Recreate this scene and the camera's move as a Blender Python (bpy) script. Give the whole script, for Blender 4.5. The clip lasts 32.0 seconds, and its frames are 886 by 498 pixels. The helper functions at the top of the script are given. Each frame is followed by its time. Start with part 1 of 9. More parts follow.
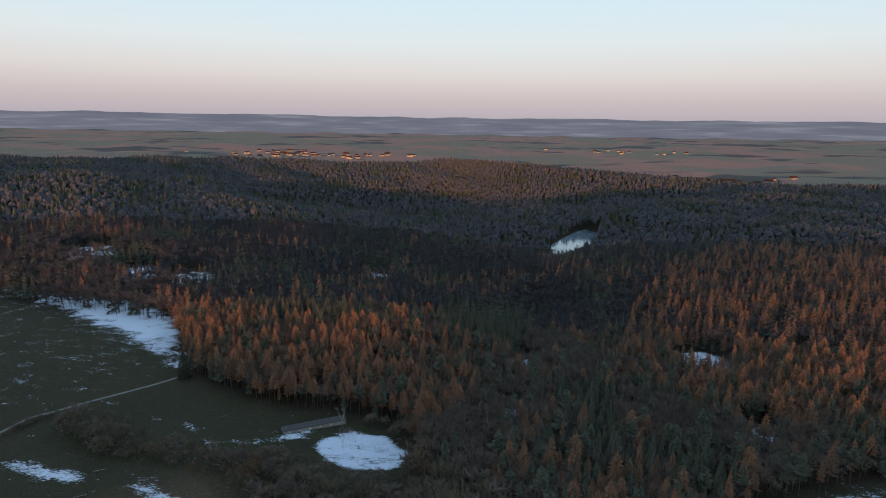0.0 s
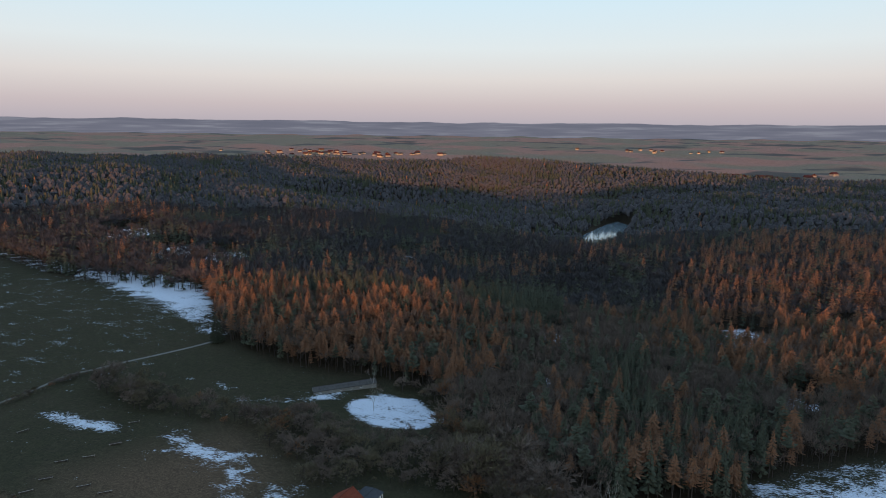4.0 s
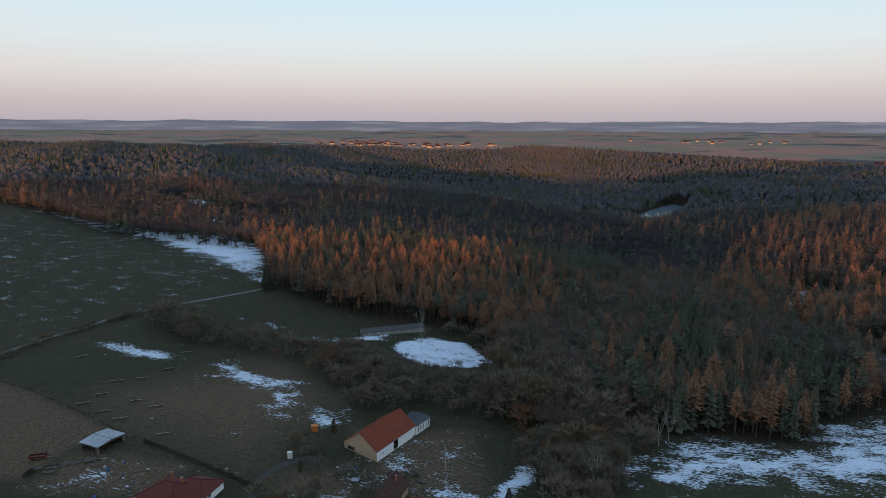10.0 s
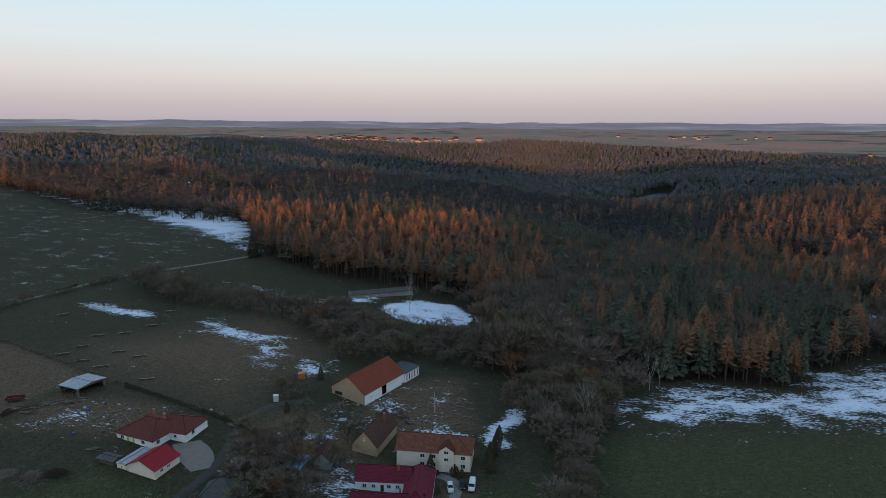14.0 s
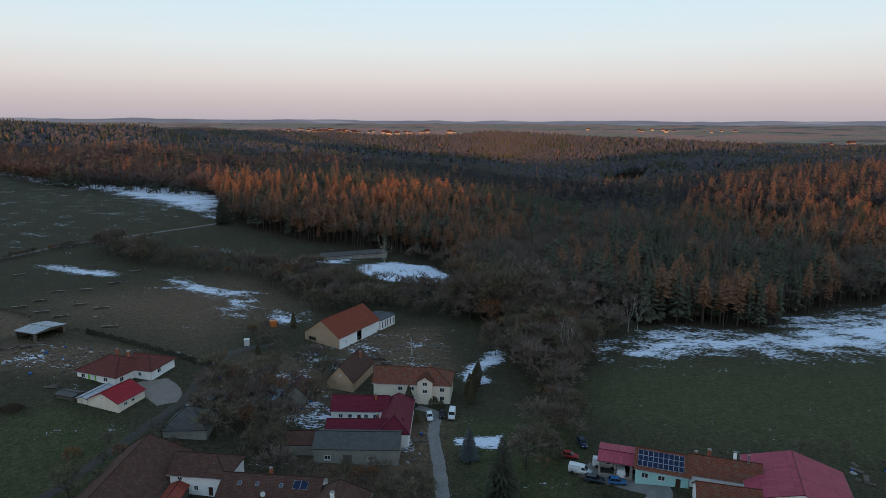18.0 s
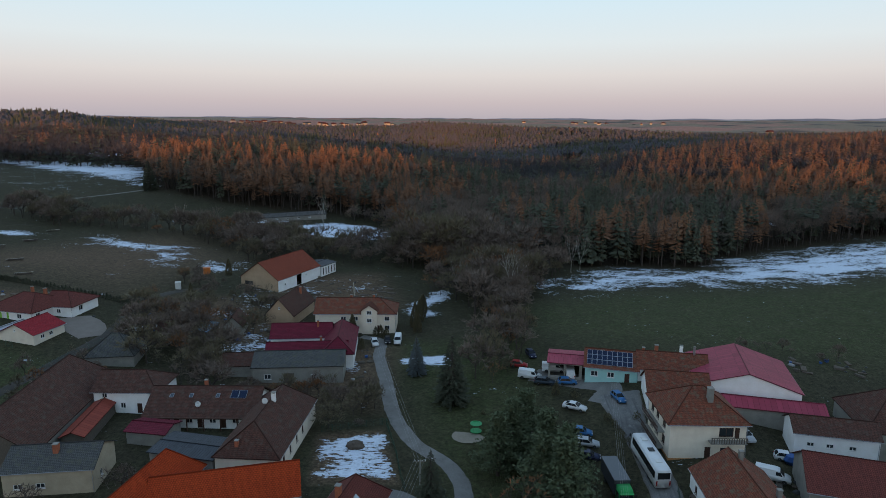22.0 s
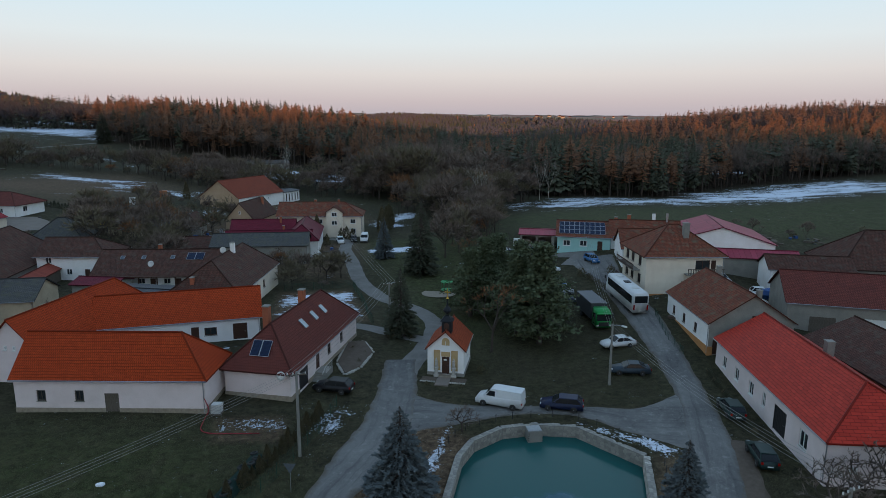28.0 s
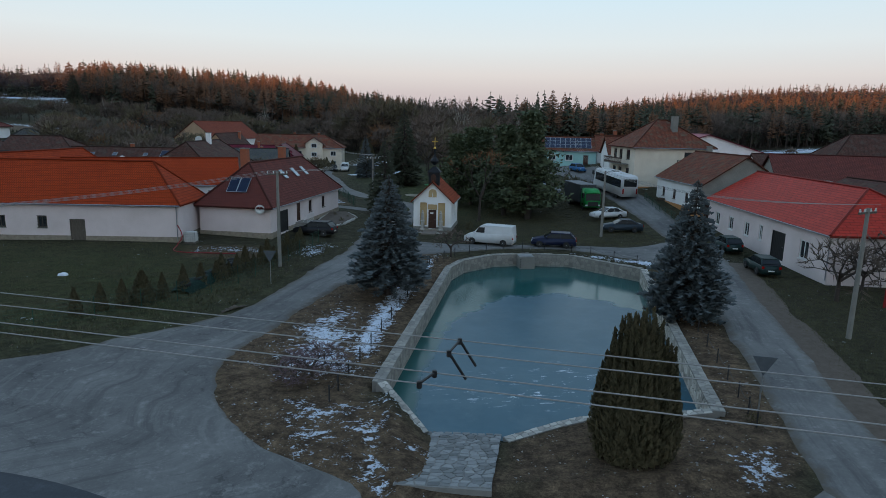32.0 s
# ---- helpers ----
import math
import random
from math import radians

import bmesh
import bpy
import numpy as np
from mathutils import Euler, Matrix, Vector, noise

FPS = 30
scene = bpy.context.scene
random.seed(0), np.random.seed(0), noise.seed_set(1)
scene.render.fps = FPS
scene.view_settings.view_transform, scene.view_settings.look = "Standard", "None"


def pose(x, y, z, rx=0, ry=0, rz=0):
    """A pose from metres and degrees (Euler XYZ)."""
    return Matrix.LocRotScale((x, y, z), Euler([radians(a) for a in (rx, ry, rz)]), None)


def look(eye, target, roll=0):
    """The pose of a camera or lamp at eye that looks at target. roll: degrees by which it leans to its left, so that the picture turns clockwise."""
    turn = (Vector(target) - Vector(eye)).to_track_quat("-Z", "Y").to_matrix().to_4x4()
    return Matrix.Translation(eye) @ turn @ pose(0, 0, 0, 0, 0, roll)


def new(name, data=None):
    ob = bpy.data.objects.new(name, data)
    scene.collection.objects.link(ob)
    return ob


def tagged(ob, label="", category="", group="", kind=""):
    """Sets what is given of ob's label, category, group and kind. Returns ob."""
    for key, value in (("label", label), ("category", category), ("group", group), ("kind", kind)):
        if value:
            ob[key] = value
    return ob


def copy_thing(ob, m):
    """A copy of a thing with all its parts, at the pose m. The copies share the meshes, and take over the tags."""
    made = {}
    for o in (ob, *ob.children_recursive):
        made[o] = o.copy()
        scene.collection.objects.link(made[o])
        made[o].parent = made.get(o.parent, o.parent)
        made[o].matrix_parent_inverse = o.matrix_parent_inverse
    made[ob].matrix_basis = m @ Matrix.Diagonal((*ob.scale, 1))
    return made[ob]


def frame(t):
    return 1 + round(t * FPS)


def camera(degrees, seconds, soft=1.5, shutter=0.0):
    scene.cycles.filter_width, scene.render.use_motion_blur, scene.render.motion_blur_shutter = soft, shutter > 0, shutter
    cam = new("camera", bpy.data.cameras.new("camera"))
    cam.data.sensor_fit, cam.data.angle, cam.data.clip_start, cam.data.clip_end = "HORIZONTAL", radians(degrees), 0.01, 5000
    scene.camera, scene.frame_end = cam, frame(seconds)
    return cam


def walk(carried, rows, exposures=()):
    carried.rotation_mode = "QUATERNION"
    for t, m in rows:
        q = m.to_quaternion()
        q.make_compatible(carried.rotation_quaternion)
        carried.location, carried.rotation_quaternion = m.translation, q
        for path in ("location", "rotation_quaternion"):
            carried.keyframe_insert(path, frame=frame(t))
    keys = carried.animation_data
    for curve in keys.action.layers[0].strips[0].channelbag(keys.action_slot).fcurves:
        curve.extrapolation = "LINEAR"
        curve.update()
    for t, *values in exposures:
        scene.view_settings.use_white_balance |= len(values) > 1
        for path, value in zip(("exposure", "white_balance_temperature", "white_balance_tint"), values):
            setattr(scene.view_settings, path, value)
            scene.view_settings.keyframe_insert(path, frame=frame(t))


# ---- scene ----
cam = camera(70.5, 32.0, soft=0.45)
ROWS = [
    (0.0, 5.22, 1.66, 183.52, 78.74, -0.79, -0.00),
    (0.5, 5.06, 1.46, 180.56, 78.77, -0.76, 0.32),
    (1.0, 4.91, 1.25, 177.60, 78.81, -0.74, 0.66),
    (1.5, 4.75, 1.03, 174.54, 78.85, -0.72, 0.98),
    (2.0, 4.59, 0.80, 171.36, 78.90, -0.70, 1.31),
    (2.5, 4.42, 0.57, 168.12, 78.96, -0.68, 1.63),
    (3.0, 4.24, 0.34, 164.86, 79.04, -0.65, 1.96),
    (3.5, 4.06, 0.10, 161.55, 79.13, -0.62, 2.32),
    (5.5, 3.88, 0.15, 149.14, 79.20, -0.44, 3.72),
    (6.0, 3.87, 0.11, 146.52, 79.18, -0.40, 4.08),
    (6.5, 3.87, 0.08, 143.86, 79.15, -0.36, 4.45),
    (7.0, 3.89, 0.06, 141.22, 79.13, -0.33, 4.81),
    (7.5, 3.91, 0.04, 138.40, 79.11, -0.30, 5.17),
    (8.0, 3.95, 0.06, 135.65, 79.11, -0.28, 5.55),
    (8.5, 3.99, 0.12, 132.77, 79.10, -0.25, 5.96),
    (9.0, 4.02, 0.24, 129.91, 79.11, -0.22, 6.37),
    (9.5, 4.07, 0.37, 127.03, 79.11, -0.20, 6.79),
    (10.0, 4.12, 0.46, 124.20, 79.11, -0.19, 7.18),
    (10.5, 4.20, 0.50, 121.37, 79.11, -0.19, 7.60),
    (11.0, 4.29, 0.48, 118.62, 79.12, -0.21, 7.98),
    (11.5, 4.35, 0.39, 115.81, 79.14, -0.23, 8.32),
    (12.0, 4.37, 0.27, 112.99, 79.16, -0.25, 8.61),
    (12.5, 4.35, 0.12, 110.16, 79.17, -0.26, 8.57),
    (13.0, 4.30, -0.04, 107.32, 79.17, -0.28, 8.17),
    (13.5, 4.20, -0.20, 104.54, 79.16, -0.30, 7.01),
    (14.0, 4.03, -0.37, 101.77, 79.16, -0.32, 6.11),
    (14.5, 3.82, -0.56, 98.86, 79.15, -0.34, 5.74),
    (16.5, 2.66, 0.92, 87.41, 79.11, -0.24, 4.91),
    (17.0, 2.69, 0.93, 84.94, 79.09, -0.23, 4.55),
    (17.5, 2.65, 0.90, 82.40, 79.06, -0.23, 4.07),
    (18.0, 2.51, 0.79, 79.82, 79.02, -0.24, 3.49),
    (18.5, 2.27, 0.62, 77.16, 78.98, -0.25, 2.92),
    (19.0, 1.93, 0.48, 74.58, 78.93, -0.26, 2.30),
    (19.5, 1.56, 0.45, 71.96, 78.89, -0.26, 1.70),
    (20.0, 1.24, 0.59, 69.33, 78.86, -0.26, 1.04),
    (20.5, 1.09, 0.84, 66.61, 78.83, -0.27, 0.29),
    (21.0, 1.10, 1.10, 63.89, 78.82, -0.29, -0.50),
    (21.5, 1.22, 1.25, 61.15, 78.82, -0.29, -1.32),
    (22.0, 1.38, 1.25, 58.42, 78.81, -0.26, -2.13),
    (22.5, 1.53, 1.10, 55.71, 78.80, -0.23, -2.89),
    (23.0, 1.59, 0.83, 53.15, 78.77, -0.20, -3.57),
    (23.5, 1.52, 0.60, 50.66, 78.73, -0.16, -4.16),
    (24.0, 1.33, 0.47, 48.14, 78.68, -0.14, -4.53),
    (24.5, 1.10, 0.46, 45.73, 78.62, -0.13, -4.86),
    (26.5, 1.04, 0.95, 36.74, 78.54, -0.39, -4.49),
    (27.0, 1.05, 0.81, 34.55, 78.64, -0.37, -4.80),
    (27.5, 0.99, 0.68, 32.47, 78.72, -0.34, -5.07),
    (28.0, 0.96, 0.51, 30.51, 78.77, -0.30, -5.26),
    (28.5, 0.99, 0.34, 28.65, 78.82, -0.28, -5.33),
    (29.0, 0.99, 0.16, 26.79, 78.89, -0.31, -5.37),
    (29.5, 0.90, -0.01, 24.65, 78.92, -0.41, -5.46),
    (30.0, 0.68, -0.16, 22.23, 78.90, -0.56, -5.65),
    (30.5, 0.40, -0.22, 19.73, 78.86, -0.71, -5.96),
    (31.0, 0.16, -0.20, 17.24, 78.81, -0.86, -6.31),
    (31.5, 0.05, -0.13, 14.89, 78.78, -1.01, -6.70),
    (32.0, 0.00, 0.00, 12.55, 78.75, -1.18, -7.15),
]
walk(cam, [(t, pose(x, y, z, rx, ry, rz)) for t, x, y, z, rx, ry, rz in ROWS])

# ---- sky, sun ----
SUN_EL, SUN_AZ = 1.6, 2.0      # degrees above the horizon; degrees to the left of straight behind the first view
world = bpy.data.worlds.new("evening_sky")
scene.world = world
world.use_nodes = True
wt = world.node_tree
wt.nodes.clear()
w_out = wt.nodes.new("ShaderNodeOutputWorld")
w_bg = wt.nodes.new("ShaderNodeBackground")
w_sky = wt.nodes.new("ShaderNodeTexSky")
w_sky.sky_type, w_sky.sun_disc = "NISHITA", False
w_sky.sun_elevation, w_sky.sun_rotation = radians(SUN_EL), radians(180 + SUN_AZ)
w_sky.dust_density, w_sky.ozone_density = 1.5, 2.0
w_co = wt.nodes.new("ShaderNodeTexCoord")
w_sep = wt.nodes.new("ShaderNodeSeparateXYZ")
w_ramp = wt.nodes.new("ShaderNodeValToRGB")
ramp = w_ramp.color_ramp
ramp.elements[0].position, ramp.elements[0].color = 0.0, (0.43, 0.40, 0.46, 1)
ramp.elements[1].position, ramp.elements[1].color = 1.0, (0.32, 0.52, 0.82, 1)
for pos, col in ((0.035, (0.54, 0.48, 0.515)), (0.075, (0.675, 0.635, 0.645)), (0.12, (0.69, 0.74, 0.775)), (0.19, (0.60, 0.75, 0.84)), (0.32, (0.52, 0.70, 0.84))):
    e = ramp.elements.new(pos)
    e.color = (*col, 1)
w_mix = wt.nodes.new("ShaderNodeMix")
w_mix.data_type, w_mix.blend_type = "RGBA", "ADD"
w_mix.inputs[0].default_value = 0.07
wt.links.new(w_co.outputs["Generated"], w_sep.inputs[0])
wt.links.new(w_sep.outputs["Z"], w_ramp.inputs[0])
wt.links.new(w_ramp.outputs[0], w_mix.inputs[6])
wt.links.new(w_sky.outputs[0], w_mix.inputs[7])
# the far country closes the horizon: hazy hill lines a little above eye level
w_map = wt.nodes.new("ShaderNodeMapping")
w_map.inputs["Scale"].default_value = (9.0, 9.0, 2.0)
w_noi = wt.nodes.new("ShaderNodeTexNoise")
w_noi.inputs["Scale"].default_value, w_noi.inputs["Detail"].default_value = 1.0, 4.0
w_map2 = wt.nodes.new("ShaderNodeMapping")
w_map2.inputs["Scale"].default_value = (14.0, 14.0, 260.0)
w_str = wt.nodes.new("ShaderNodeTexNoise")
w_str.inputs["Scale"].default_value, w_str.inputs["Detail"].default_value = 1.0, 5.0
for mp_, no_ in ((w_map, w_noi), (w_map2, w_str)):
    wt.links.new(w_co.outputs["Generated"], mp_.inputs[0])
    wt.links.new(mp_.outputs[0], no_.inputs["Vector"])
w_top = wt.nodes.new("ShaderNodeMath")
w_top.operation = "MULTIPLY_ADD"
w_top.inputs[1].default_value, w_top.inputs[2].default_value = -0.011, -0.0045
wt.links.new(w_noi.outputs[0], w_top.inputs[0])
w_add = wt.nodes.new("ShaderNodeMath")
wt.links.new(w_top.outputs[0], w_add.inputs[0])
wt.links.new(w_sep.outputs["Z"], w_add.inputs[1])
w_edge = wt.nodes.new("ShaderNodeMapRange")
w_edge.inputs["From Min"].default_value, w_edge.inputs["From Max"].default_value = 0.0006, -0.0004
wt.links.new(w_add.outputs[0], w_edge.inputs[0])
# distance haze is put into these background land colours
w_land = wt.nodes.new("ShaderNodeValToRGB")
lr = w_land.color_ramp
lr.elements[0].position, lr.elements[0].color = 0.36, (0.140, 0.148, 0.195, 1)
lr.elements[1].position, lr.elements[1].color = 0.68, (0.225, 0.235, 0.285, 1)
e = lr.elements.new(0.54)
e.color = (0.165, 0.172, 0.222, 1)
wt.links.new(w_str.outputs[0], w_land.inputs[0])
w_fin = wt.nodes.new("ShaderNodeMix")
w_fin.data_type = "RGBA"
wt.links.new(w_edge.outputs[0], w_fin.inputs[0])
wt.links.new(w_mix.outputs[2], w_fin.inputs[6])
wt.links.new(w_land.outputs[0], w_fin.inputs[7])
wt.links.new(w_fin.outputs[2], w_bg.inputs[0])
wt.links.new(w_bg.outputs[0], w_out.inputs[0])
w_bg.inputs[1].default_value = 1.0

sun = new("sun", bpy.data.lights.new("sun", "SUN"))
sun.data.energy, sun.data.angle, sun.data.color = 5.0, radians(0.8), (1.0, 0.42, 0.16)
sun.matrix_world = look((0, 0, 0), (math.sin(radians(SUN_AZ)), math.cos(radians(SUN_AZ)), -math.tan(radians(SUN_EL))))
scene.view_settings.exposure = 0.0

# ---- materials ----
def node(nt, kind, **kw):
    n = nt.nodes.new(kind)
    for k, v in kw.items():
        n.inputs[k].default_value = v
    return n


def mat(name, a, b=None, scale=3.0, rough=0.85, metal=0.0, bump=0.0, fine=40.0, coords="Object", stretch=(1, 1, 1), island=0.0, spec=0.3, tint=0.0):
    """Two colours mixed by a coarse and a fine noise, with fine relief; island and tint vary it piece by piece."""
    m = bpy.data.materials.new(name)
    m.use_nodes = True
    nt = m.node_tree
    p = nt.nodes["Principled BSDF"]
    p.inputs["Roughness"].default_value, p.inputs["Metallic"].default_value = rough, metal
    p.inputs["Specular IOR Level"].default_value = spec
    b = b or tuple(c * 0.7 for c in a)
    tc = nt.nodes.new("ShaderNodeTexCoord")
    mp = node(nt, "ShaderNodeMapping", Scale=stretch)
    nt.links.new(tc.outputs[coords], mp.inputs[0])
    n1 = node(nt, "ShaderNodeTexNoise", Scale=scale, Detail=6.0, Roughness=0.65)
    n2 = node(nt, "ShaderNodeTexNoise", Scale=fine, Detail=3.0)
    for n in (n1, n2):
        nt.links.new(mp.outputs[0], n.inputs["Vector"])
    ad = node(nt, "ShaderNodeMath")
    ad.operation = "MULTIPLY_ADD"
    ad.inputs[1].default_value = 0.45
    nt.links.new(n2.outputs[0], ad.inputs[0])
    nt.links.new(n1.outputs[0], ad.inputs[2])
    last = ad.outputs[0]
    if island:
        ge = nt.nodes.new("ShaderNodeNewGeometry")
        k = node(nt, "ShaderNodeMath")
        k.operation = "MULTIPLY_ADD"
        k.inputs[1].default_value = island
        nt.links.new(ge.outputs["Random Per Island"], k.inputs[0])
        nt.links.new(last, k.inputs[2])
        last = k.outputs[0]
    if tint:
        at = nt.nodes.new("ShaderNodeAttribute")
        at.attribute_name = "tint"
        k = node(nt, "ShaderNodeMath")
        k.operation = "MULTIPLY_ADD"
        k.inputs[1].default_value = tint
        nt.links.new(at.outputs["Fac"], k.inputs[0])
        nt.links.new(last, k.inputs[2])
        last = k.outputs[0]
    r = nt.nodes.new("ShaderNodeMapRange")
    r.inputs["From Min"].default_value = 0.42
    r.inputs["From Max"].default_value = 0.98 + island + tint
    nt.links.new(last, r.inputs[0])
    mx = nt.nodes.new("ShaderNodeMix")
    mx.data_type = "RGBA"
    mx.inputs[6].default_value, mx.inputs[7].default_value = (*a, 1), (*b, 1)
    nt.links.new(r.outputs[0], mx.inputs[0])
    nt.links.new(mx.outputs[2], p.inputs["Base Color"])
    if bump:
        bp = node(nt, "ShaderNodeBump", Strength=0.6, Distance=bump)
        nt.links.new(ad.outputs[0], bp.inputs["Height"])
        nt.links.new(bp.outputs[0], p.inputs["Normal"])
    return m


def tile_mat(name, a, b, row=0.32, col=0.22, depth=0.03, moss=None, rough=0.75):
    """Roof tiles in rows up the slope: u along the eave and v up the slope, in metres."""
    m = mat(name, a, b, scale=0.6, fine=6.0, rough=rough, coords="UV", spec=0.1)
    nt = m.node_tree
    p = nt.nodes["Principled BSDF"]
    uv = nt.nodes.new("ShaderNodeUVMap")
    br = node(nt, "ShaderNodeTexBrick", Scale=1.0)
    br.inputs["Brick Width"].default_value, br.inputs["Row Height"].default_value = col, row
    br.inputs["Mortar Size"].default_value, br.inputs["Mortar Smooth"].default_value = 0.03, 0.3
    br.inputs["Color1"].default_value, br.inputs["Color2"].default_value, br.inputs["Mortar"].default_value = (1.1, 1.1, 1.1, 1), (0.8, 0.8, 0.8, 1), (0.26, 0.26, 0.26, 1)
    nt.links.new(uv.outputs[0], br.inputs["Vector"])
    old = p.inputs["Base Color"].links[0].from_socket
    mu = nt.nodes.new("ShaderNodeMix")
    mu.data_type, mu.blend_type = "RGBA", "MULTIPLY"
    mu.inputs[0].default_value = 0.8
    nt.links.new(old, mu.inputs[6])
    nt.links.new(br.outputs["Color"], mu.inputs[7])
    last = mu.outputs[2]
    if moss:
        n = node(nt, "ShaderNodeTexNoise", Scale=0.9, Detail=8.0, Roughness=0.7)
        nt.links.new(uv.outputs[0], n.inputs["Vector"])
        rr = nt.nodes.new("ShaderNodeMapRange")
        rr.inputs["From Min"].default_value, rr.inputs["From Max"].default_value = 0.5, 0.68
        nt.links.new(n.outputs[0], rr.inputs[0])
        m2 = nt.nodes.new("ShaderNodeMix")
        m2.data_type = "RGBA"
        nt.links.new(rr.outputs[0], m2.inputs[0])
        nt.links.new(last, m2.inputs[6])
        m2.inputs[7].default_value = (*moss, 1)
        last = m2.outputs[2]
    nt.links.new(last, p.inputs["Base Color"])
    wv = node(nt, "ShaderNodeTexWave", Scale=math.pi / (10 * row) * 2)
    wv.bands_direction, wv.wave_profile = "Y", "SAW"
    nt.links.new(uv.outputs[0], wv.inputs["Vector"])
    bp = node(nt, "ShaderNodeBump", Strength=0.8, Distance=depth)
    nt.links.new(wv.outputs["Fac"], bp.inputs["Height"])
    nt.links.new(bp.outputs[0], p.inputs["Normal"])
    return m


def road_mat(name, a, b, dark):
    """Old asphalt: pale dust and dark wheel tracks, patches, and branching cracks."""
    m = mat(name, a, b, scale=0.35, fine=3.0, rough=0.9, bump=0.012)
    nt = m.node_tree
    p = nt.nodes["Principled BSDF"]
    tc = nt.nodes.new("ShaderNodeTexCoord")
    last = p.inputs["Base Color"].links[0].from_socket

    def over(mask, col, lo, hi, amount):
        nonlocal last
        r = nt.nodes.new("ShaderNodeMapRange")
        for k, v in (("From Min", lo), ("From Max", hi), ("To Max", amount)):
            r.inputs[k].default_value = v
        nt.links.new(mask, r.inputs[0])
        x = nt.nodes.new("ShaderNodeMix")
        x.data_type = "RGBA"
        nt.links.new(r.outputs[0], x.inputs[0])
        nt.links.new(last, x.inputs[6])
        x.inputs[7].default_value = (*col, 1)
        last = x.outputs[2]
    big = node(nt, "ShaderNodeTexNoise", Scale=0.10, Detail=9.0, Roughness=0.7, Distortion=0.6)
    sm = node(nt, "ShaderNodeTexNoise", Scale=1.1, Detail=10.0, Roughness=0.75)
    vo = node(nt, "ShaderNodeTexVoronoi", Scale=0.33)
    vo.feature = "DISTANCE_TO_EDGE"
    wob = node(nt, "ShaderNodeTexNoise", Scale=0.9, Detail=5.0)
    for n in (big, sm, wob):
        nt.links.new(tc.outputs["Object"], n.inputs["Vector"])
    sc = nt.nodes.new("ShaderNodeVectorMath")
    sc.operation = "SCALE"
    sc.inputs["Scale"].default_value = 2.6
    nt.links.new(wob.outputs["Color"], sc.inputs[0])
    ad = nt.nodes.new("ShaderNodeVectorMath")
    ad.operation = "ADD"
    nt.links.new(tc.outputs["Object"], ad.inputs[0])
    nt.links.new(sc.outputs[0], ad.inputs[1])
    nt.links.new(ad.outputs[0], vo.inputs["Vector"])
    over(big.outputs[0], dark, 0.46, 0.66, 0.75)
    over(sm.outputs[0], tuple(c * 1.6 for c in a), 0.54, 0.72, 0.8)
    inv = node(nt, "ShaderNodeMath")
    inv.operation = "SUBTRACT"
    inv.inputs[0].default_value = 0.05
    nt.links.new(vo.outputs["Distance"], inv.inputs[1])
    mk = node(nt, "ShaderNodeMath")
    mk.operation = "MULTIPLY"
    gate = nt.nodes.new("ShaderNodeMapRange")
    gate.inputs["From Min"].default_value, gate.inputs["From Max"].default_value = 0.47, 0.60
    nt.links.new(big.outputs[0], gate.inputs[0])
    nt.links.new(inv.outputs[0], mk.inputs[0])
    nt.links.new(gate.outputs[0], mk.inputs[1])
    over(mk.outputs[0], tuple(c * 0.7 for c in dark), 0.024, 0.038, 0.55)

    def field(nm):
        a_ = nt.nodes.new("ShaderNodeAttribute")
        a_.attribute_name = nm
        return a_.outputs["Fac"]
    cv = nt.nodes.new("ShaderNodeCombineXYZ")
    for k, nm, f in ((0, "along", 0.07), (1, "across", 1.05)):
        q = node(nt, "ShaderNodeMath")
        q.operation = "MULTIPLY"
        q.inputs[1].default_value = f
        nt.links.new(field(nm), q.inputs[0])
        nt.links.new(q.outputs[0], cv.inputs[k])
    tr = node(nt, "ShaderNodeTexNoise", Scale=1.0, Detail=7.0, Roughness=0.68, Distortion=0.25)
    nt.links.new(cv.outputs[0], tr.inputs["Vector"])
    over(tr.outputs[0], dark, 0.52, 0.64, 0.6)
    over(tr.outputs[0], tuple(c * 1.2 for c in a), 0.45, 0.34, 0.4)
    # pebbles and grit
    gr = node(nt, "ShaderNodeTexNoise", Scale=7.0, Detail=6.0, Roughness=0.85)
    nt.links.new(tc.outputs["Object"], gr.inputs["Vector"])
    over(gr.outputs[0], tuple(c * 0.55 for c in a), 0.54, 0.70, 0.7)
    over(gr.outputs[0], tuple(c * 1.5 for c in a), 0.44, 0.30, 0.6)
    # earth washed over the rims
    rim = node(nt, "ShaderNodeMath")
    rim.operation = "MULTIPLY_ADD"
    rim.inputs[1].default_value = 2.6
    nt.links.new(sm.outputs[0], rim.inputs[0])
    nt.links.new(field("rim"), rim.inputs[2])
    over(rim.outputs[0], (0.085, 0.072, 0.056), 0.55, 1.15, 0.9)
    nt.links.new(last, p.inputs["Base Color"])
    return m


def glass_mat(name, col=(0.02, 0.025, 0.03), rough=0.08):
    m = mat(name, col, tuple(c * 1.6 for c in col), scale=0.5, rough=rough, spec=0.8)
    return m


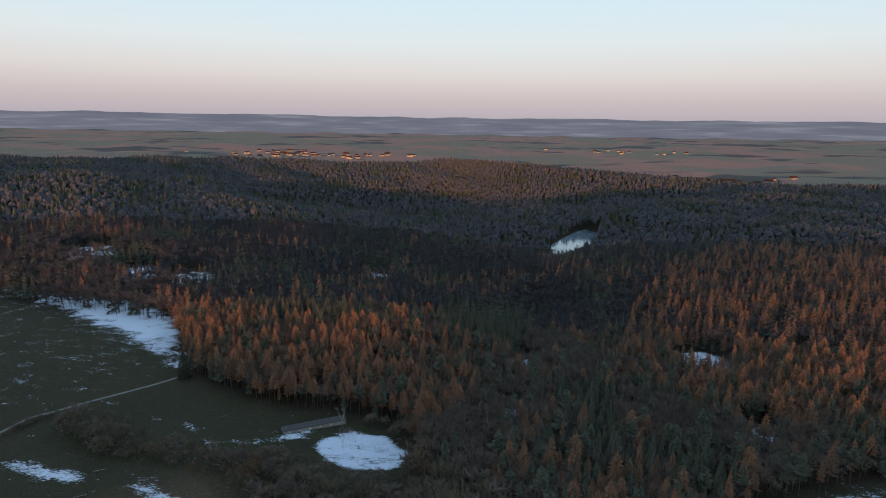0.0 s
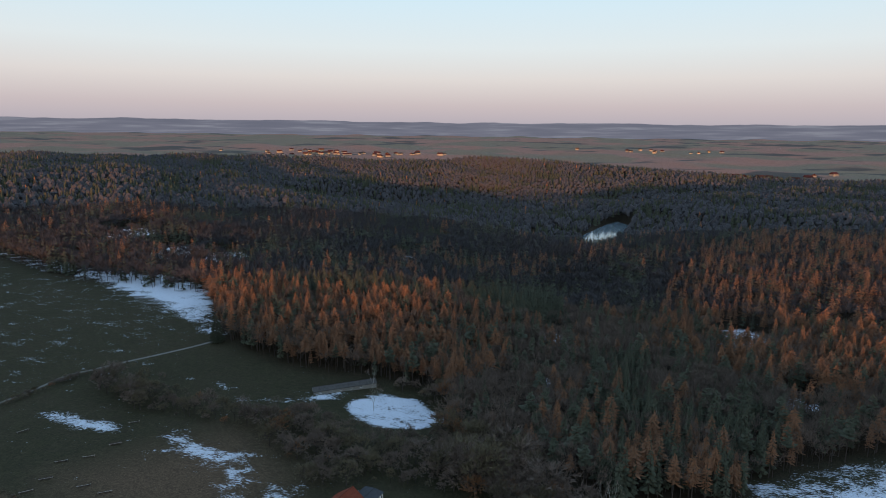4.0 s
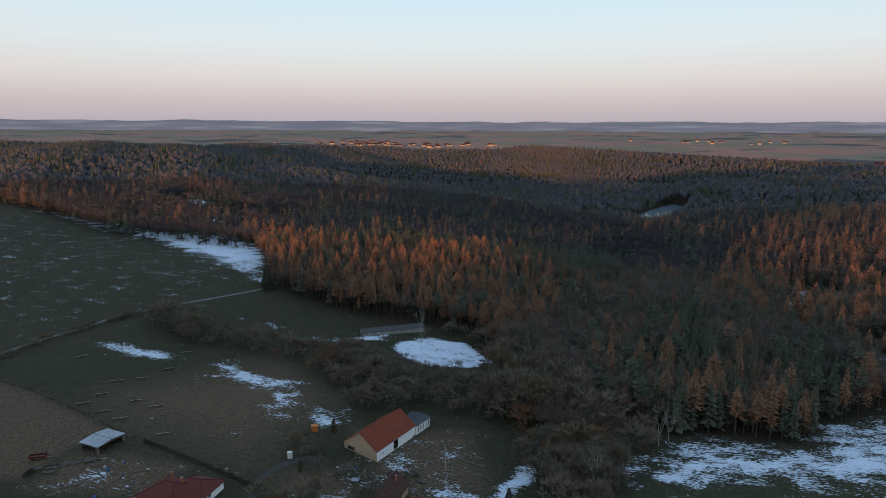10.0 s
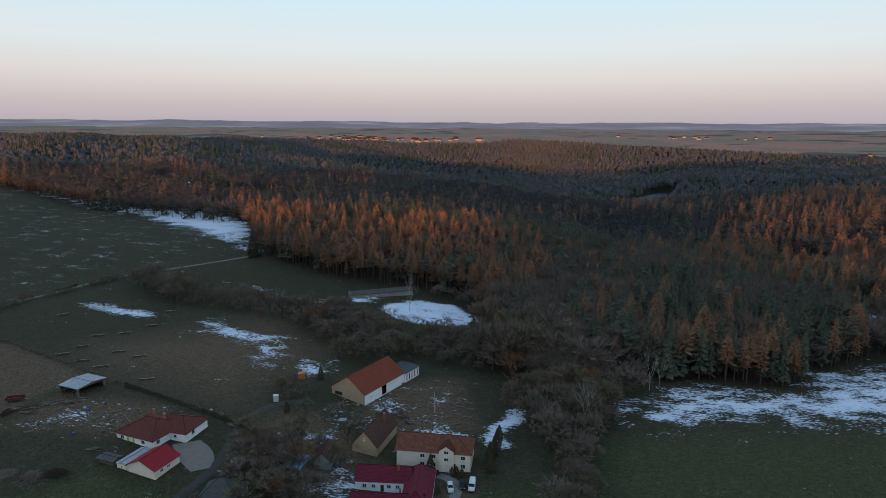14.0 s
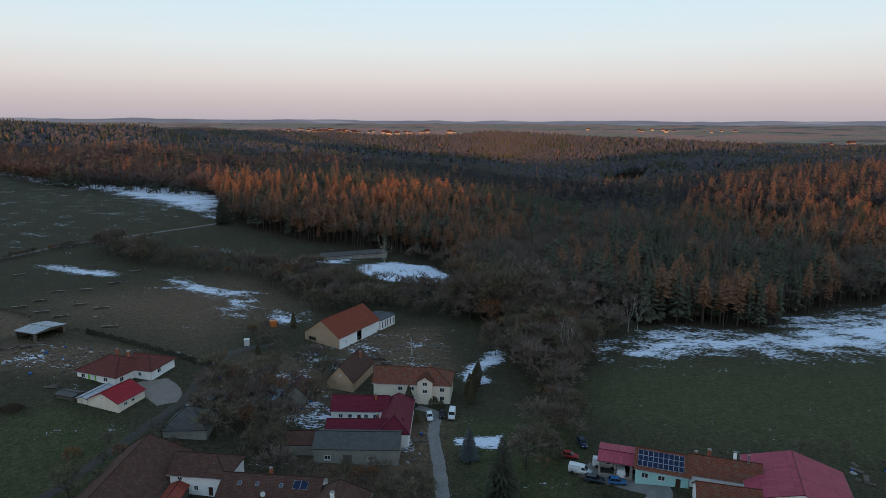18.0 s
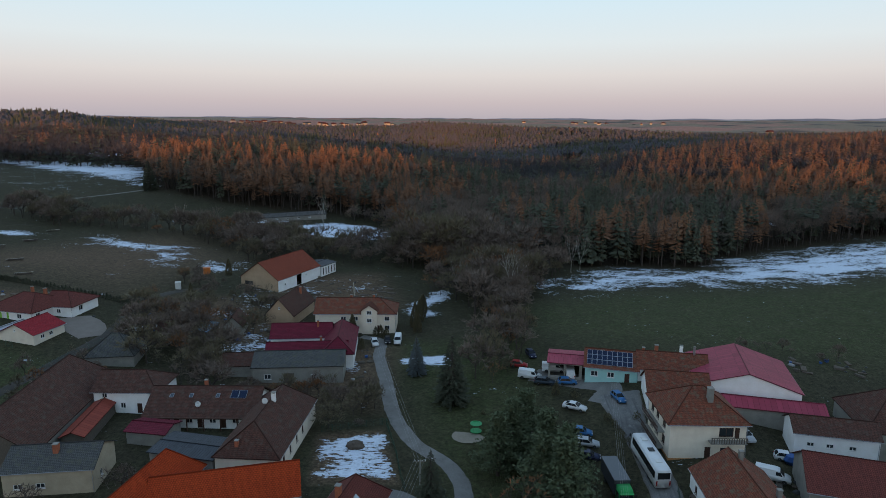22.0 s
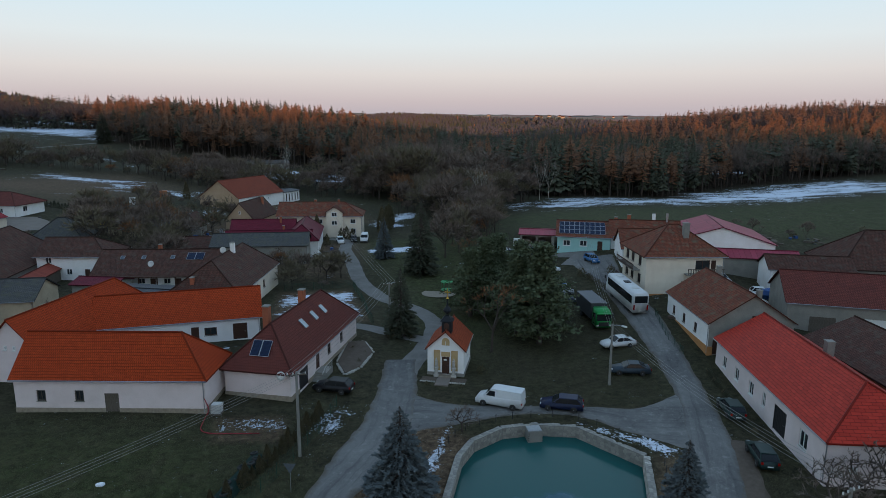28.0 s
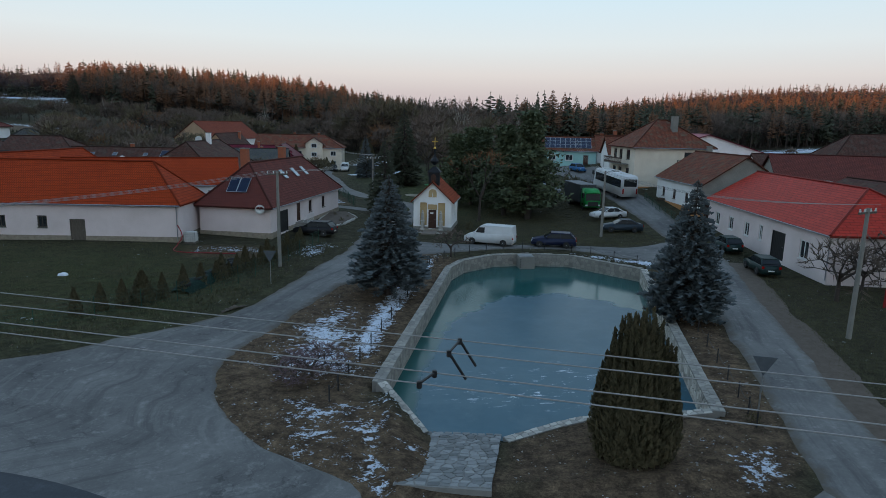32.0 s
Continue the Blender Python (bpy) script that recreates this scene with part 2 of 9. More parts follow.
M = {}
M["blue_sheet"] = tile_mat("pale_blue_sheet", (0.16, 0.24, 0.32), (0.12, 0.19, 0.26), row=2.5, col=0.8, depth=0.01, rough=0.5)
M["orange_tile"] = tile_mat("orange_clay_tiles", (0.41, 0.057, 0.014), (0.33, 0.042, 0.012))
M["brown_tile"] = tile_mat("old_brown_tiles", (0.125, 0.056, 0.040), (0.072, 0.038, 0.031), moss=(0.085, 0.066, 0.052))
M["grey_wood_roof"] = tile_mat("weathered_grey_boards", (0.105, 0.098, 0.094), (0.07, 0.066, 0.062), row=2.4, col=0.5, depth=0.01)
M["rust_tile"] = tile_mat("weathered_red_tiles", (0.25, 0.075, 0.04), (0.13, 0.05, 0.035), moss=(0.12, 0.10, 0.07))
M["barn_tile"] = tile_mat("evenly_red_barn_tiles", (0.27, 0.066, 0.036), (0.21, 0.054, 0.032))
M["red_tile"] = tile_mat("dark_red_tiles", (0.18, 0.05, 0.038), (0.12, 0.04, 0.034))
M["bright_red"] = tile_mat("bright_red_sheet_tiles", (0.45, 0.040, 0.022), (0.35, 0.030, 0.020), row=0.35, col=0.9, rough=0.5)
M["wine_sheet"] = tile_mat("wine_red_sheet", (0.155, 0.017, 0.033), (0.115, 0.015, 0.027), row=0.4, col=1.1, rough=0.55)
M["pink_sheet"] = tile_mat("faded_red_sheet", (0.30, 0.045, 0.075), (0.24, 0.040, 0.06), row=3.0, col=1.0, depth=0.01, rough=0.5)
M["slate"] = tile_mat("grey_fibre_slates", (0.105, 0.105, 0.10), (0.07, 0.07, 0.072), row=0.3, col=0.3, moss=(0.09, 0.09, 0.065))
M["dark_sheet"] = tile_mat("dark_grey_sheet", (0.06, 0.065, 0.075), (0.045, 0.048, 0.055), row=2.5, col=0.5, depth=0.01, rough=0.5)
M["grey_sheet"] = tile_mat("pale_grey_sheet", (0.36, 0.38, 0.40), (0.25, 0.26, 0.28), row=2.0, col=0.8, depth=0.01, rough=0.5)
M["white_wall"] = mat("white_render", (0.86, 0.86, 0.86), (0.72, 0.70, 0.67), scale=0.5, fine=12, bump=0.004)
M["cream_wall"] = mat("cream_render", (0.78, 0.70, 0.58), (0.62, 0.53, 0.43), scale=0.5, fine=12, bump=0.004)
M["rose_wall"] = mat("pale_rose_render", (0.74, 0.64, 0.63), (0.60, 0.51, 0.49), scale=0.4, fine=10, bump=0.004)
# real dirt on the near walls; on the far houses it stands for haze
M["dirt_haze_wall"] = mat("dirt_haze_ochre_render", (0.46, 0.39, 0.28), (0.30, 0.25, 0.18), scale=0.5, fine=10, bump=0.006)
M["tan_wall"] = mat("tan_render", (0.46, 0.33, 0.22), (0.32, 0.22, 0.14), scale=0.4, fine=10, bump=0.004)
M["grey_wall"] = mat("grey_render", (0.29, 0.275, 0.245), (0.18, 0.17, 0.15), scale=0.5, fine=10, bump=0.006)
M["mint_wall"] = mat("turquoise_render", (0.36, 0.62, 0.60), (0.30, 0.52, 0.50), scale=0.5, fine=12, bump=0.003)
M["yellow_wall"] = mat("ochre_render", (0.52, 0.38, 0.20), (0.42, 0.29, 0.14), scale=0.8, fine=12, bump=0.003)
M["lime_wall"] = mat("lime_green_render", (0.22, 0.52, 0.06), (0.18, 0.42, 0.05), scale=1.0)
M["orange_plinth"] = mat("orange_plinth_render", (0.50, 0.24, 0.09), (0.38, 0.18, 0.07), scale=1.0)
M["stone"] = mat("pale_limestone", (0.50, 0.475, 0.43), (0.30, 0.285, 0.255), scale=1.2, fine=14, bump=0.01, island=0.3)
M["stone_base"] = mat("rubble_stone_plinth", (0.36, 0.30, 0.23), (0.18, 0.15, 0.11), scale=2.5, fine=14, bump=0.03)
M["slab"] = mat("flat_limestone_slabs", (0.50, 0.470, 0.41), (0.22, 0.21, 0.19), scale=1.8, fine=18, bump=0.02, island=0.7)
M["ramp_slab"] = mat("wet_grey_paving_slabs", (0.25, 0.25, 0.24), (0.14, 0.145, 0.145), scale=1.6, fine=18, bump=0.02, island=0.25)
M["chapel_tile"] = tile_mat("red_chapel_tiles", (0.36, 0.075, 0.03), (0.25, 0.055, 0.028))
M["mortar"] = mat("grey_mortar", (0.235, 0.225, 0.205), (0.17, 0.16, 0.145), scale=3)
M["glass"] = glass_mat("window_glass")
M["white_paint"] = mat("white_painted_wood", (0.72, 0.72, 0.71), (0.6, 0.6, 0.58), scale=2, rough=0.5)
M["brown_paint"] = mat("brown_stained_wood", (0.075, 0.035, 0.022), (0.045, 0.022, 0.016), scale=2, rough=0.6, stretch=(6, 6, 1))
M["grey_wood"] = mat("weathered_grey_wood", (0.15, 0.125, 0.10), (0.075, 0.062, 0.05), scale=2, fine=20, bump=0.01, stretch=(4, 4, 1))
M["brick"] = mat("red_chimney_brick", (0.38, 0.12, 0.06), (0.24, 0.08, 0.045), scale=4, fine=22, bump=0.01)
M["zinc"] = mat("zinc_gutter", (0.33, 0.34, 0.36), (0.22, 0.23, 0.25), scale=2, rough=0.45, metal=0.6)
M["black"] = mat("black_plastic", (0.018, 0.018, 0.02), (0.03, 0.03, 0.03), scale=4, rough=0.5)
M["rubber"] = mat("tyre_rubber", (0.022, 0.022, 0.023), (0.04, 0.04, 0.038), scale=6, rough=0.9)
M["steel"] = mat("galvanised_steel", (0.42, 0.43, 0.44), (0.30, 0.31, 0.32), scale=4, rough=0.4, metal=0.8)
M["solar"] = tile_mat("solar_cells", (0.012, 0.022, 0.055), (0.018, 0.03, 0.07), row=0.16, col=0.16, depth=0.0, rough=0.3)
M["solar"].node_tree.nodes["Principled BSDF"].inputs["Specular IOR Level"].default_value = 0.12
M["asphalt"] = road_mat("worn_cracked_asphalt", (0.165, 0.160, 0.152), (0.115, 0.112, 0.108), (0.056, 0.054, 0.054))
M["bluish_asphalt"] = road_mat("dark_bluish_asphalt", (0.050, 0.055, 0.062), (0.042, 0.046, 0.052), (0.035, 0.038, 0.042))
M["gravel"] = mat("grey_gravel_track", (0.19, 0.183, 0.172), (0.11, 0.10, 0.09), scale=0.4, fine=5, rough=0.95, bump=0.02)
M["mud"] = mat("wet_brown_mud", (0.052, 0.043, 0.034), (0.030, 0.025, 0.020), scale=0.5, fine=5, rough=0.8, bump=0.03)
M["concrete"] = mat("old_concrete", (0.26, 0.25, 0.225), (0.165, 0.158, 0.14), scale=0.8, fine=12, bump=0.01)
M["paving"] = mat("beige_paving", (0.20, 0.165, 0.14), (0.15, 0.125, 0.105), scale=0.6, fine=6, bump=0.006)
M["snow"] = mat("old_snow", (0.74, 0.77, 0.82), (0.55, 0.58, 0.62), scale=0.8, fine=8, rough=0.8, bump=0.03)
M["bark"] = mat("brown_bark", (0.075, 0.058, 0.048), (0.040, 0.031, 0.027), scale=3, fine=16, stretch=(4, 4, 1), tint=0.3)
M["birch_bark"] = mat("birch_bark", (0.50, 0.47, 0.42), (0.20, 0.18, 0.16), scale=2, fine=10, island=0.2)
M["twig"] = mat("bare_twigs", (0.185, 0.138, 0.108), (0.100, 0.077, 0.064), scale=0.4, fine=3, island=0.3, tint=0.5)
M["rust_twig"] = mat("russet_twigs_and_dry_leaves", (0.24, 0.11, 0.045), (0.13, 0.065, 0.034), scale=0.4, fine=3, island=0.4, tint=0.3)
M["larch"] = mat("bare_larch_twigs", (0.250, 0.112, 0.052), (0.120, 0.072, 0.046), scale=0.4, fine=3, island=0.35, tint=0.5)
M["olive_twig"] = mat("olive_brown_twigs", (0.155, 0.128, 0.076), (0.085, 0.072, 0.046), scale=0.4, fine=3, island=0.4, tint=0.4)
M["rust_sheet"] = tile_mat("rusty_red_sheet", (0.26, 0.055, 0.035), (0.19, 0.045, 0.032), row=2.5, col=0.8, depth=0.01, rough=0.7)
M["crimson"] = tile_mat("crimson_sheet_tiles", (0.30, 0.022, 0.030), (0.24, 0.018, 0.026), row=0.35, col=0.9, rough=0.6)
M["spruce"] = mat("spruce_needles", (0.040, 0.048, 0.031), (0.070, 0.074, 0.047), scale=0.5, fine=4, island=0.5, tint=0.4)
M["pine"] = mat("pine_needles", (0.050, 0.068, 0.034), (0.088, 0.104, 0.054), scale=0.5, fine=4, island=0.5, tint=0.4)
M["blue_spruce"] = mat("blue_spruce_needles", (0.062, 0.076, 0.080), (0.125, 0.145, 0.148), scale=0.5, fine=5, island=0.6)
M["thuja"] = mat("thuja_scales", (0.050, 0.048, 0.024), (0.135, 0.112, 0.062), scale=0.5, fine=5, island=0.6)
M["heather"] = mat("purple_brown_twigs", (0.21, 0.145, 0.155), (0.12, 0.08, 0.085), scale=0.5, fine=4, island=0.5)
M["mulch"] = mat("dark_garden_earth", (0.06, 0.042, 0.03), (0.11, 0.085, 0.065), scale=2, fine=14, bump=0.03)
# crowns beyond the near wood: distance haze is put into this blue grey
M["far_twig"] = mat("haze_grey_bare_crowns", (0.072, 0.068, 0.072), (0.046, 0.044, 0.050), scale=0.02, fine=0.3, island=0.3, tint=0.5)
M["gold"] = mat("gilded_metal", (0.75, 0.50, 0.12), (0.6, 0.38, 0.08), scale=3, rough=0.3, metal=0.9)

for nm_ in ("slab", "ramp_slab"):
    nt_ = M[nm_].node_tree
    oi_, hs_ = nt_.nodes.new("ShaderNodeObjectInfo"), nt_.nodes.new("ShaderNodeHueSaturation")
    vr_ = nt_.nodes.new("ShaderNodeMapRange")
    vr_.inputs["To Min"].default_value, vr_.inputs["To Max"].default_value = 0.62, 1.30
    nt_.links.new(oi_.outputs["Random"], vr_.inputs[0])
    nt_.links.new(vr_.outputs[0], hs_.inputs["Value"])
    pb_ = nt_.nodes["Principled BSDF"].inputs["Base Color"]
    nt_.links.new(pb_.links[0].from_socket, hs_.inputs["Color"])
    nt_.links.new(hs_.outputs[0], pb_)


def part(name, bm, material, parent=None, label="", smooth=False):
    me = bpy.data.meshes.new(name)
    bm.to_mesh(me)
    bm.free()
    me.materials.append(material)
    if smooth:
        me.polygons.foreach_set("use_smooth", [True] * len(me.polygons))
    ob = new(name, me)
    if parent is not None:
        ob.parent = parent
    if label:
        ob["label"] = label
    return ob


def share(name, ob, parent, m, label=""):
    """One more piece on the mesh of ob, under parent, at the pose m."""
    o = new(name, ob.data)
    o.parent = parent
    o.matrix_basis = m
    if label:
        o["label"] = label
    return o


def thing(name, label, category, m=None, group="", kind=""):
    ob = new(name)
    ob.empty_display_size = 0.3
    if m is not None:
        ob.matrix_basis = m
    return tagged(ob, label, category, group, kind)


def box(bm, x0, y0, z0, x1, y1, z1, m=None):
    vs = [bm.verts.new(Vector(c) if m is None else m @ Vector(c)) for c in
          ((x0, y0, z0), (x1, y0, z0), (x1, y1, z0), (x0, y1, z0), (x0, y0, z1), (x1, y0, z1), (x1, y1, z1), (x0, y1, z1))]
    for f in ((3, 2, 1, 0), (4, 5, 6, 7), (0, 1, 5, 4), (1, 2, 6, 5), (2, 3, 7, 6), (3, 0, 4, 7)):
        bm.faces.new([vs[i] for i in f])
    return vs


def B(*a, m=None, bevel=0.0):
    bm = bmesh.new()
    box(bm, *a, m=m)
    if bevel:
        bmesh.ops.bevel(bm, geom=bm.edges[:], offset=bevel, segments=2, affect="EDGES")
    return bm


def tube(bm, pts, radii, seg=6, caps=True):
    """A tapered tube along points."""
    rings = []
    n = len(pts)
    for i, p in enumerate(pts):
        p = Vector(p)
        d = (Vector(pts[min(i + 1, n - 1)]) - Vector(pts[max(i - 1, 0)])).normalized()
        a = d.orthogonal().normalized() if abs(d.z) < 0.99 else Vector((1, 0, 0))
        b = d.cross(a).normalized()
        a = b.cross(d)
        r = radii[i] if isinstance(radii, (list, tuple)) else radii
        rings.append([bm.verts.new(p + a * (r * math.cos(k * math.tau / seg)) + b * (r * math.sin(k * math.tau / seg))) for k in range(seg)])
    for u, v in zip(rings, rings[1:]):
        for k in range(seg):
            bm.faces.new((u[k], u[(k + 1) % seg], v[(k + 1) % seg], v[k]))
    if caps:
        bm.faces.new(rings[0][::-1])
        bm.faces.new(rings[-1])


def T(pts, radii, seg=6):
    bm = bmesh.new()
    tube(bm, pts, radii, seg)
    return bm


def lathe(profile, seg=16):
    """A turned body from (radius, z) pairs."""
    bm = bmesh.new()
    rings = [[bm.verts.new((max(r, 0.001) * math.cos(k * math.tau / seg), max(r, 0.001) * math.sin(k * math.tau / seg), z)) for k in range(seg)] for r, z in profile]
    for u, v in zip(rings, rings[1:]):
        for k in range(seg):
            bm.faces.new((u[k], u[(k + 1) % seg], v[(k + 1) % seg], v[k]))
    bm.faces.new(rings[0][::-1])
    bm.faces.new(rings[-1])
    return bm

# ---- the lie of the land ----
NEAR = [(0, 0, 0), (-20, 30, 0), (0, 60, 0), (30, 50, 0.1), (40, 90, 2.0), (39, 118, 3.6), (40, 130, 4.8), (70, 120, 5.2), (62, 95, 2.4), (-17, 62, 0.4), (33, 80, 0.55), (30, 71, 0.2), (22.5, 84, -0.1), (15.5, 82, 0.0), (36, 90, 1.3), (8, 72, 0.25), (21, 62, 0.15),
        (-38, 66, 0.5), (-45, 95, 1.0), (-20, 105, 0.8), (-52, 123, 1.4), (-5, 173, 0), (-47, 210, 2.3), (-32, 240, 2.0), (0, 130, 0.4), (8, 220, 0), (-90, 155, 5.8),
        (-92, 175, 6.8), (-140, 195, 10.2), (-165, 250, 9.5), (-162, 389, 19), (-230, 340, 14), (-60, 334, 6), (60, 235, 2.5), (132, 261, 1.3)]
MID = [(100, 180, 4.5), (180, 200, 6), (-120, 130, 5), (-300, 500, 25), (-150, 480, 26), (-70, 480, 23), (-25, 455, 17), (0, 420, 9), (120, 480, 0), (100, 600, -5), (240, 480, 12), (285, 545, 21), (400, 560, 31),
       (600, 650, 31), (220, 1000, -14), (235, 1100, -14), (-100, 900, 15), (-400, 900, 36), (-640, 1215, 63), (-480, 1170, 40), (-380, 1130, 30), (-300, 1420, 2), (150, 1560, -4), (-205, 2150, 40), (190, 2150, 50), (350, 2100, 36),
       (450, 1350, 12), (565, 1015, 25), (890, 1185, 28), (960, 1480, 22), (-555, 2530, 60), (655, 1880, 34), (800, 1700, 20)]
# the y -500 ridge is unseen, raised to keep the sun off the village
FAR = [(-1000, 1900, 58), (-2200, 2000, 75), (2200, 2000, 45), (0, 3200, 76), (0, 4800, 104), (-3200, 4000, 100), (3200, 4000, 96), (0, -130, 4), (0, -520, 49), (-450, -500, 69), (-160, -510, 60), (236, -505, 47),
       (450, -500, 40), (-1600, -700, 55), (1600, -700, 40), (0, -2000, 60), (-4500, 0, 60), (4500, 0, 60), (0, -4500, 60), (-300, 0, 8), (300, 0, 8), (-350, 200, 14), (330, 260, 8)]
ANCH = np.array(NEAR + MID + FAR, float)


def rbf(d):
    return -np.sqrt(d * d + 35.0 ** 2)


_d = np.linalg.norm(ANCH[:, None, :2] - ANCH[None, :, :2], axis=2)
_n = len(ANCH)
_A = np.zeros((_n + 1, _n + 1))
_A[:_n, :_n] = rbf(_d)
_A[:_n, _n] = _A[_n, :_n] = 1
_W = np.linalg.solve(_A, np.append(ANCH[:, 2], 0))


def heights(x, y):
    """The ground's height at arrays of places."""
    x, y = np.asarray(x, float), np.asarray(y, float)
    h = np.full(x.shape, _W[_n])
    for (ax, ay, _z), w in zip(ANCH, _W):
        h = h + w * rbf(np.hypot(x - ax, y - ay))
    far = np.clip((np.hypot(x, y - 200) - 350) / 400, 0, 1)
    deep = np.clip((np.hypot(x, y) - 650) / 400, 0, 1) * np.clip((2300 - np.hypot(x, y)) / 400, 0, 1)
    for cx, cy, rx, ry, a in ((120, 900, 170, 150, -9), (-120, 1350, 300, 140, -15), (330, 1500, 330, 120, -16), (-160, 1620, 240, 130, 8), (-350, 830, 200, 110, -10)):
        h = h + deep * a * np.exp(-((x - cx) / rx) ** 2 - ((y - cy) / ry) ** 2)
    h = h + far * (5 * np.sin(x / 97 + 1.3 * np.sin(y / 150)) * np.cos(y / 123 + 0.4) + 2.5 * np.sin(x / 41 + y / 67))
    return h


def ground(x, y):
    return float(heights(np.array([x]), np.array([y]))[0])


def inside(poly, x, y):
    """True where the places lie in the polygon."""
    r = np.zeros(np.shape(x), bool)
    n = len(poly)
    for i in range(n):
        (x0, y0), (x1, y1) = poly[i], poly[(i + 1) % n]
        if y0 == y1:
            continue
        c = ((y0 > y) != (y1 > y)) & (x < (x1 - x0) * (y - y0) / (y1 - y0) + x0)
        r ^= c
    return r


def edge_distance(poly, x, y):
    """Metres to the polygon's edge, positive inside."""
    d = np.full(np.shape(x), 1e9)
    n = len(poly)
    for i in range(n):
        (x0, y0), (x1, y1) = poly[i], poly[(i + 1) % n]
        dx, dy = x1 - x0, y1 - y0
        t = np.clip(((x - x0) * dx + (y - y0) * dy) / (dx * dx + dy * dy + 1e-9), 0, 1)
        d = np.minimum(d, np.hypot(x - x0 - t * dx, y - y0 - t * dy))
    return np.where(inside(poly, x, y), d, -d)


POND = [(7.8, 53.8), (9.4, 56.6), (12.6, 58.9), (16.0, 59.4), (20.2, 58.6), (24.8, 52.5), (15.6, 24.7), (9.9, 26.4), (6.1, 24.9), (2.8, 25.7), (1.0, 29.0)]      # the water's outline
WATER = -1.1
FOREST = [(-160, 392), (-207, 480), (-360, 527), (-570, 636), (-1400, 800), (-1700, 1500), (-1000, 1950), (-700, 2150), (0, 2200), (320, 2150), (760, 1780), (1300, 1600), (1600, 900), (900, 450),
          (400, 335), (190, 286), (134, 268), (121, 246), (62, 247), (42, 262), (2, 300), (-6, 346), (-48, 360), (-82, 359), (-100, 363), (-124, 370)]
LAKE = [(176, 950), (205, 962), (262, 1050), (300, 1150), (285, 1210), (262, 1180), (225, 1110), (190, 1040)]
CLEARINGS = [(-390, 698, 34), (-300, 622, 28), (-248, 621, 26), (-70, 700, 24), (71, 460, 16), (51, 374, 10), (204, 453, 24), (196, 345, 14)]

SNOW = [([(-504, 606), (-344, 545), (-269, 543), (-205, 486), (-166, 395), (-185, 420), (-217, 440), (-328, 522)], 14, 0.85),
        ([(-222, 291), (-217, 298), (-205, 299), (-172, 286), (-165, 278), (-183, 278), (-206, 284)], 5, 0.56),
        ([(-146, 278), (-135, 282), (-101, 268), (-88, 246), (-86, 234), (-97, 229), (-111, 250), (-130, 262)], 9, 0.55),
        ([(46, 214), (72, 243), (120, 241), (132, 262), (230, 290), (230, 235), (148, 214), (94, 210), (58, 198)], 14, 0.66),
        ([(-66, 325), (-61, 334), (-45, 343), (-25, 339), (-7, 317), (-22, 305), (-40, 305), (-56, 311)], 3, 0.74),
        ([(-17.5, 110), (-6, 113), (-2.4, 96), (-17, 97)], 1.2, 0.58),
        ([(-3, 203), (9, 221), (13, 214), (4, 195), (8, 190), (-1, 186)], 3, 0.75),
        ([(-4, 153), (9, 152), (9, 146), (-4, 148)], 2, 0.7),
        ([(-24, 153), (-14, 151), (-14, 145), (-22, 146)], 2, 0.7),
        ([(-4.9, 32.4), (-4.1, 39.1), (-1.7, 43.5), (-0.1, 38.9), (-0.1, 32.0), (-2.4, 30.6)], 1.6, 0.62),
        ([(-0.1, 32.0), (1.7, 40.0), (5.9, 55.1), (7.4, 60.1), (2.6, 49.0), (-0.5, 35.7)], 0.8, 0.92),
        ([(-0.6, 26.6), (0.9, 25.4), (0.9, 19.8), (-0.3, 20.2)], 0.8, 0.52),
        ([(-2.9, 26), (-0.9, 26.4), (-0.9, 23.6), (-2.6, 23.8)], 0.8, 0.44),
        ([(-5, 28), (2, 29), (2, 21), (-3, 21)], 1.5, 0.30),
        ([(14.0, 22.3), (16.9, 21.5), (15.8, 19.0), (13.9, 19.3)], 0.8, 0.46),
        ([(-8.4, 59.4), (-4.6, 65.9), (-2.6, 63.3), (-4.3, 59.1)], 0.8, 0.42),
        ([(-17, 63), (-10, 63), (-9, 60), (-16, 60)], 0.8, 0.40),
        ([(20.8, 59.2), (26, 56), (29, 53), (27, 52.2), (24.5, 55)], 0.8, 0.7),
        ([(-330, 300), (-260, 290), (-180, 400), (-210, 470), (-330, 520), (-500, 590), (-700, 560)], 40, 0.17),
        ([(-30, 195), (-15, 205), (-5, 190), (-18, 186)], 4, 0.5),
        ([(-75, 225), (-62, 235), (-66, 250), (-85, 240)], 4, 0.5),
        ([(-140, 336), (-128, 325), (-100, 322), (-84, 332), (-72, 342), (-66, 336), (-92, 321), (-122, 318)], 4, 0.55),
        ([(-40, 150), (-32, 165), (-45, 170), (-55, 150)], 3, 0.5), ([(-150, 168), (-112, 168), (-108, 188), (-150, 190)], 5, 0.20), ([(-60, 190), (-14, 186), (-12, 232), (-50, 236)], 5, 0.27), ([(-143, 175), (-132, 174), (-130, 181), (-141, 184)], 3, 0.5), ([(-73, 163.5), (-59, 166), (-57, 172), (-70, 171)], 2, 0.6), ([(-58, 182), (-50, 180), (-48, 190), (-56, 192)], 3, 0.5), ([(-36, 78), (-20, 80), (-19, 84.5), (-34, 82)], 1.5, 0.42), ([(-78, 160), (-40, 158), (-36, 182), (-60, 200)], 5, 0.26)]
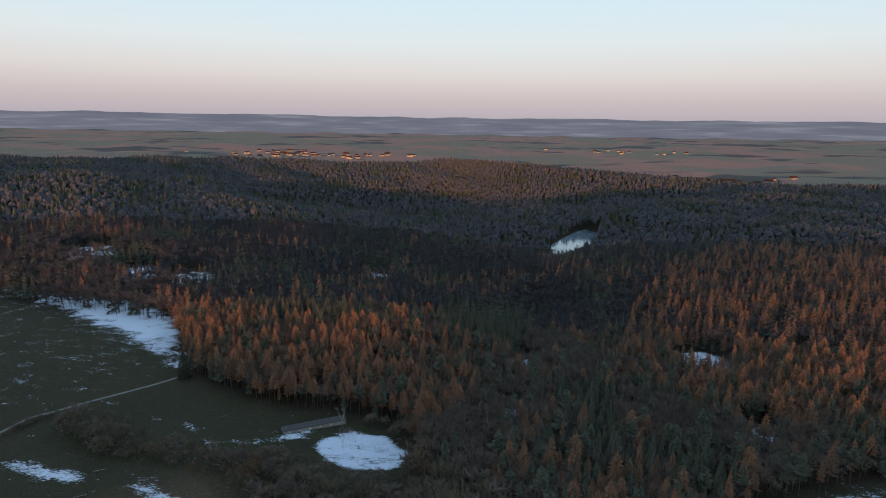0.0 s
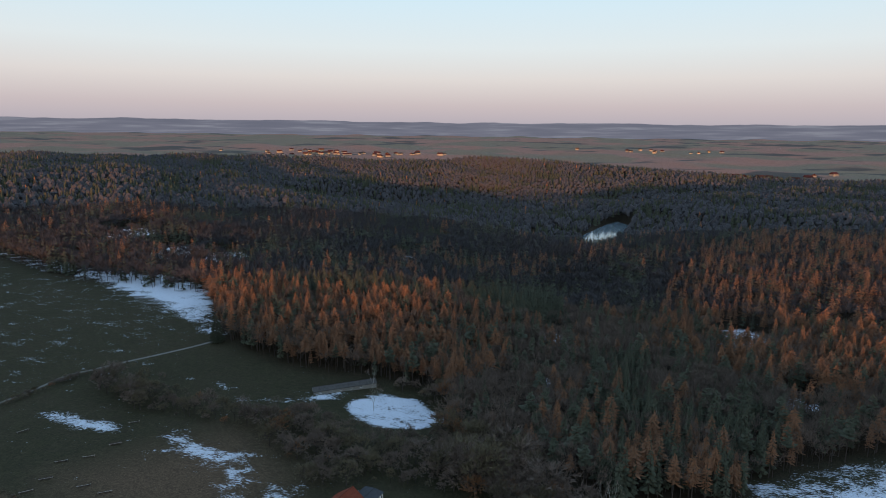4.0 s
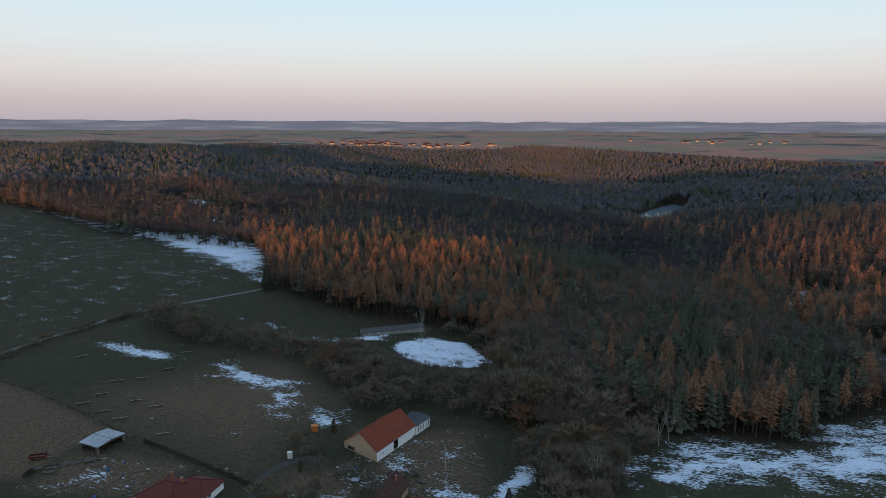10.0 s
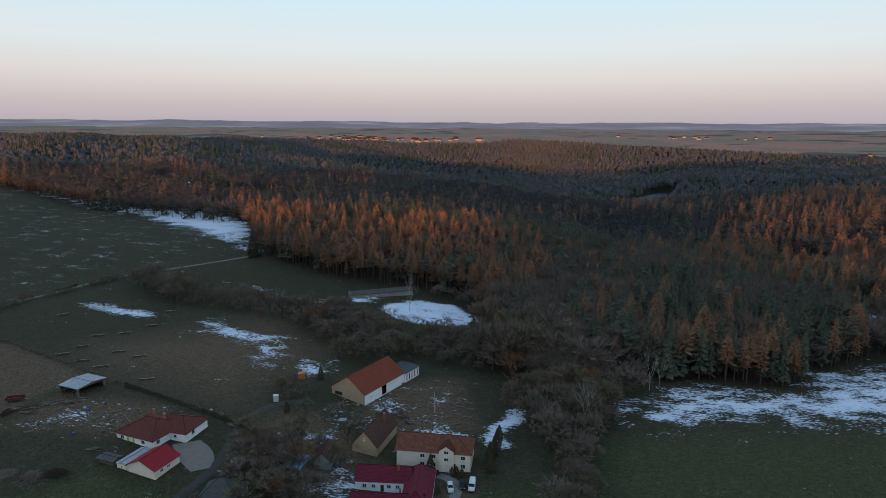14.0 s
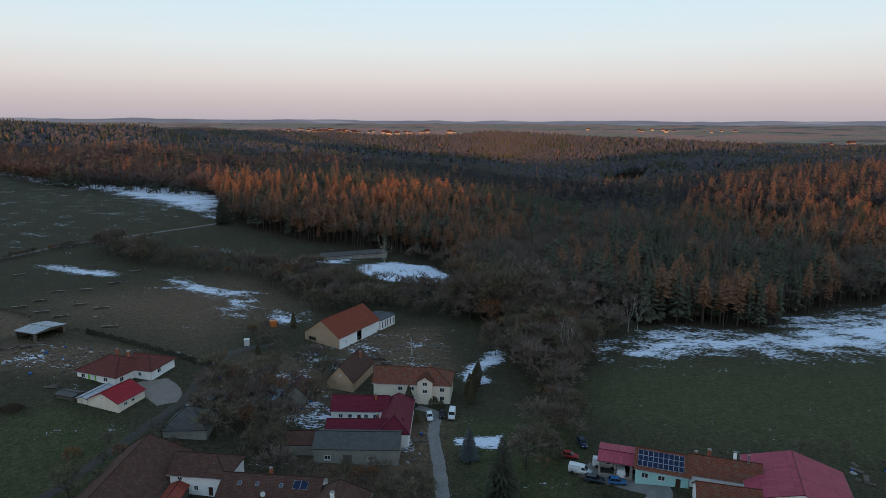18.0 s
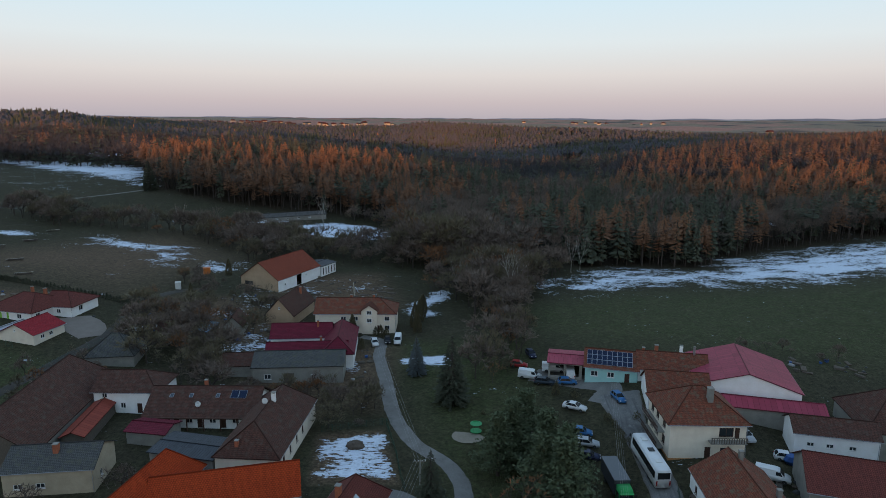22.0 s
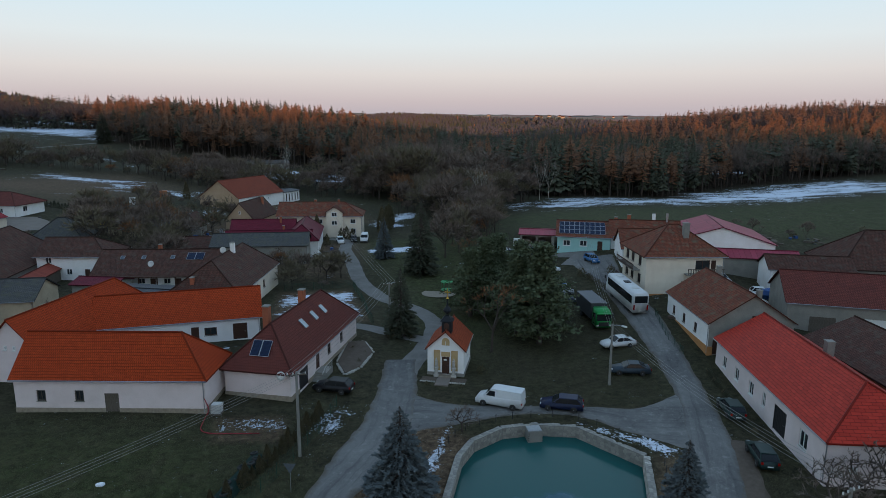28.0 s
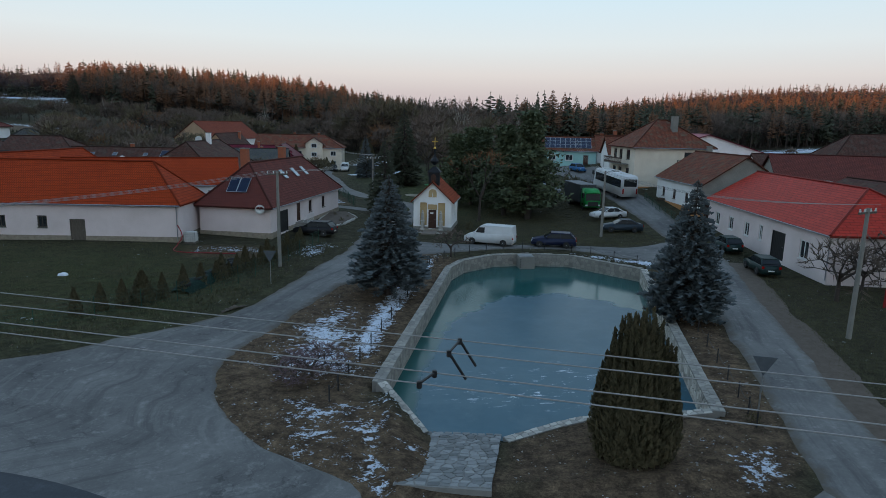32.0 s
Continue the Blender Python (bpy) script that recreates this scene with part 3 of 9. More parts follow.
SOIL = [([(-110, 290), (-75, 250), (-95, 200), (-150, 215), (-170, 240)], 20), ([(-260, 250), (-243, 246), (-206, 234), (-176, 220), (-152.5, 207), (-158, 172), (-170, 171), (-260, 160)], 3),
        ([(-8, 31), (-7.5, 40), (-3.5, 50), (4.5, 63), (9, 57), (0, 28), (6, 21), (4, 18), (-1, 19), (-6, 24)], 0.8), ([(6, 21), (16, 23), (26, 52), (28, 52), (21, 36), (15, 18), (5, 18)], 1.0),
        ([(5.2, 20.5), (6.4, 24.6), (9.9, 26.2), (15.6, 24.6), (24.5, 49), (26.1, 48), (24.9, 41.4), (22.2, 34.1), (19.0, 24.9), (17.3, 20.6), (14.8, 18.6), (9, 18.8)], 0.5), ([(-18, 112), (-6, 114), (-2, 95), (-17, 95)], 1.0), ([(-17, 63), (-10, 63), (-9, 58), (-16, 58)], 0.6), ([(-60, 230), (-15, 240), (-5, 200), (-40, 190)], 6), ([(-152, 168), (-112, 168), (-108, 188), (-150, 190)], 5), ([(-78, 160), (-40, 158), (-36, 182), (-60, 200), (-74, 196)], 5), ([(-40, 126), (-8, 124), (-6, 160), (-24, 166), (-38, 150)], 5)]
GREEN = [([(-124, 138), (-109, 152), (-84, 142), (-70, 118), (-90, 105)], 5), ([(30, 189), (60, 197), (240, 215), (260, 130), (95, 135), (50, 145), (32, 160)], 10), ([(-40, 62), (-18, 60), (-9, 50), (-12, 38), (-40, 36)], 5),
         ([(-6, 165), (30, 160), (22, 95), (8, 76), (4, 110)], 5)]


def axis(stops):
    """Grid lines whose spacing changes along the stops (place, spacing)."""
    out, p = [], stops[0][0]
    while p < stops[-1][0]:
        out.append(p)
        for (a, sa), (b, sb) in zip(stops, stops[1:]):
            if a <= p < b:
                p += sa + (sb - sa) * (p - a) / (b - a)
                break
    return np.array(out + [stops[-1][0]])


gx = axis([(-4950, 260), (-1500, 60), (-500, 12), (-230, 3.0), (-60, 1.6), (-6, 0.45), (29, 0.45), (70, 1.6), (200, 3.0), (500, 12), (1500, 60), (4950, 260)])
gy = axis([(-4950, 400), (-900, 60), (-150, 10), (-10, 1.5), (17, 0.45), (62, 0.45), (90, 1.4), (260, 2.4), (520, 7), (1300, 25), (2700, 60), (4950, 150)])
GX, GY = np.meshgrid(gx, gy)
GZ = heights(GX, GY)
pond_d = edge_distance(POND, GX, GY)
# the bank falls from the street to the water on the near side
def bank_edge(x):
    """Where the near bank meets the water, and its height there."""
    return np.interp(x, [1.0, 2.8, 6.1, 9.9, 15.6], [29.0, 25.7, 24.9, 26.4, 24.7]), np.interp(x, [1.0, 2.8, 6.1, 9.9, 13.0, 15.6], [0.05, -1.02, -1.05, -0.95, -0.5, 0.05])


GZ = np.where(pond_d > -0.3, -3.0, GZ)
eY, eZ = bank_edge(GX)
sb = (GY - 19.8) / (eY - 19.8)
bank_z = np.where(sb <= 1, eZ * np.clip(sb, 0, 1) ** 0.7, eZ - (GY - eY) * 1.3)
GZ = np.where((GX > 1.1) & (GX < 15.5) & (GY > 19.8) & (GY < eY + 1.6), np.maximum(bank_z, -3.0), GZ)
lake_d = edge_distance(LAKE, GX, GY)
GZ = np.where(lake_d > -16, np.minimum(GZ, -14.5 - np.clip(lake_d + 6, -30, 4) * 0.5), GZ)


def grid_mesh(name, X, Y, Z):
    ny, nx = X.shape
    me = bpy.data.meshes.new(name)
    co = np.stack([X, Y, Z], -1).reshape(-1, 3)
    i = np.arange((ny - 1) * (nx - 1))
    a = (i // (nx - 1)) * nx + i % (nx - 1)
    f = np.stack([a, a + 1, a + nx + 1, a + nx], 1)
    me.vertices.add(len(co))
    me.vertices.foreach_set("co", co.ravel())
    me.loops.add(f.size)
    me.loops.foreach_set("vertex_index", f.ravel())
    me.polygons.add(len(f))
    me.polygons.foreach_set("loop_start", np.arange(len(f)) * 4)
    me.update(calc_edges=True)
    me.polygons.foreach_set("use_smooth", np.ones(len(f), bool))
    return me


def soft(poly, width):
    box_ = np.array(poly)
    lo, hi = box_.min(0) - 3 * width - 2, box_.max(0) + 3 * width + 2
    k = (GX > lo[0]) & (GX < hi[0]) & (GY > lo[1]) & (GY < hi[1])
    r = np.zeros(GX.shape)
    r[k] = np.clip(edge_distance(poly, GX[k], GY[k]) / (2 * width) + 0.5, 0, 1)
    return r


snow = np.zeros(GX.shape)
for poly, width, level in SNOW:
    snow = np.maximum(snow, soft(poly, width) * level)
forest = soft(FOREST, 8)
for cx, cy, cr in CLEARINGS:
    c = np.clip((cr - np.hypot(GX - cx, (GY - cy) * 0.8)) / 8, 0, 1)
    snow = np.maximum(snow, c * 0.66)
soil = np.zeros(GX.shape)
for poly, width in SOIL:
    soil = np.maximum(soil, soft(poly, width))
green = np.zeros(GX.shape)
for poly, width in GREEN:
    green = np.maximum(green, soft(poly, width))
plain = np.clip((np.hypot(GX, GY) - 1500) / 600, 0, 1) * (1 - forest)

land = grid_mesh("ground", GX, GY, GZ)
for nm, arr in (("snow", snow), ("forest", forest), ("soil", soil), ("green", green), ("plain", plain)):
    at = land.attributes.new(nm, "FLOAT", "POINT")
    at.data.foreach_set("value", arr.ravel().astype(np.float32))


def ground_material():
    m = bpy.data.materials.new("winter_ground")
    m.use_nodes = True
    nt = m.node_tree
    p = nt.nodes["Principled BSDF"]
    p.inputs["Roughness"].default_value, p.inputs["Specular IOR Level"].default_value = 0.95, 0.1
    tc = nt.nodes.new("ShaderNodeTexCoord")

    def noise_(scale, detail=6.0, stretch=None, rough=0.6):
        n = node(nt, "ShaderNodeTexNoise", Scale=scale, Detail=detail, Roughness=rough)
        if stretch:
            mp = node(nt, "ShaderNodeMapping", Scale=stretch[0], Rotation=(0, 0, radians(stretch[1])))
            nt.links.new(tc.outputs["Object"], mp.inputs[0])
            nt.links.new(mp.outputs[0], n.inputs["Vector"])
        else:
            nt.links.new(tc.outputs["Object"], n.inputs["Vector"])
        return n.outputs[0]

    def attr(name):
        a = nt.nodes.new("ShaderNodeAttribute")
        a.attribute_name = name
        return a.outputs["Fac"]

    def ranged(s, lo, hi, to0=0.0, to1=1.0):
        r = nt.nodes.new("ShaderNodeMapRange")
        for k, v in (("From Min", lo), ("From Max", hi), ("To Min", to0), ("To Max", to1)):
            r.inputs[k].default_value = v
        nt.links.new(s, r.inputs[0])
        return r.outputs[0]

    def mixc(f, a, b, kind="MIX"):
        x = nt.nodes.new("ShaderNodeMix")
        x.data_type, x.blend_type = "RGBA", kind
        for sock, v in ((x.inputs[0], f), (x.inputs[6], a), (x.inputs[7], b)):
            if isinstance(v, tuple):
                sock.default_value = (*v, 1)
            elif isinstance(v, float):
                sock.default_value = v
            else:
                nt.links.new(v, sock)
        return x.outputs[2]

    def op(kind, a, b):
        x = nt.nodes.new("ShaderNodeMath")
        x.operation = kind
        for sock, v in ((x.inputs[0], a), (x.inputs[1], b)):
            if isinstance(v, float):
                sock.default_value = v
            else:
                nt.links.new(v, sock)
        return x.outputs[0]

    broad, medium, fine = noise_(0.022), noise_(0.19), noise_(1.7, 12.0, None, 0.78)
    tuft, straw = noise_(0.75, 10.0, None, 0.75), noise_(0.33, 8.0, None, 0.7)
    col = mixc(ranged(broad, 0.35, 0.65), (0.038, 0.036, 0.022), (0.054, 0.045, 0.030))
    col = mixc(ranged(medium, 0.35, 0.7), col, (0.046, 0.044, 0.025))
    col = mixc(attr("green"), col, mixc(ranged(medium, 0.3, 0.7), (0.044, 0.053, 0.022), (0.060, 0.060, 0.031)))
    col = mixc(ranged(straw, 0.52, 0.68, 0.0, 0.6), col, (0.076, 0.064, 0.040))
    col = mixc(attr("soil"), col, mixc(ranged(fine, 0.3, 0.7), (0.080, 0.054, 0.037), (0.135, 0.094, 0.064)))
    # far fields: brown soil, with the low sun's red put into the colour
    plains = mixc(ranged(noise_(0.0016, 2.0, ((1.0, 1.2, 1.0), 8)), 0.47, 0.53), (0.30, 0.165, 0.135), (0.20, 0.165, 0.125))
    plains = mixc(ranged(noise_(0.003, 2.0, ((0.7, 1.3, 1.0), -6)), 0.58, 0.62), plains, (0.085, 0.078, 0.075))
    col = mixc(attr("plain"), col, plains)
    col = mixc(attr("forest"), col, mixc(ranged(medium, 0.3, 0.7), (0.048, 0.034, 0.023), (0.030, 0.024, 0.017)))
    grit = noise_(9.0, 6.0, None, 0.8)
    place = nt.nodes.new("ShaderNodeSeparateXYZ")
    nt.links.new(tc.outputs["Object"], place.inputs[0])
    col = mixc(ranged(place.outputs["Y"], 60.0, 120.0, 0.6, 0.15), col, mixc(ranged(grit, 0.40, 0.62), (0.45, 0.45, 0.45), (1.5, 1.48, 1.42)), "MULTIPLY")
    col = mixc(0.75, col, mixc(ranged(fine, 0.36, 0.64), (0.28, 0.28, 0.28), (1.55, 1.55, 1.45)), "MULTIPLY")
    col = mixc(0.7, col, mixc(ranged(tuft, 0.36, 0.62), (0.50, 0.50, 0.52), (1.2, 1.2, 1.15)), "MULTIPLY")
    # old snow that has thawed into streaks along the tillage and into scattered flecks
    streak = noise_(0.55, 7.0, ((1.0, 3.5, 1.0), 22), 0.65)
    spots = noise_(1.3, 6.0, None, 0.7)
    drift = noise_(0.07, 4.0, ((1.0, 1.8, 1.0), 22))
    grain = op("ADD", op("ADD", op("MULTIPLY", streak, 1.7), op("MULTIPLY", spots, 0.9)), op("MULTIPLY", drift, 1.5))
    # on the banks by the pond it lies in ragged crumbs, in the fields in long streaks
    crumbs = op("ADD", op("ADD", op("MULTIPLY", noise_(2.6, 9.0, ((1.0, 1.25, 1.0), 70), 0.72), 2.6), op("MULTIPLY", noise_(0.5, 5.0), 1.2)), op("MULTIPLY", noise_(11.0, 3.0), 0.5))
    pos = nt.nodes.new("ShaderNodeSeparateXYZ")
    nt.links.new(tc.outputs["Object"], pos.inputs[0])
    far_ = ranged(pos.outputs["Y"], 66.0, 74.0)
    blend = op("ADD", op("MULTIPLY", grain, far_), op("MULTIPLY", op("SUBTRACT", crumbs, 0.10), op("SUBTRACT", 1.0, far_)))
    mask = ranged(op("ADD", op("SUBTRACT", blend, 2.05), attr("snow")), 0.48, 0.56)
    col = mixc(mask, col, mixc(ranged(spots, 0.3, 0.7), (0.66, 0.71, 0.79), (0.44, 0.48, 0.55)))
    nt.links.new(col, p.inputs["Base Color"])
    bp = node(nt, "ShaderNodeBump", Strength=0.8, Distance=0.12)
    nt.links.new(op("ADD", op("MULTIPLY", mask, 0.6), fine), bp.inputs["Height"])
    nt.links.new(bp.outputs[0], p.inputs["Normal"])
    return m


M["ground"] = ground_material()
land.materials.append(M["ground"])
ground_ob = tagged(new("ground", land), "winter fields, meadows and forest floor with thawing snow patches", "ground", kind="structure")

# ---- roads ----
def smooth_line(pts, step):
    """Points along a smooth line through pts."""
    P = [Vector((*p, 0)) if len(p) == 2 else Vector(p) for p in pts]
    out = []
    for i in range(len(P) - 1):
        p0, p1, p2, p3 = P[max(i - 1, 0)], P[i], P[i + 1], P[min(i + 2, len(P) - 1)]
        n = max(2, int((p2 - p1).length / step))
        for k in range(n):
            t = k / n
            out.append(0.5 * ((2 * p1) + (p2 - p0) * t + (2 * p0 - 5 * p1 + 4 * p2 - p3) * t * t + (3 * p1 - p0 - 3 * p2 + p3) * t ** 3))
    out.append(P[-1])
    return out


def strip(name, left, right, lift, material, label, category="road", step=1.2, across=7, kind="structure"):
    """A sheet between two edge lines, laid on the ground, with worn edges."""
    L, R = smooth_line(left, step), smooth_line(right, step)
    n = max(len(L), len(R))
    rng = random.Random(len(left) * 7 + int(lift * 1000))
    rows_ = []
    for i in range(n):
        a, b = L[round(i * (len(L) - 1) / (n - 1))], R[round(i * (len(R) - 1) / (n - 1))]
        a, b = a + (a - b).normalized() * rng.uniform(-0.15, 0.15), b + (b - a).normalized() * rng.uniform(-0.15, 0.15)
        rows_.append([a.lerp(b, k / (across - 1)) for k in range(across)])
    X = np.array([[p.x for p in r] for r in rows_])
    Y = np.array([[p.y for p in r] for r in rows_])
    drop = np.zeros(X.shape)
    drop[:, 0] = drop[:, -1] = lift + 0.04
    me = grid_mesh(name, X, Y, heights(X, Y) + lift - drop)
    along = np.concatenate([[0], np.cumsum(np.hypot(np.diff(X[:, across // 2]), np.diff(Y[:, across // 2])))])
    half = np.hypot(X[:, -1] - X[:, 0], Y[:, -1] - Y[:, 0])
    for nm, arr in (("along", np.repeat(along[:, None], across, 1)), ("across", np.linspace(-0.5, 0.5, across)[None, :] * half[:, None]), ("rim", np.abs(np.linspace(-0.5, 0.5, across))[None, :] * half[:, None] - half[:, None] / 2)):
        at = me.attributes.new(nm, "FLOAT", "POINT")
        at.data.foreach_set("value", arr.ravel().astype(np.float32))
    me.materials.append(material)
    return tagged(new(name, me), label, category, kind=kind)


def lane(name, pts, width, lift, material, label, **kw):
    C = smooth_line(pts, 4.0)
    L, R = [], []
    for i, p in enumerate(C):
        d = (C[min(i + 1, len(C) - 1)] - C[max(i - 1, 0)]).normalized()
        s = Vector((-d.y, d.x, 0)) * width / 2
        L.append((p + s)[:2])
        R.append((p - s)[:2])
    return strip(name, L, R, lift, material, label, **kw)


strip("road_west", [(-40, 26), (-19, 34), (-14.6, 37.1), (-8.5, 42.8), (-4.4, 55), (-1.8, 62), (-0.4, 69.3), (0.6, 78)],
      [(-16, 12), (0.2, 18.2), (-3.9, 23.7), (-6.5, 28.0), (-7.2, 33.3), (-5.4, 39.0), (-1.9, 48.3), (3.3, 57.5), (5.0, 78)], 0.075, M["asphalt"], "worn grey village road with cracked asphalt", across=13, step=0.8)
strip("road_foreground", [(-60, 28), (-30, 14), (-8, 16), (-3.2, 19.2), (2, 19.6), (6, 18.6), (12, 17), (19, 19), (30, 8)],
      [(-60, 6), (-30, -2), (-8, 0), (0, 0), (4, 0), (8, 0), (14, 2), (24, 4), (34, -6)], 0.06, M["asphalt"], "wide worn asphalt junction beside the pond", across=13)
strip("road_square", [(2.5, 69.3), (7.5, 65.4), (12.4, 64.4), (18.5, 63.6), (24.0, 63.0), (29.0, 62.6), (36, 67)], [(0.5, 57.5), (5.1, 59.3), (8.8, 60.2), (12.3, 61.2), (16.5, 61.6), (21.2, 60.6), (24.6, 57.0), (29.5, 52.5)], 0.067, M["asphalt"], "asphalt road between chapel and pond", across=9)
strip("road_east", [(15.6, 16.5), (18.4, 23.9), (20.9, 30.5), (23.6, 38), (27.8, 50), (33.4, 64.1), (35.5, 74.3), (37.1, 88), (38.4, 105), (37.2, 121)],
      [(20.5, 16), (22.6, 24.7), (25.2, 30.2), (27.0, 35), (30.6, 44), (35.0, 54.8), (37.8, 65.4), (40.6, 78), (42.6, 90), (43.6, 105), (47, 121)], 0.083, M["asphalt"], "asphalt lane with patched cracks past the parked cars", across=9)
strip("verge_east", [(19.5, 16), (21.8, 24.7), (24.4, 30.2), (26.2, 35), (29.8, 44), (34.2, 54.8)], [(22.6, 15.6), (24.2, 23.6), (26.2, 28.0), (27.3, 31.0), (28.9, 34.2), (30.3, 39.4), (32.2, 43.2), (36.4, 54.0)], 0.05, M["mulch"], "bare trodden earth along the lane", across=5)
lane("road_north", [(2.9, 73), (4.2, 77.5), (6.9, 84.6), (8.4, 93.5), (6.2, 102), (0.4, 109), (-4.2, 122), (-6.3, 137), (-9.0, 154), (-9.4, 166), (-15, 170)], 3.6, 0.059, M["gravel"], "narrow grey village lane to the white villa")
lane("road_drive", [(6.5, 86), (2, 89), (-3.5, 92.5), (-9, 91)], 3.2, 0.051, M["gravel"], "short gravel drive to a yard")
lane("road_yard", [(38, 118), (41, 124), (34, 129), (27, 134)], 6.5, 0.055, M["gravel"], "gravel yard with parked vans")
lane("field_road", [(-262, 205), (-257, 240), (-254.5, 260), (-253.5, 275), (-249.5, 290), (-243.8, 304.5), (-237.8, 320), (-231.3, 337), (-223, 344), (-206, 357.5), (-192, 367), (-174, 380), (-163, 390)], 2.3, 0.10, M["gravel"], "narrow pale field track along the hedge")
lane("garden_track", [(-92, 98), (-89.6, 109), (-88, 117), (-85, 130), (-81.6, 145), (-79.2, 159), (-80.6, 174), (-82, 186), (-79, 196), (-75, 202), (-69, 206)], 3.2, 0.09, M["mud"], "muddy brown farm track past the bungalow")
strip("road_patch", [(-60, 27), (-22, 25.2), (-14, 24.2), (-11.2, 23.5), (-7.9, 21.6), (-6, 20.0), (-4.5, 17)], [(-60, 10), (-25, 10), (-18, 9), (-14, 9), (-11, 9), (-8, 9), (-5, 9)], 0.09, M["bluish_asphalt"], "dark bluish patch of asphalt in the junction", across=9)
strip("garden_apron", [(-96.5, 166.0), (-90.0, 158.5), (-84.5, 154.5)], [(-88.7, 171.0), (-82.0, 165.0), (-79.5, 158.0)], 0.12, M["paving"], "beige paved yard beside the bungalow", category="yard", across=7)

# ---- buildings ----
def wall_sheet(bm, length, height, openings, m, deep=0.22):
    """An upright wall with openings cut through and their reveals; openings are (x0, z0, x1, z1)."""
    openings = [tuple(round(c, 3) for c in o) for o in openings]
    length, height = round(length, 3), round(height, 3)
    xs = sorted({0.0, length, *[o[0] for o in openings], *[o[2] for o in openings]})
    zs = sorted({0.0, height, *[o[1] for o in openings], *[o[3] for o in openings]})
    cache = {}

    def v(x, y, z):
        k = (round(x, 3), round(y, 3), round(z, 3))
        if k not in cache:
            cache[k] = bm.verts.new(m @ Vector((x, y, z)))
        return cache[k]
    for x0, x1 in zip(xs, xs[1:]):
        for z0, z1 in zip(zs, zs[1:]):
            cx, cz = (x0 + x1) / 2, (z0 + z1) / 2
            if not any(o[0] < cx < o[2] and o[1] < cz < o[3] for o in openings):
                bm.faces.new((v(x0, 0, z0), v(x1, 0, z0), v(x1, 0, z1), v(x0, 0, z1)))
    for x0, z0, x1, z1 in openings:
        for a, b in (((x0, z0), (x0, z1)), ((x0, z1), (x1, z1)), ((x1, z1), (x1, z0)), ((x1, z0), (x0, z0))):
            bm.faces.new((v(a[0], 0, a[1]), v(b[0], 0, b[1]), v(b[0], deep, b[1]), v(a[0], deep, a[1])))


WINDOWS = {}


def window_unit(parent, w, h, m, frame_mat="white_paint", sill=True, bars=2):
    """A window in an opening: casement frame with a mullion, glass behind, a sill in front."""
    key = (round(w, 2), round(h, 2), frame_mat, bars)
    if key not in WINDOWS:
        bm = bmesh.new()
        t = 0.12
        box(bm, 0, 0.08, 0, t, 0.16, h)
        box(bm, w - t, 0.08, 0, w, 0.16, h)
        box(bm, t, 0.08, 0, w - t, 0.16, t)
        box(bm, t, 0.08, h - t, w - t, 0.16, h)
        for k in range(1, bars):
            box(bm, w * k / bars - 0.04, 0.075, t, w * k / bars + 0.04, 0.155, h - t)
        f = part("window", bm, M[frame_mat])
        g = part("pane", B(t * 0.8, 0.12, t * 0.8, w - t * 0.8, 0.13, h - t * 0.8), M["glass"], f, "dark glass")
        s = part("sill", B(-0.06, -0.08, -0.07, w + 0.06, 0.08, 0.0), M["white_paint" if frame_mat == "white_paint" else "grey_wall"], f) if sill else None
        WINDOWS[key] = (f, g, s)
        f.parent, f.matrix_basis = parent, m
        return f
    f, g, s = WINDOWS[key]
    o = share("window", f, parent, m)
    share("pane", g, o, Matrix(), "dark glass")
    if s:
        share("sill", s, o, Matrix())
    return o


def door_unit(parent, w, h, m, material="brown_paint", planks=4):
    d = part("door", B(0, 0.12, 0, w, 0.17, h), M[material], parent)
    d.matrix_basis = m
    first = part("plank", B(0.012, 0.1, 0.02, w / planks - 0.012, 0.12, h - 0.05), M[material], d)
    for k in range(1, planks):
        share("plank", first, d, Matrix.Translation((w * k / planks, 0, 0)))
    part("door_frame", frame_bm(w, h, 0.08), M[material], d)
    part("handle", T([(w * 0.88, 0.1, h * 0.48), (w * 0.88, 0.04, h * 0.48), (w * 0.78, 0.04, h * 0.48)], 0.015, 5), M["steel"], d, "steel handle")
    return d


def frame_bm(w, h, t):
    bm = bmesh.new()
    box(bm, 0, 0.04, 0, t, 0.11, h)
    box(bm, w - t, 0.04, 0, w, 0.11, h)
    box(bm, t, 0.04, h - t, w - t, 0.11, h)
    return bm


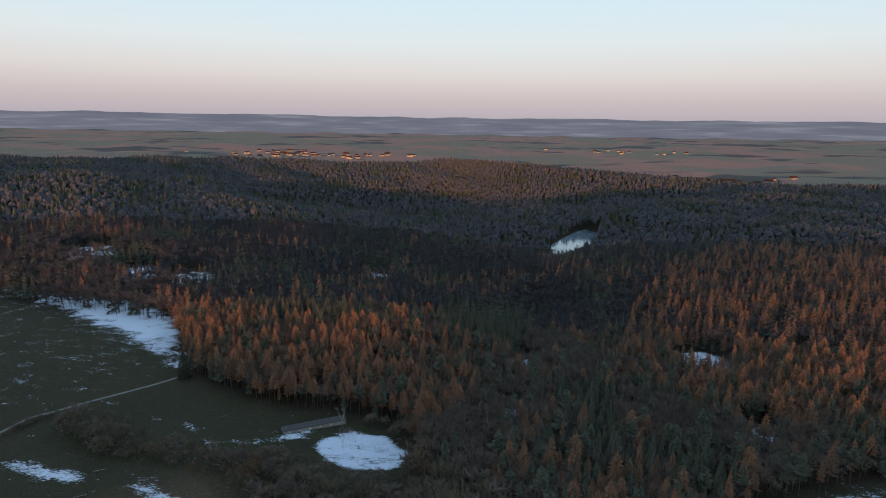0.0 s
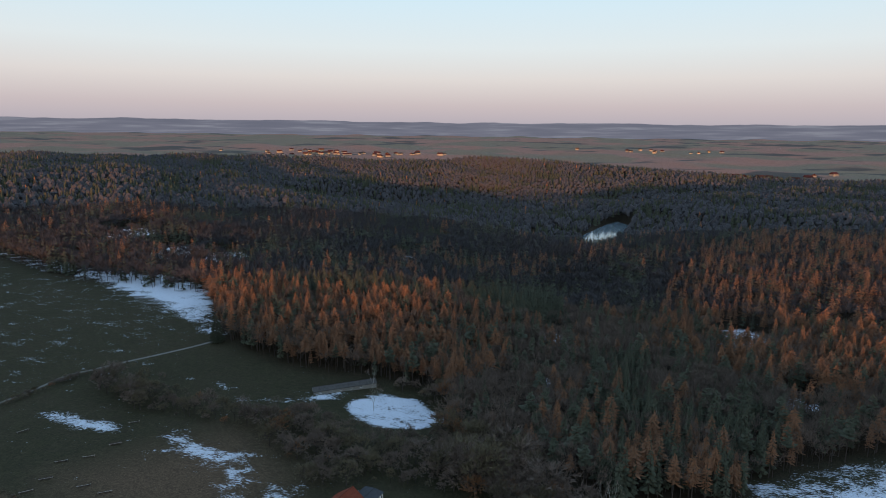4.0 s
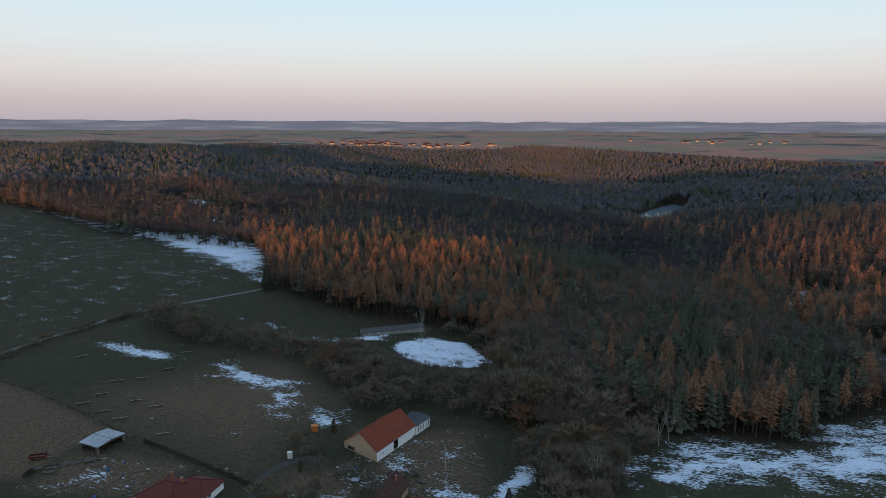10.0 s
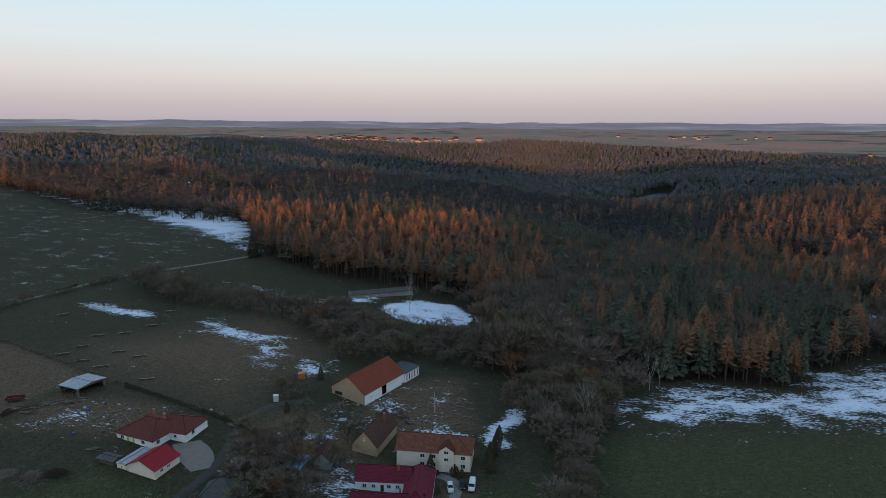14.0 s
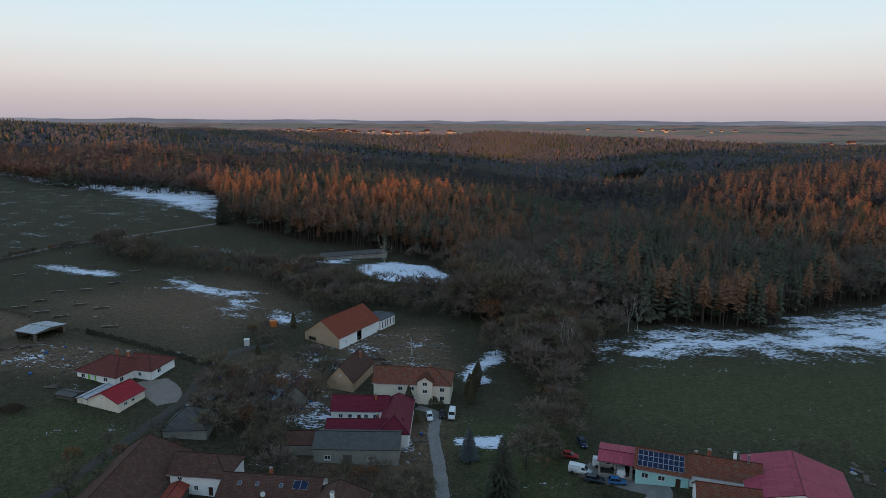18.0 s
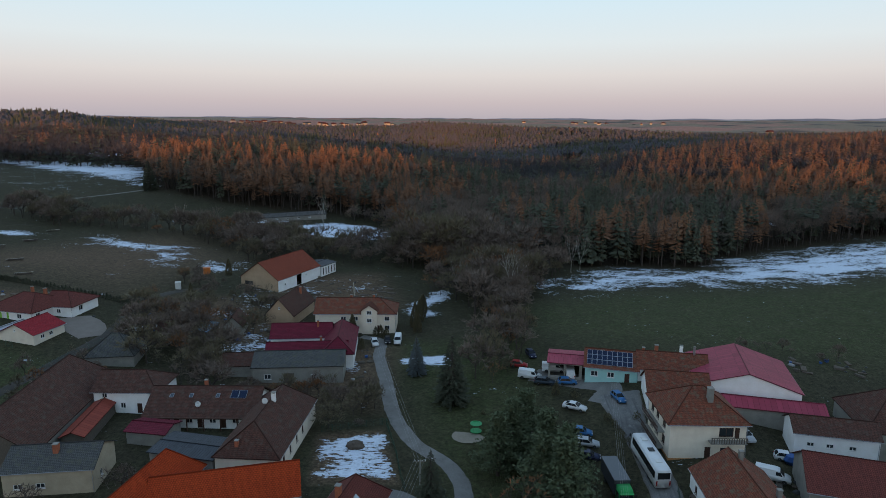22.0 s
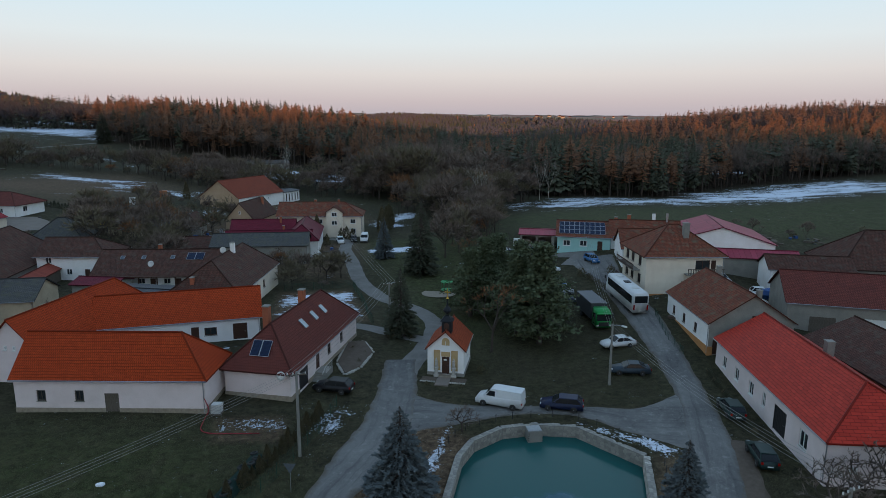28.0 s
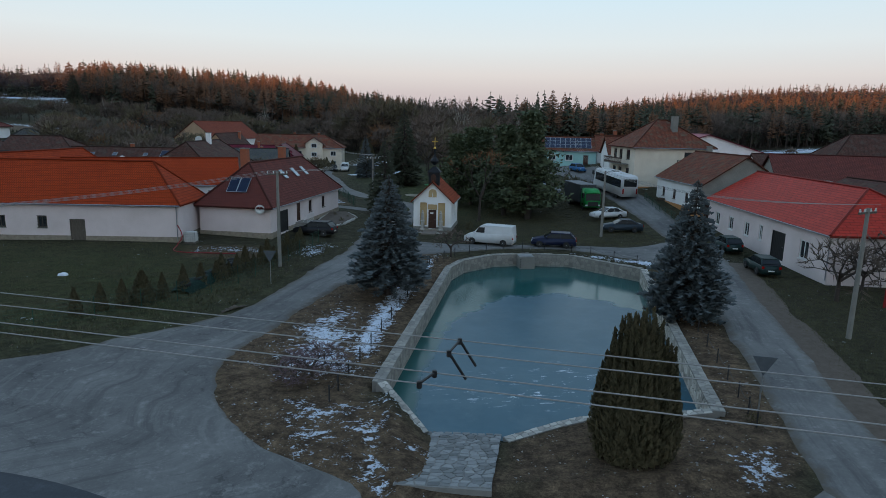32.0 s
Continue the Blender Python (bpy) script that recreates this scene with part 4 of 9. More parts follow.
def roof_bm(L, D, eave, ridge, over, hip0, hip1, along, thick=0.16):
    """A pitched roof on the rectangle L x D. along 'x' or 'y' names the ridge; hip0 and hip1 draw its ends in (0: gable)."""
    bm = bmesh.new()
    uv = bm.loops.layers.uv.new("UVMap")
    sw = along == "y"
    A, C = (D, L) if sw else (L, D)          # length along the ridge, span across
    drop = over * (ridge - eave) / (C / 2)
    x0, x1, y0, y1, ze = -over, A + over, -over, C + over, eave - drop
    r0 = Vector((hip0 if hip0 else -over, C / 2, ridge))
    r1 = Vector((A - hip1 if hip1 else A + over, C / 2, ridge))
    c = [Vector((x0, y0, ze)), Vector((x1, y0, ze)), Vector((x1, y1, ze)), Vector((x0, y1, ze))]
    faces = [[c[0], c[1], r1, r0], [c[2], c[3], r0, r1]]
    if hip1:
        faces.append([c[1], c[2], r1])
    if hip0:
        faces.append([c[3], c[0], r0])
    down = Vector((0, 0, -thick))
    turn = (lambda p: Vector((C - p.y, p.x, p.z))) if sw else (lambda p: p)
    for f in faces:
        n = (f[1] - f[0]).cross(f[2] - f[0]).normalized()
        e = (f[1] - f[0]).normalized()
        s = n.cross(e)
        top = bm.faces.new([bm.verts.new(turn(p)) for p in f])
        for lp, p in zip(top.loops, f):
            lp[uv].uv = ((p - f[0]).dot(e), (p - f[0]).dot(s))
        bm.faces.new([bm.verts.new(turn(p + down)) for p in reversed(f)])
        for i in range(len(f)):
            a, b = f[i], f[(i + 1) % len(f)]
            bm.faces.new([bm.verts.new(turn(q)) for q in (b, a, a + down, b + down)])
    lines = [(r0, r1)]
    if hip1:
        lines += [(c[1], r1), (c[2], r1)]
    if hip0:
        lines += [(c[0], r0), (c[3], r0)]
    eaves = [(turn(c[0] + down * 0.6), turn(c[1] + down * 0.6)), (turn(c[3] + down * 0.6), turn(c[2] + down * 0.6))]
    return bm, [(turn(a), turn(b)) for a, b in lines], eaves


def house(name, label, p0, p1, depth, eave, ridge, roof, wall, along="x", hip=(0, 0), over=0.35, z=None, front=(), right=(), back=(), left=(),
          chimneys=(), plinth=None, category="house", gutter=True, verge=None, wins="white_paint", lift=0.0):
    """A house on the line from p0 to p1 (its front, seen with the house behind it), depth metres deep.
    front, right, back and left list openings (kind, x, z, w, h): kind w window, d door, g gate, o open."""
    a, b = Vector((*p0, 0)), Vector((*p1, 0))
    L = (b - a).length
    ang = math.atan2(b.y - a.y, b.x - a.x)
    base = ground((p0[0] + p1[0]) / 2, (p0[1] + p1[1]) / 2) + lift if z is None else z
    h = thing(name, label, category, Matrix.Translation((a.x, a.y, base)) @ Matrix.Rotation(ang, 4, "Z"))
    D = depth
    sides = (("front", front, L, Matrix()), ("right", right, D, Matrix.Translation((L, 0, 0)) @ Matrix.Rotation(math.pi / 2, 4, "Z")),
             ("back", back, L, Matrix.Translation((L, D, 0)) @ Matrix.Rotation(math.pi, 4, "Z")), ("left", left, D, Matrix.Translation((0, D, 0)) @ Matrix.Rotation(-math.pi / 2, 4, "Z")))
    rise = ridge - eave
    for nm, ops, ln, m in sides:
        bm = bmesh.new()
        sunk = m @ Matrix.Translation((0, 0, -2.0))
        low = [o for o in ops if o[2] + o[4] < eave]
        wall_sheet(bm, ln, eave + 2.0, [(o[1], o[2] + 2.0, o[1] + o[3], o[2] + o[4] + 2.0) for o in low], sunk)
        ends = {"x": ("left", "right"), "y": ("front", "back")}[along]
        if nm in ends:
            hp = hip[ends.index(nm)] if along == "x" else hip[ends.index(nm)]
            if not hp:
                tri = [(0, 0, eave), (ln, 0, eave), (ln / 2, 0, ridge)]
                bm.faces.new([bm.verts.new(m @ Vector(t)) for t in tri])
        part("wall", bm, M[wall if isinstance(wall, str) else wall.get(nm, wall["all"])], h)
        for o in ops:
            kind, x, zz, w, hh = o[:5]
            mm = m @ Matrix.Translation((x, 0, zz))
            if o not in low and kind == "w":
                mm = m @ Matrix.Translation((x, -0.17, zz))
            if kind == "w":
                window_unit(h, w, hh, mm, wins, bars=2 if w > 0.6 else 1)
            elif kind == "d":
                door_unit(h, w, hh, mm, o[5] if len(o) > 5 else "brown_paint")
            elif kind == "g":
                g = door_unit(h, w, hh, mm, o[5] if len(o) > 5 else "grey_wood", planks=8)
                g.name = "gate"
        if plinth and nm != "back":
            part("plinth", plinth_bm(ln, plinth[1], [o for o in ops if o[0] in "dgo" and o[2] < plinth[1]], m), M[plinth[0]], h)
    bm, lines, eaves = roof_bm(L, D, eave + 0.1, ridge + 0.1, over, hip[0], hip[1], along)
    rf = part("roof", bm, M[roof], h)
    for p, q in lines:
        part("ridge_cap", T([p + Vector((0, 0, 0.02)), q + Vector((0, 0, 0.02))], 0.11, 6), M[roof], rf)
    if gutter:
        for p, q in eaves:
            part("gutter", T([p, q], 0.07, 6), M["zinc"], rf, "zinc gutter")
        p, q = eaves[0]
        part("downpipe", T([q + Vector((-0.5, 0, 0)), Vector((q.x - 0.5, max(q.y, -0.06) if along == "x" else q.y, eave - 0.5)), Vector((q.x - 0.5, -0.06 if along == "x" else q.y, 0))], 0.045, 6), M["zinc"], h, "zinc downpipe") if along == "x" else None
    for ch in chimneys:
        cx, cy, top, w, d, mt = ch
        c = part("chimney", B(cx - w / 2, cy - d / 2, eave - 0.3, cx + w / 2, cy + d / 2, top), M[mt], h)
        part("chimney_cap", B(cx - w / 2 - 0.06, cy - d / 2 - 0.06, top, cx + w / 2 + 0.06, cy + d / 2 + 0.06, top + 0.12, bevel=0.02), M["concrete"], c)
    return h


def plinth_bm(ln, h, gaps, m):
    bm = bmesh.new()
    cuts = sorted((g[1], g[1] + g[3]) for g in gaps)
    x = -0.05
    for a, b in cuts + [(ln + 0.05, 0)]:
        if a - x > 0.05:
            box(bm, x, -0.06, -2.0, a, 0.02, h, m)
        x = b
    return bm


def on_roof(h, L, D, eave, ridge, along, side, u, v0, length, height, off=0.06):
    """The pose on a roof slope of h: u metres along the eave, v0 up the slope. side 'front' or 'back', 'left' or 'right'."""
    span = (D if along == "x" else L) / 2
    pitch = math.atan2(ridge - eave, span)
    if side == "front":
        m = Matrix.Translation((u, 0, eave + 0.1)) @ Matrix.Rotation(pitch, 4, "X")
    elif side == "right":
        m = Matrix.Translation((L, u, eave + 0.1)) @ Matrix.Rotation(math.pi / 2, 4, "Z") @ Matrix.Rotation(pitch, 4, "X")
    elif side == "left":
        m = Matrix.Translation((0, u, eave + 0.1)) @ Matrix.Rotation(-math.pi / 2, 4, "Z") @ Matrix.Rotation(pitch, 4, "X")
    return m @ Matrix.Translation((0, v0, off))


def solar_panel(h, m, w, l, cells=(1, 1), label="dark blue solar panel"):
    for i in range(cells[0]):
        for j in range(cells[1]):
            pm = m @ Matrix.Translation((i * w, j * l, 0))
            o = part("solar_panel", B(0.02, 0.02, 0, w - 0.02, l - 0.02, 0.05), M["steel"], h, label)
            o.matrix_basis = pm
            bm = bmesh.new()
            uv = bm.loops.layers.uv.new("UVMap")
            f = bm.faces.new([bm.verts.new(c) for c in ((0.06, 0.06, 0.056), (w - 0.06, 0.06, 0.056), (w - 0.06, l - 0.06, 0.056), (0.06, l - 0.06, 0.056))])
            for lp in f.loops:
                lp[uv].uv = lp.vert.co.xy
            part("cell_sheet", bm, M["solar"], o)


def roof_window(h, m, w=0.8, l=1.2, pane="sky_glass"):
    o = part("roof_window", B(-0.07, -0.07, 0, w + 0.07, l + 0.07, 0.09), M["zinc"], h, "roof window in a grey frame")
    o.matrix_basis = m
    part("pane", B(0, 0, 0.09, w, l, 0.1), M[pane], o)


def dish(h, m, r=0.45):
    o = part("satellite_dish", lathe([(0.02, 0.0), (r * 0.5, 0.05), (r, 0.18), (r, 0.2), (r * 0.5, 0.075), (0.02, 0.03)], 20), M["dish"], h, "white satellite dish", True)
    o.matrix_basis = m
    part("arm", T([(0, 0, 0), (0, r * 0.5, 0.35), (0, 0, 0.45)], 0.015, 5), M["steel"], o)


# the pale sky reflection is put into this pane's base colour
M["sky_glass"] = mat("sky_tinted_roof_glass", (0.30, 0.36, 0.40), (0.24, 0.3, 0.34), scale=0.6, rough=0.04, spec=1.0)
M["dish"] = mat("white_enamel", (0.6, 0.6, 0.58), (0.48, 0.48, 0.46), scale=2, rough=0.4)


def row(kind, xs, z, w, h, *rest):
    return [(kind, x, z, w, h, *rest) for x in xs]


# the long barn with new orange tiles and the farmhouse joined to it
hA = house("orange_barn", "long pale barn with bright orange tiled hip roof beside a meadow", (-38.0, 65.9), (-18.1, 64.0), 7.4, 3.9, 7.5, "orange_tile", "rose_wall", hip=(0, 3.6),
           front=row("w", (2.3, 6.3), 1.2, 0.95, 1.2) + [("d", 9.4, 0.0, 1.5, 2.1, "grey_wood")], plinth=("stone_base", 0.45), category="barn", wins="grey_wood")
hB = house("farmhouse_dark_roof", "pale farmhouse with dark red tiled hip roof, solar panel and roof windows", (-17.2, 68.6), (-9.6, 66.4), 22.2, 3.55, 7.4, "red_tile", "rose_wall", along="y", hip=(3.8, 3.2), over=0.45,
           right=[("g", 2.2, 0.1, 2.5, 2.4, "black"), ("d", 7.2, 0.7, 1.1, 2.1, "brown_paint")] + row("w", (11.0, 15.6), 1.3, 1.1, 1.4), plinth=("stone_base", 0.5),
           chimneys=((2.6, 5.6, 8.9, 0.75, 0.75, "brick"), (3.6, 13.5, 8.9, 0.75, 0.75, "brick")), wins="brown_paint")
mB = on_roof(hB, 7.9, 22.2, 3.55, 7.4, "y", "front", 2.6, 1.6, 2, 2)
# the near hip slope is steeper than the long sides
mB = Matrix.Translation((2.7, 0, 3.65)) @ Matrix.Rotation(math.atan2(3.85, 3.8), 4, "X") @ Matrix.Translation((0, 1.2, 0.12))
solar_panel(hB, mB, 1.15, 2.0, (2, 1))
for u in (8.6, 12.0, 15.0):
    roof_window(hB, on_roof(hB, 7.9, 22.2, 3.55, 7.4, "y", "right", u, 2.6, 1, 1), 0.75, 1.2)
dish(hB, Matrix.Translation((7.0, -0.3, 3.0)) @ Matrix.Rotation(radians(80), 4, "X"), 0.5)
hC = house("orange_courtyard_house", "white courtyard house with long orange tiled roof", (-37.3, 82.3), (-16.7, 86.6), 9.2, 3.3, 6.3, "orange_tile", "white_wall", hip=(0, 0),
           front=[("d", 8.3, 0, 1.1, 2.1), ("d", 12.0, 0, 1.0, 2.3), ("w", 13.7, 1.0, 1.6, 1.1), ("d", 17.4, 0.1, 1.9, 2.3)], wins="brown_paint")
hD = house("orange_gable_wing", "white farm wing with steep orange roof and a plain gable", (-46.5, 74.6), (-38.4, 73.0), 23.5, 3.4, 7.6, "orange_tile", "rose_wall", along="y", hip=(0, 3.5),
           front=row("w", (3.3, 4.4), 4.0, 0.35, 0.5), category="barn")
# the brown roofed farm round its yard
hE1 = house("farm_porch_wing", "low farm wing with brown tiled roof, porch posts and solar panels", (-50.8, 114.8), (-30.6, 114.0), 11.0, 3.0, 6.2, "brown_tile", "white_wall",
            front=row("d", (2.5, 5.0, 9.5, 14.0), 0.05, 1.0, 2.0) + row("w", (7.3, 11.8, 16.2), 1.0, 1.3, 1.1), chimneys=((9.0, 7.0, 6.9, 0.6, 0.6, "brick"),), over=0.9)
mE = on_roof(hE1, 20.5, 11.0, 3.0, 6.2, "x", "front", 15.0, 3.4, 2, 2)
solar_panel(hE1, mE, 1.55, 1.9, (2, 1))
for u in (3.2, 7.0, 12.2):
    roof_window(hE1, on_roof(hE1, 20.5, 11.0, 3.0, 6.2, "x", "front", u, 3.6, 1, 1), 0.6, 0.8, "glass")
for k in range(6):
    part("porch_post", B(1.5 + 3.2 * k, -1.35, 0, 1.68 + 3.2 * k, -1.17, 2.75), M["brown_paint"], hE1)
part("porch_beam", B(0.6, -1.38, 2.5, 19.8, -1.14, 2.72), M["brown_paint"], hE1)
dish(hE1, Matrix.Translation((9.5, 1.0, 4.5)) @ Matrix.Rotation(radians(70), 4, "X"), 0.55)
hE2 = house("farmhouse_brown_hip", "cream farmhouse with large brown tiled hip roof", (-32.5, 97.3), (-21.8, 96.2), 22.5, 3.9, 8.0, "brown_tile", "cream_wall", along="y", hip=(4.2, 3.0), over=0.4,
            right=row("w", (2.2, 5.8, 9.6, 13.2), 1.3, 1.0, 1.4), chimneys=((3.4, 1.2, 6.0, 0.6, 0.6, "brick"), (5.8, 13.0, 9.3, 0.7, 0.7, "white_wall")), wins="brown_paint")
dish(hE2, Matrix.Translation((4.7, 11.6, 8.3)) @ Matrix.Rotation(radians(75), 4, "X"), 0.55)
hF = house("white_house_brown_hip", "white two storey house with brown tiled hip roof", (-63.6, 120.6), (-51.0, 119.9), 9.0, 4.7, 7.3, "brown_tile", "white_wall", hip=(0, 4.0), over=0.5,
           front=[("d", 8.6, 0, 1.0, 2.1), ("w", 1.6, 1.0, 1.1, 1.2), ("w", 5.2, 1.0, 1.1, 1.2), ("w", 1.6, 3.2, 1.1, 1.2), ("w", 10.4, 0.8, 1.4, 1.4)])
hG = house("old_barn_brown_roof", "huge old barn with sagging brown tiled roof", (-78.6, 98.3), (-62.8, 99.3), 34.0, 3.4, 9.0, "brown_tile", {"all": "grey_wall", "front": "grey_wood"}, along="y", category="barn", hip=(0, 3.0), gutter=False)
hG2 = house("slate_roof_cottage", "cream cottage with grey slate roof", (-63.6, 92.2), (-50.2, 93.4), 8.8, 4.2, 6.4, "slate", "dirt_haze_wall", right=[("w", 2.5, 1.2, 1.0, 1.2)],
            front=row("w", (1.5, 4.8), 1.2, 1.4, 0.9), chimneys=((7.0, 3.0, 7.1, 0.8, 0.8, "brick"),))
hG3 = house("red_lean_to", "open lean-to with rusty red sheet roof", (-62.2, 106.0), (-58.4, 106.3), 15.0, 2.6, 3.4, "rust_sheet", "grey_wood", along="y", category="shed", gutter=False)
hG4 = house("grey_yard_roof", "flat grey sheet roof over a farm yard", (-44.5, 100.5), (-33.0, 97.5), 7.0, 2.9, 3.2, "dark_sheet", "grey_wall", category="shed", gutter=False)
hG5 = house("wine_red_lean_to", "small wine red sheet roof shed", (-52.0, 108.5), (-44.5, 107.0), 5.0, 2.6, 3.3, "wine_sheet", "grey_wall", category="shed", gutter=False)
hG6 = house("slate_gable_barn", "small barn with dark green grey slates", (-75.5, 140.5), (-65.0, 141.5), 9.5, 2.6, 6.4, "slate", "grey_wall", hip=(4.4, 4.4), category="barn", gutter=False)
# the wine red roofed house round a yard, the villa, the barns behind
hI = house("wine_red_front_wing", "low wing with wine red sheet roof", (-36.0, 146.5), (-16.5, 147.5), 6.5, 3.0, 5.2, "wine_sheet", "white_wall", chimneys=((13.0, 4.0, 6.2, 0.5, 0.5, "brick"),))
hI2 = house("wine_red_side_wing", "white house with wine red sheet hip roof", (-22.5, 146.0), (-14.8, 146.3), 20.0, 3.8, 6.8, "wine_sheet", "white_wall", along="y", hip=(3.5, 2.5),
            right=row("w", (3, 6, 9.5, 13), 1.3, 1.0, 1.3))
hI3 = house("wine_red_rear_wing", "white rear wing with wine red sheet roof", (-37.5, 158.5), (-22.0, 159.0), 8.0, 3.2, 5.9, "wine_sheet", "white_wall", front=row("w", (2, 4.6, 9, 11.5), 1.0, 1.2, 1.2) + [("d", 7.2, 0, 1.0, 2.1)],
            chimneys=((12.0, 3.0, 6.8, 0.5, 0.5, "brick"),))
hJ = house("grey_barn", "long barn with grey slate roof and patched walls", (-36.5, 136.5), (-16.2, 137.3), 9.5, 4.0, 6.0, "slate", "grey_wall", category="barn", front=[("g", 7.0, 0, 2.2, 2.4), ("w", 13.0, 1.0, 1.2, 1.0), ("w", 2.5, 1.0, 1.6, 1.2)], gutter=False)
hJ2 = house("mossy_shed", "old shed with mossy brown roof", (-45.0, 139.0), (-37.0, 139.5), 7.0, 2.8, 4.6, "brown_tile", "grey_wall", category="shed", gutter=False)
hV = house("villa", "pale two storey villa with red tiled hip roof", (-28.3, 173.6), (-5.6, 172.8), 10.5, 5.9, 8.9, "rust_tile", "cream_wall", hip=(0, 5.0), over=0.5,
           front=row("w", (7.2, 10.6), 3.6, 1.5, 1.3) + row("w", (7.2, 10.6, 19.6), 0.9, 1.5, 1.4) + [("w", 19.6, 3.6, 1.5, 1.3), ("d", 17.0, 0.1, 1.2, 2.2)], chimneys=((9.5, 6.0, 9.6, 0.6, 0.6, "brick"), (16.0, 6.5, 9.6, 0.6, 0.6, "brick")))
bm = bmesh.new()
box(bm, 13.2, -0.9, -1.5, 17.6, 0.3, 7.0)
f = [bm.verts.new(c) for c in ((13.2, -0.9, 7.0), (17.6, -0.9, 7.0), (15.4, -0.9, 8.5))]
bm.faces.new(f)
part("front_bay", bm, M["cream_wall"], hV)
bm = bmesh.new()
for s in (-1, 1):
    q = [(15.4 + s * 2.6, -1.3, 6.75), (15.4, -1.3, 8.55), (15.4, 3.6, 8.55), (15.4 + s * 2.6, 3.6, 6.75)]
    top, low = [bm.verts.new(c) for c in q], [bm.verts.new((c[0], c[1], c[2] - 0.14)) for c in q]
    bm.faces.new(top if s < 0 else top[::-1])
    bm.faces.new(low[::-1] if s < 0 else low)
    for k in range(4):
        bm.faces.new((top[k], top[(k + 1) % 4], low[(k + 1) % 4], low[k]))
part("bay_roof", bm, M["rust_tile"], hV)
for zz in (3.6, 5.9):
    window_unit(hV, 1.5, 1.2, Matrix.Translation((14.65, -1.06, zz - 0.2)))
hH = house("brown_gable_cottage", "cream cottage with steep brown roof and an ornament on the gable", (-43.4, 178.4), (-35.2, 176.8), 17.0, 3.0, 7.6, "brown_tile", "tan_wall", along="y", front=[("w", 3.9, 4.6, 0.6, 0.7)], chimneys=((5.6, 13.0, 8.0, 0.6, 0.6, "brick"),), gutter=False)
hBarn = house("village_barn", "tall barn with red tiled roof, tan gable and white long side", (-60.8, 216.2), (-46.6, 209.6), 25.0, 4.2, 9.6, "barn_tile", {"all": "white_wall", "front": "tan_wall"}, along="y", z=2.3,
              front=[("g", 1.6, 1.4, 3.4, 1.4, "black")], right=[("o", 10.5, 0, 3.0, 3.8), ("w", 3.5, 1.5, 0.8, 0.8), ("w", 16, 2.4, 0.5, 0.6)], category="barn", gutter=True)
hAn = house("white_annex", "low white annex with dark flat roof beside the barn", (-35.6, 232.8), (-31.4, 241.6), 9.0, 3.9, 4.4, "dark_sheet", "white_wall", front=row("w", (1.0, 2.8, 4.6, 6.6, 8.4), 0.6, 0.7, 2.6), gutter=False, wins="grey_wood")
# the new bungalow with its garage and open shed
hK = house("bungalow", "white and lime green bungalow with dark red hip roof", (-114.4, 166.8), (-100.2, 162.6), 13.0, 3.0, 6.2, "red_tile", "white_wall", along="x", hip=(6.0, 5.0), over=0.6, z=6.9,
           front=[("w", 1.5, 0.9, 1.5, 1.3), ("d", 5.2, 0.05, 1.5, 2.2, "white_paint"), ("w", 10.0, 0.9, 1.5, 1.3)], right=[("w", 1.4, 0.9, 1.4, 1.3)], chimneys=((10.5, 9, 6.9, 0.7, 0.7, "brick"), (4.5, 10.5, 6.6, 0.6, 0.6, "brick")))
part("porch_panel", B(4.2, -0.05, 0, 5.1, -0.01, 2.6), M["lime_wall"], hK, "lime green render panel")
part("porch_panel", B(6.8, -0.05, 0, 7.4, -0.01, 2.6), M["lime_wall"], hK, "lime green render panel")
hKw = house("bungalow_wing", "white side wing of the bungalow with dark red hip roof", (-101.5, 169.3), (-92.8, 168.0), 11.0, 3.0, 5.6, "red_tile", "white_wall", along="x", hip=(0, 4.6), over=0.6, z=6.9, right=[("w", 3.0, 0.9, 1.6, 1.4)], front=[("w", 4.4, 0.9, 1.2, 1.2)])
hK2 = house("garage", "pale cream garage with bright red gable roof", (-101.5, 151.6), (-91.8, 149.2), 9.4, 2.7, 5.0, "crimson", "cream_wall", along="y", z=5.6, right=row("w", (2.0, 4.6), 1.0, 1.2, 1.0), front=[("w", 4.4, 3.1, 0.5, 0.6)], over=0.4)
hK3 = house("grey_lean_to", "lean-to with pale grey sheet roof beside the garage", (-105.2, 152.6), (-101.8, 151.8), 9.0, 2.4, 2.8, "grey_sheet", "cream_wall", z=5.6, along="y", category="shed", gutter=False, front=[("w", 1.2, 0.8, 0.5, 1.2)])
# a long low cattle shed beside the frozen pool in the valley
hL = house("long_shed", "long low shed with weathered grey roof beside the frozen pool", (-84.0, 333.5), (-50.5, 349.5), 6.5, 2.4, 4.0, "grey_wood_roof", "grey_wall", category="shed", gutter=False, front=row("w", (3, 9, 15, 21, 27), 0.9, 1.4, 0.8))
hS = house("open_shed", "open field shed with white corrugated roof", (-151.0, 190.8), (-142.3, 188.2), 11.0, 3.0, 3.6, "grey_sheet", "grey_wood", z=10.0, category="shed", front=[("o", 0.4, 0, 7.6, 2.6)], right=[("o", 0.5, 0, 9.5, 2.6)], gutter=False)
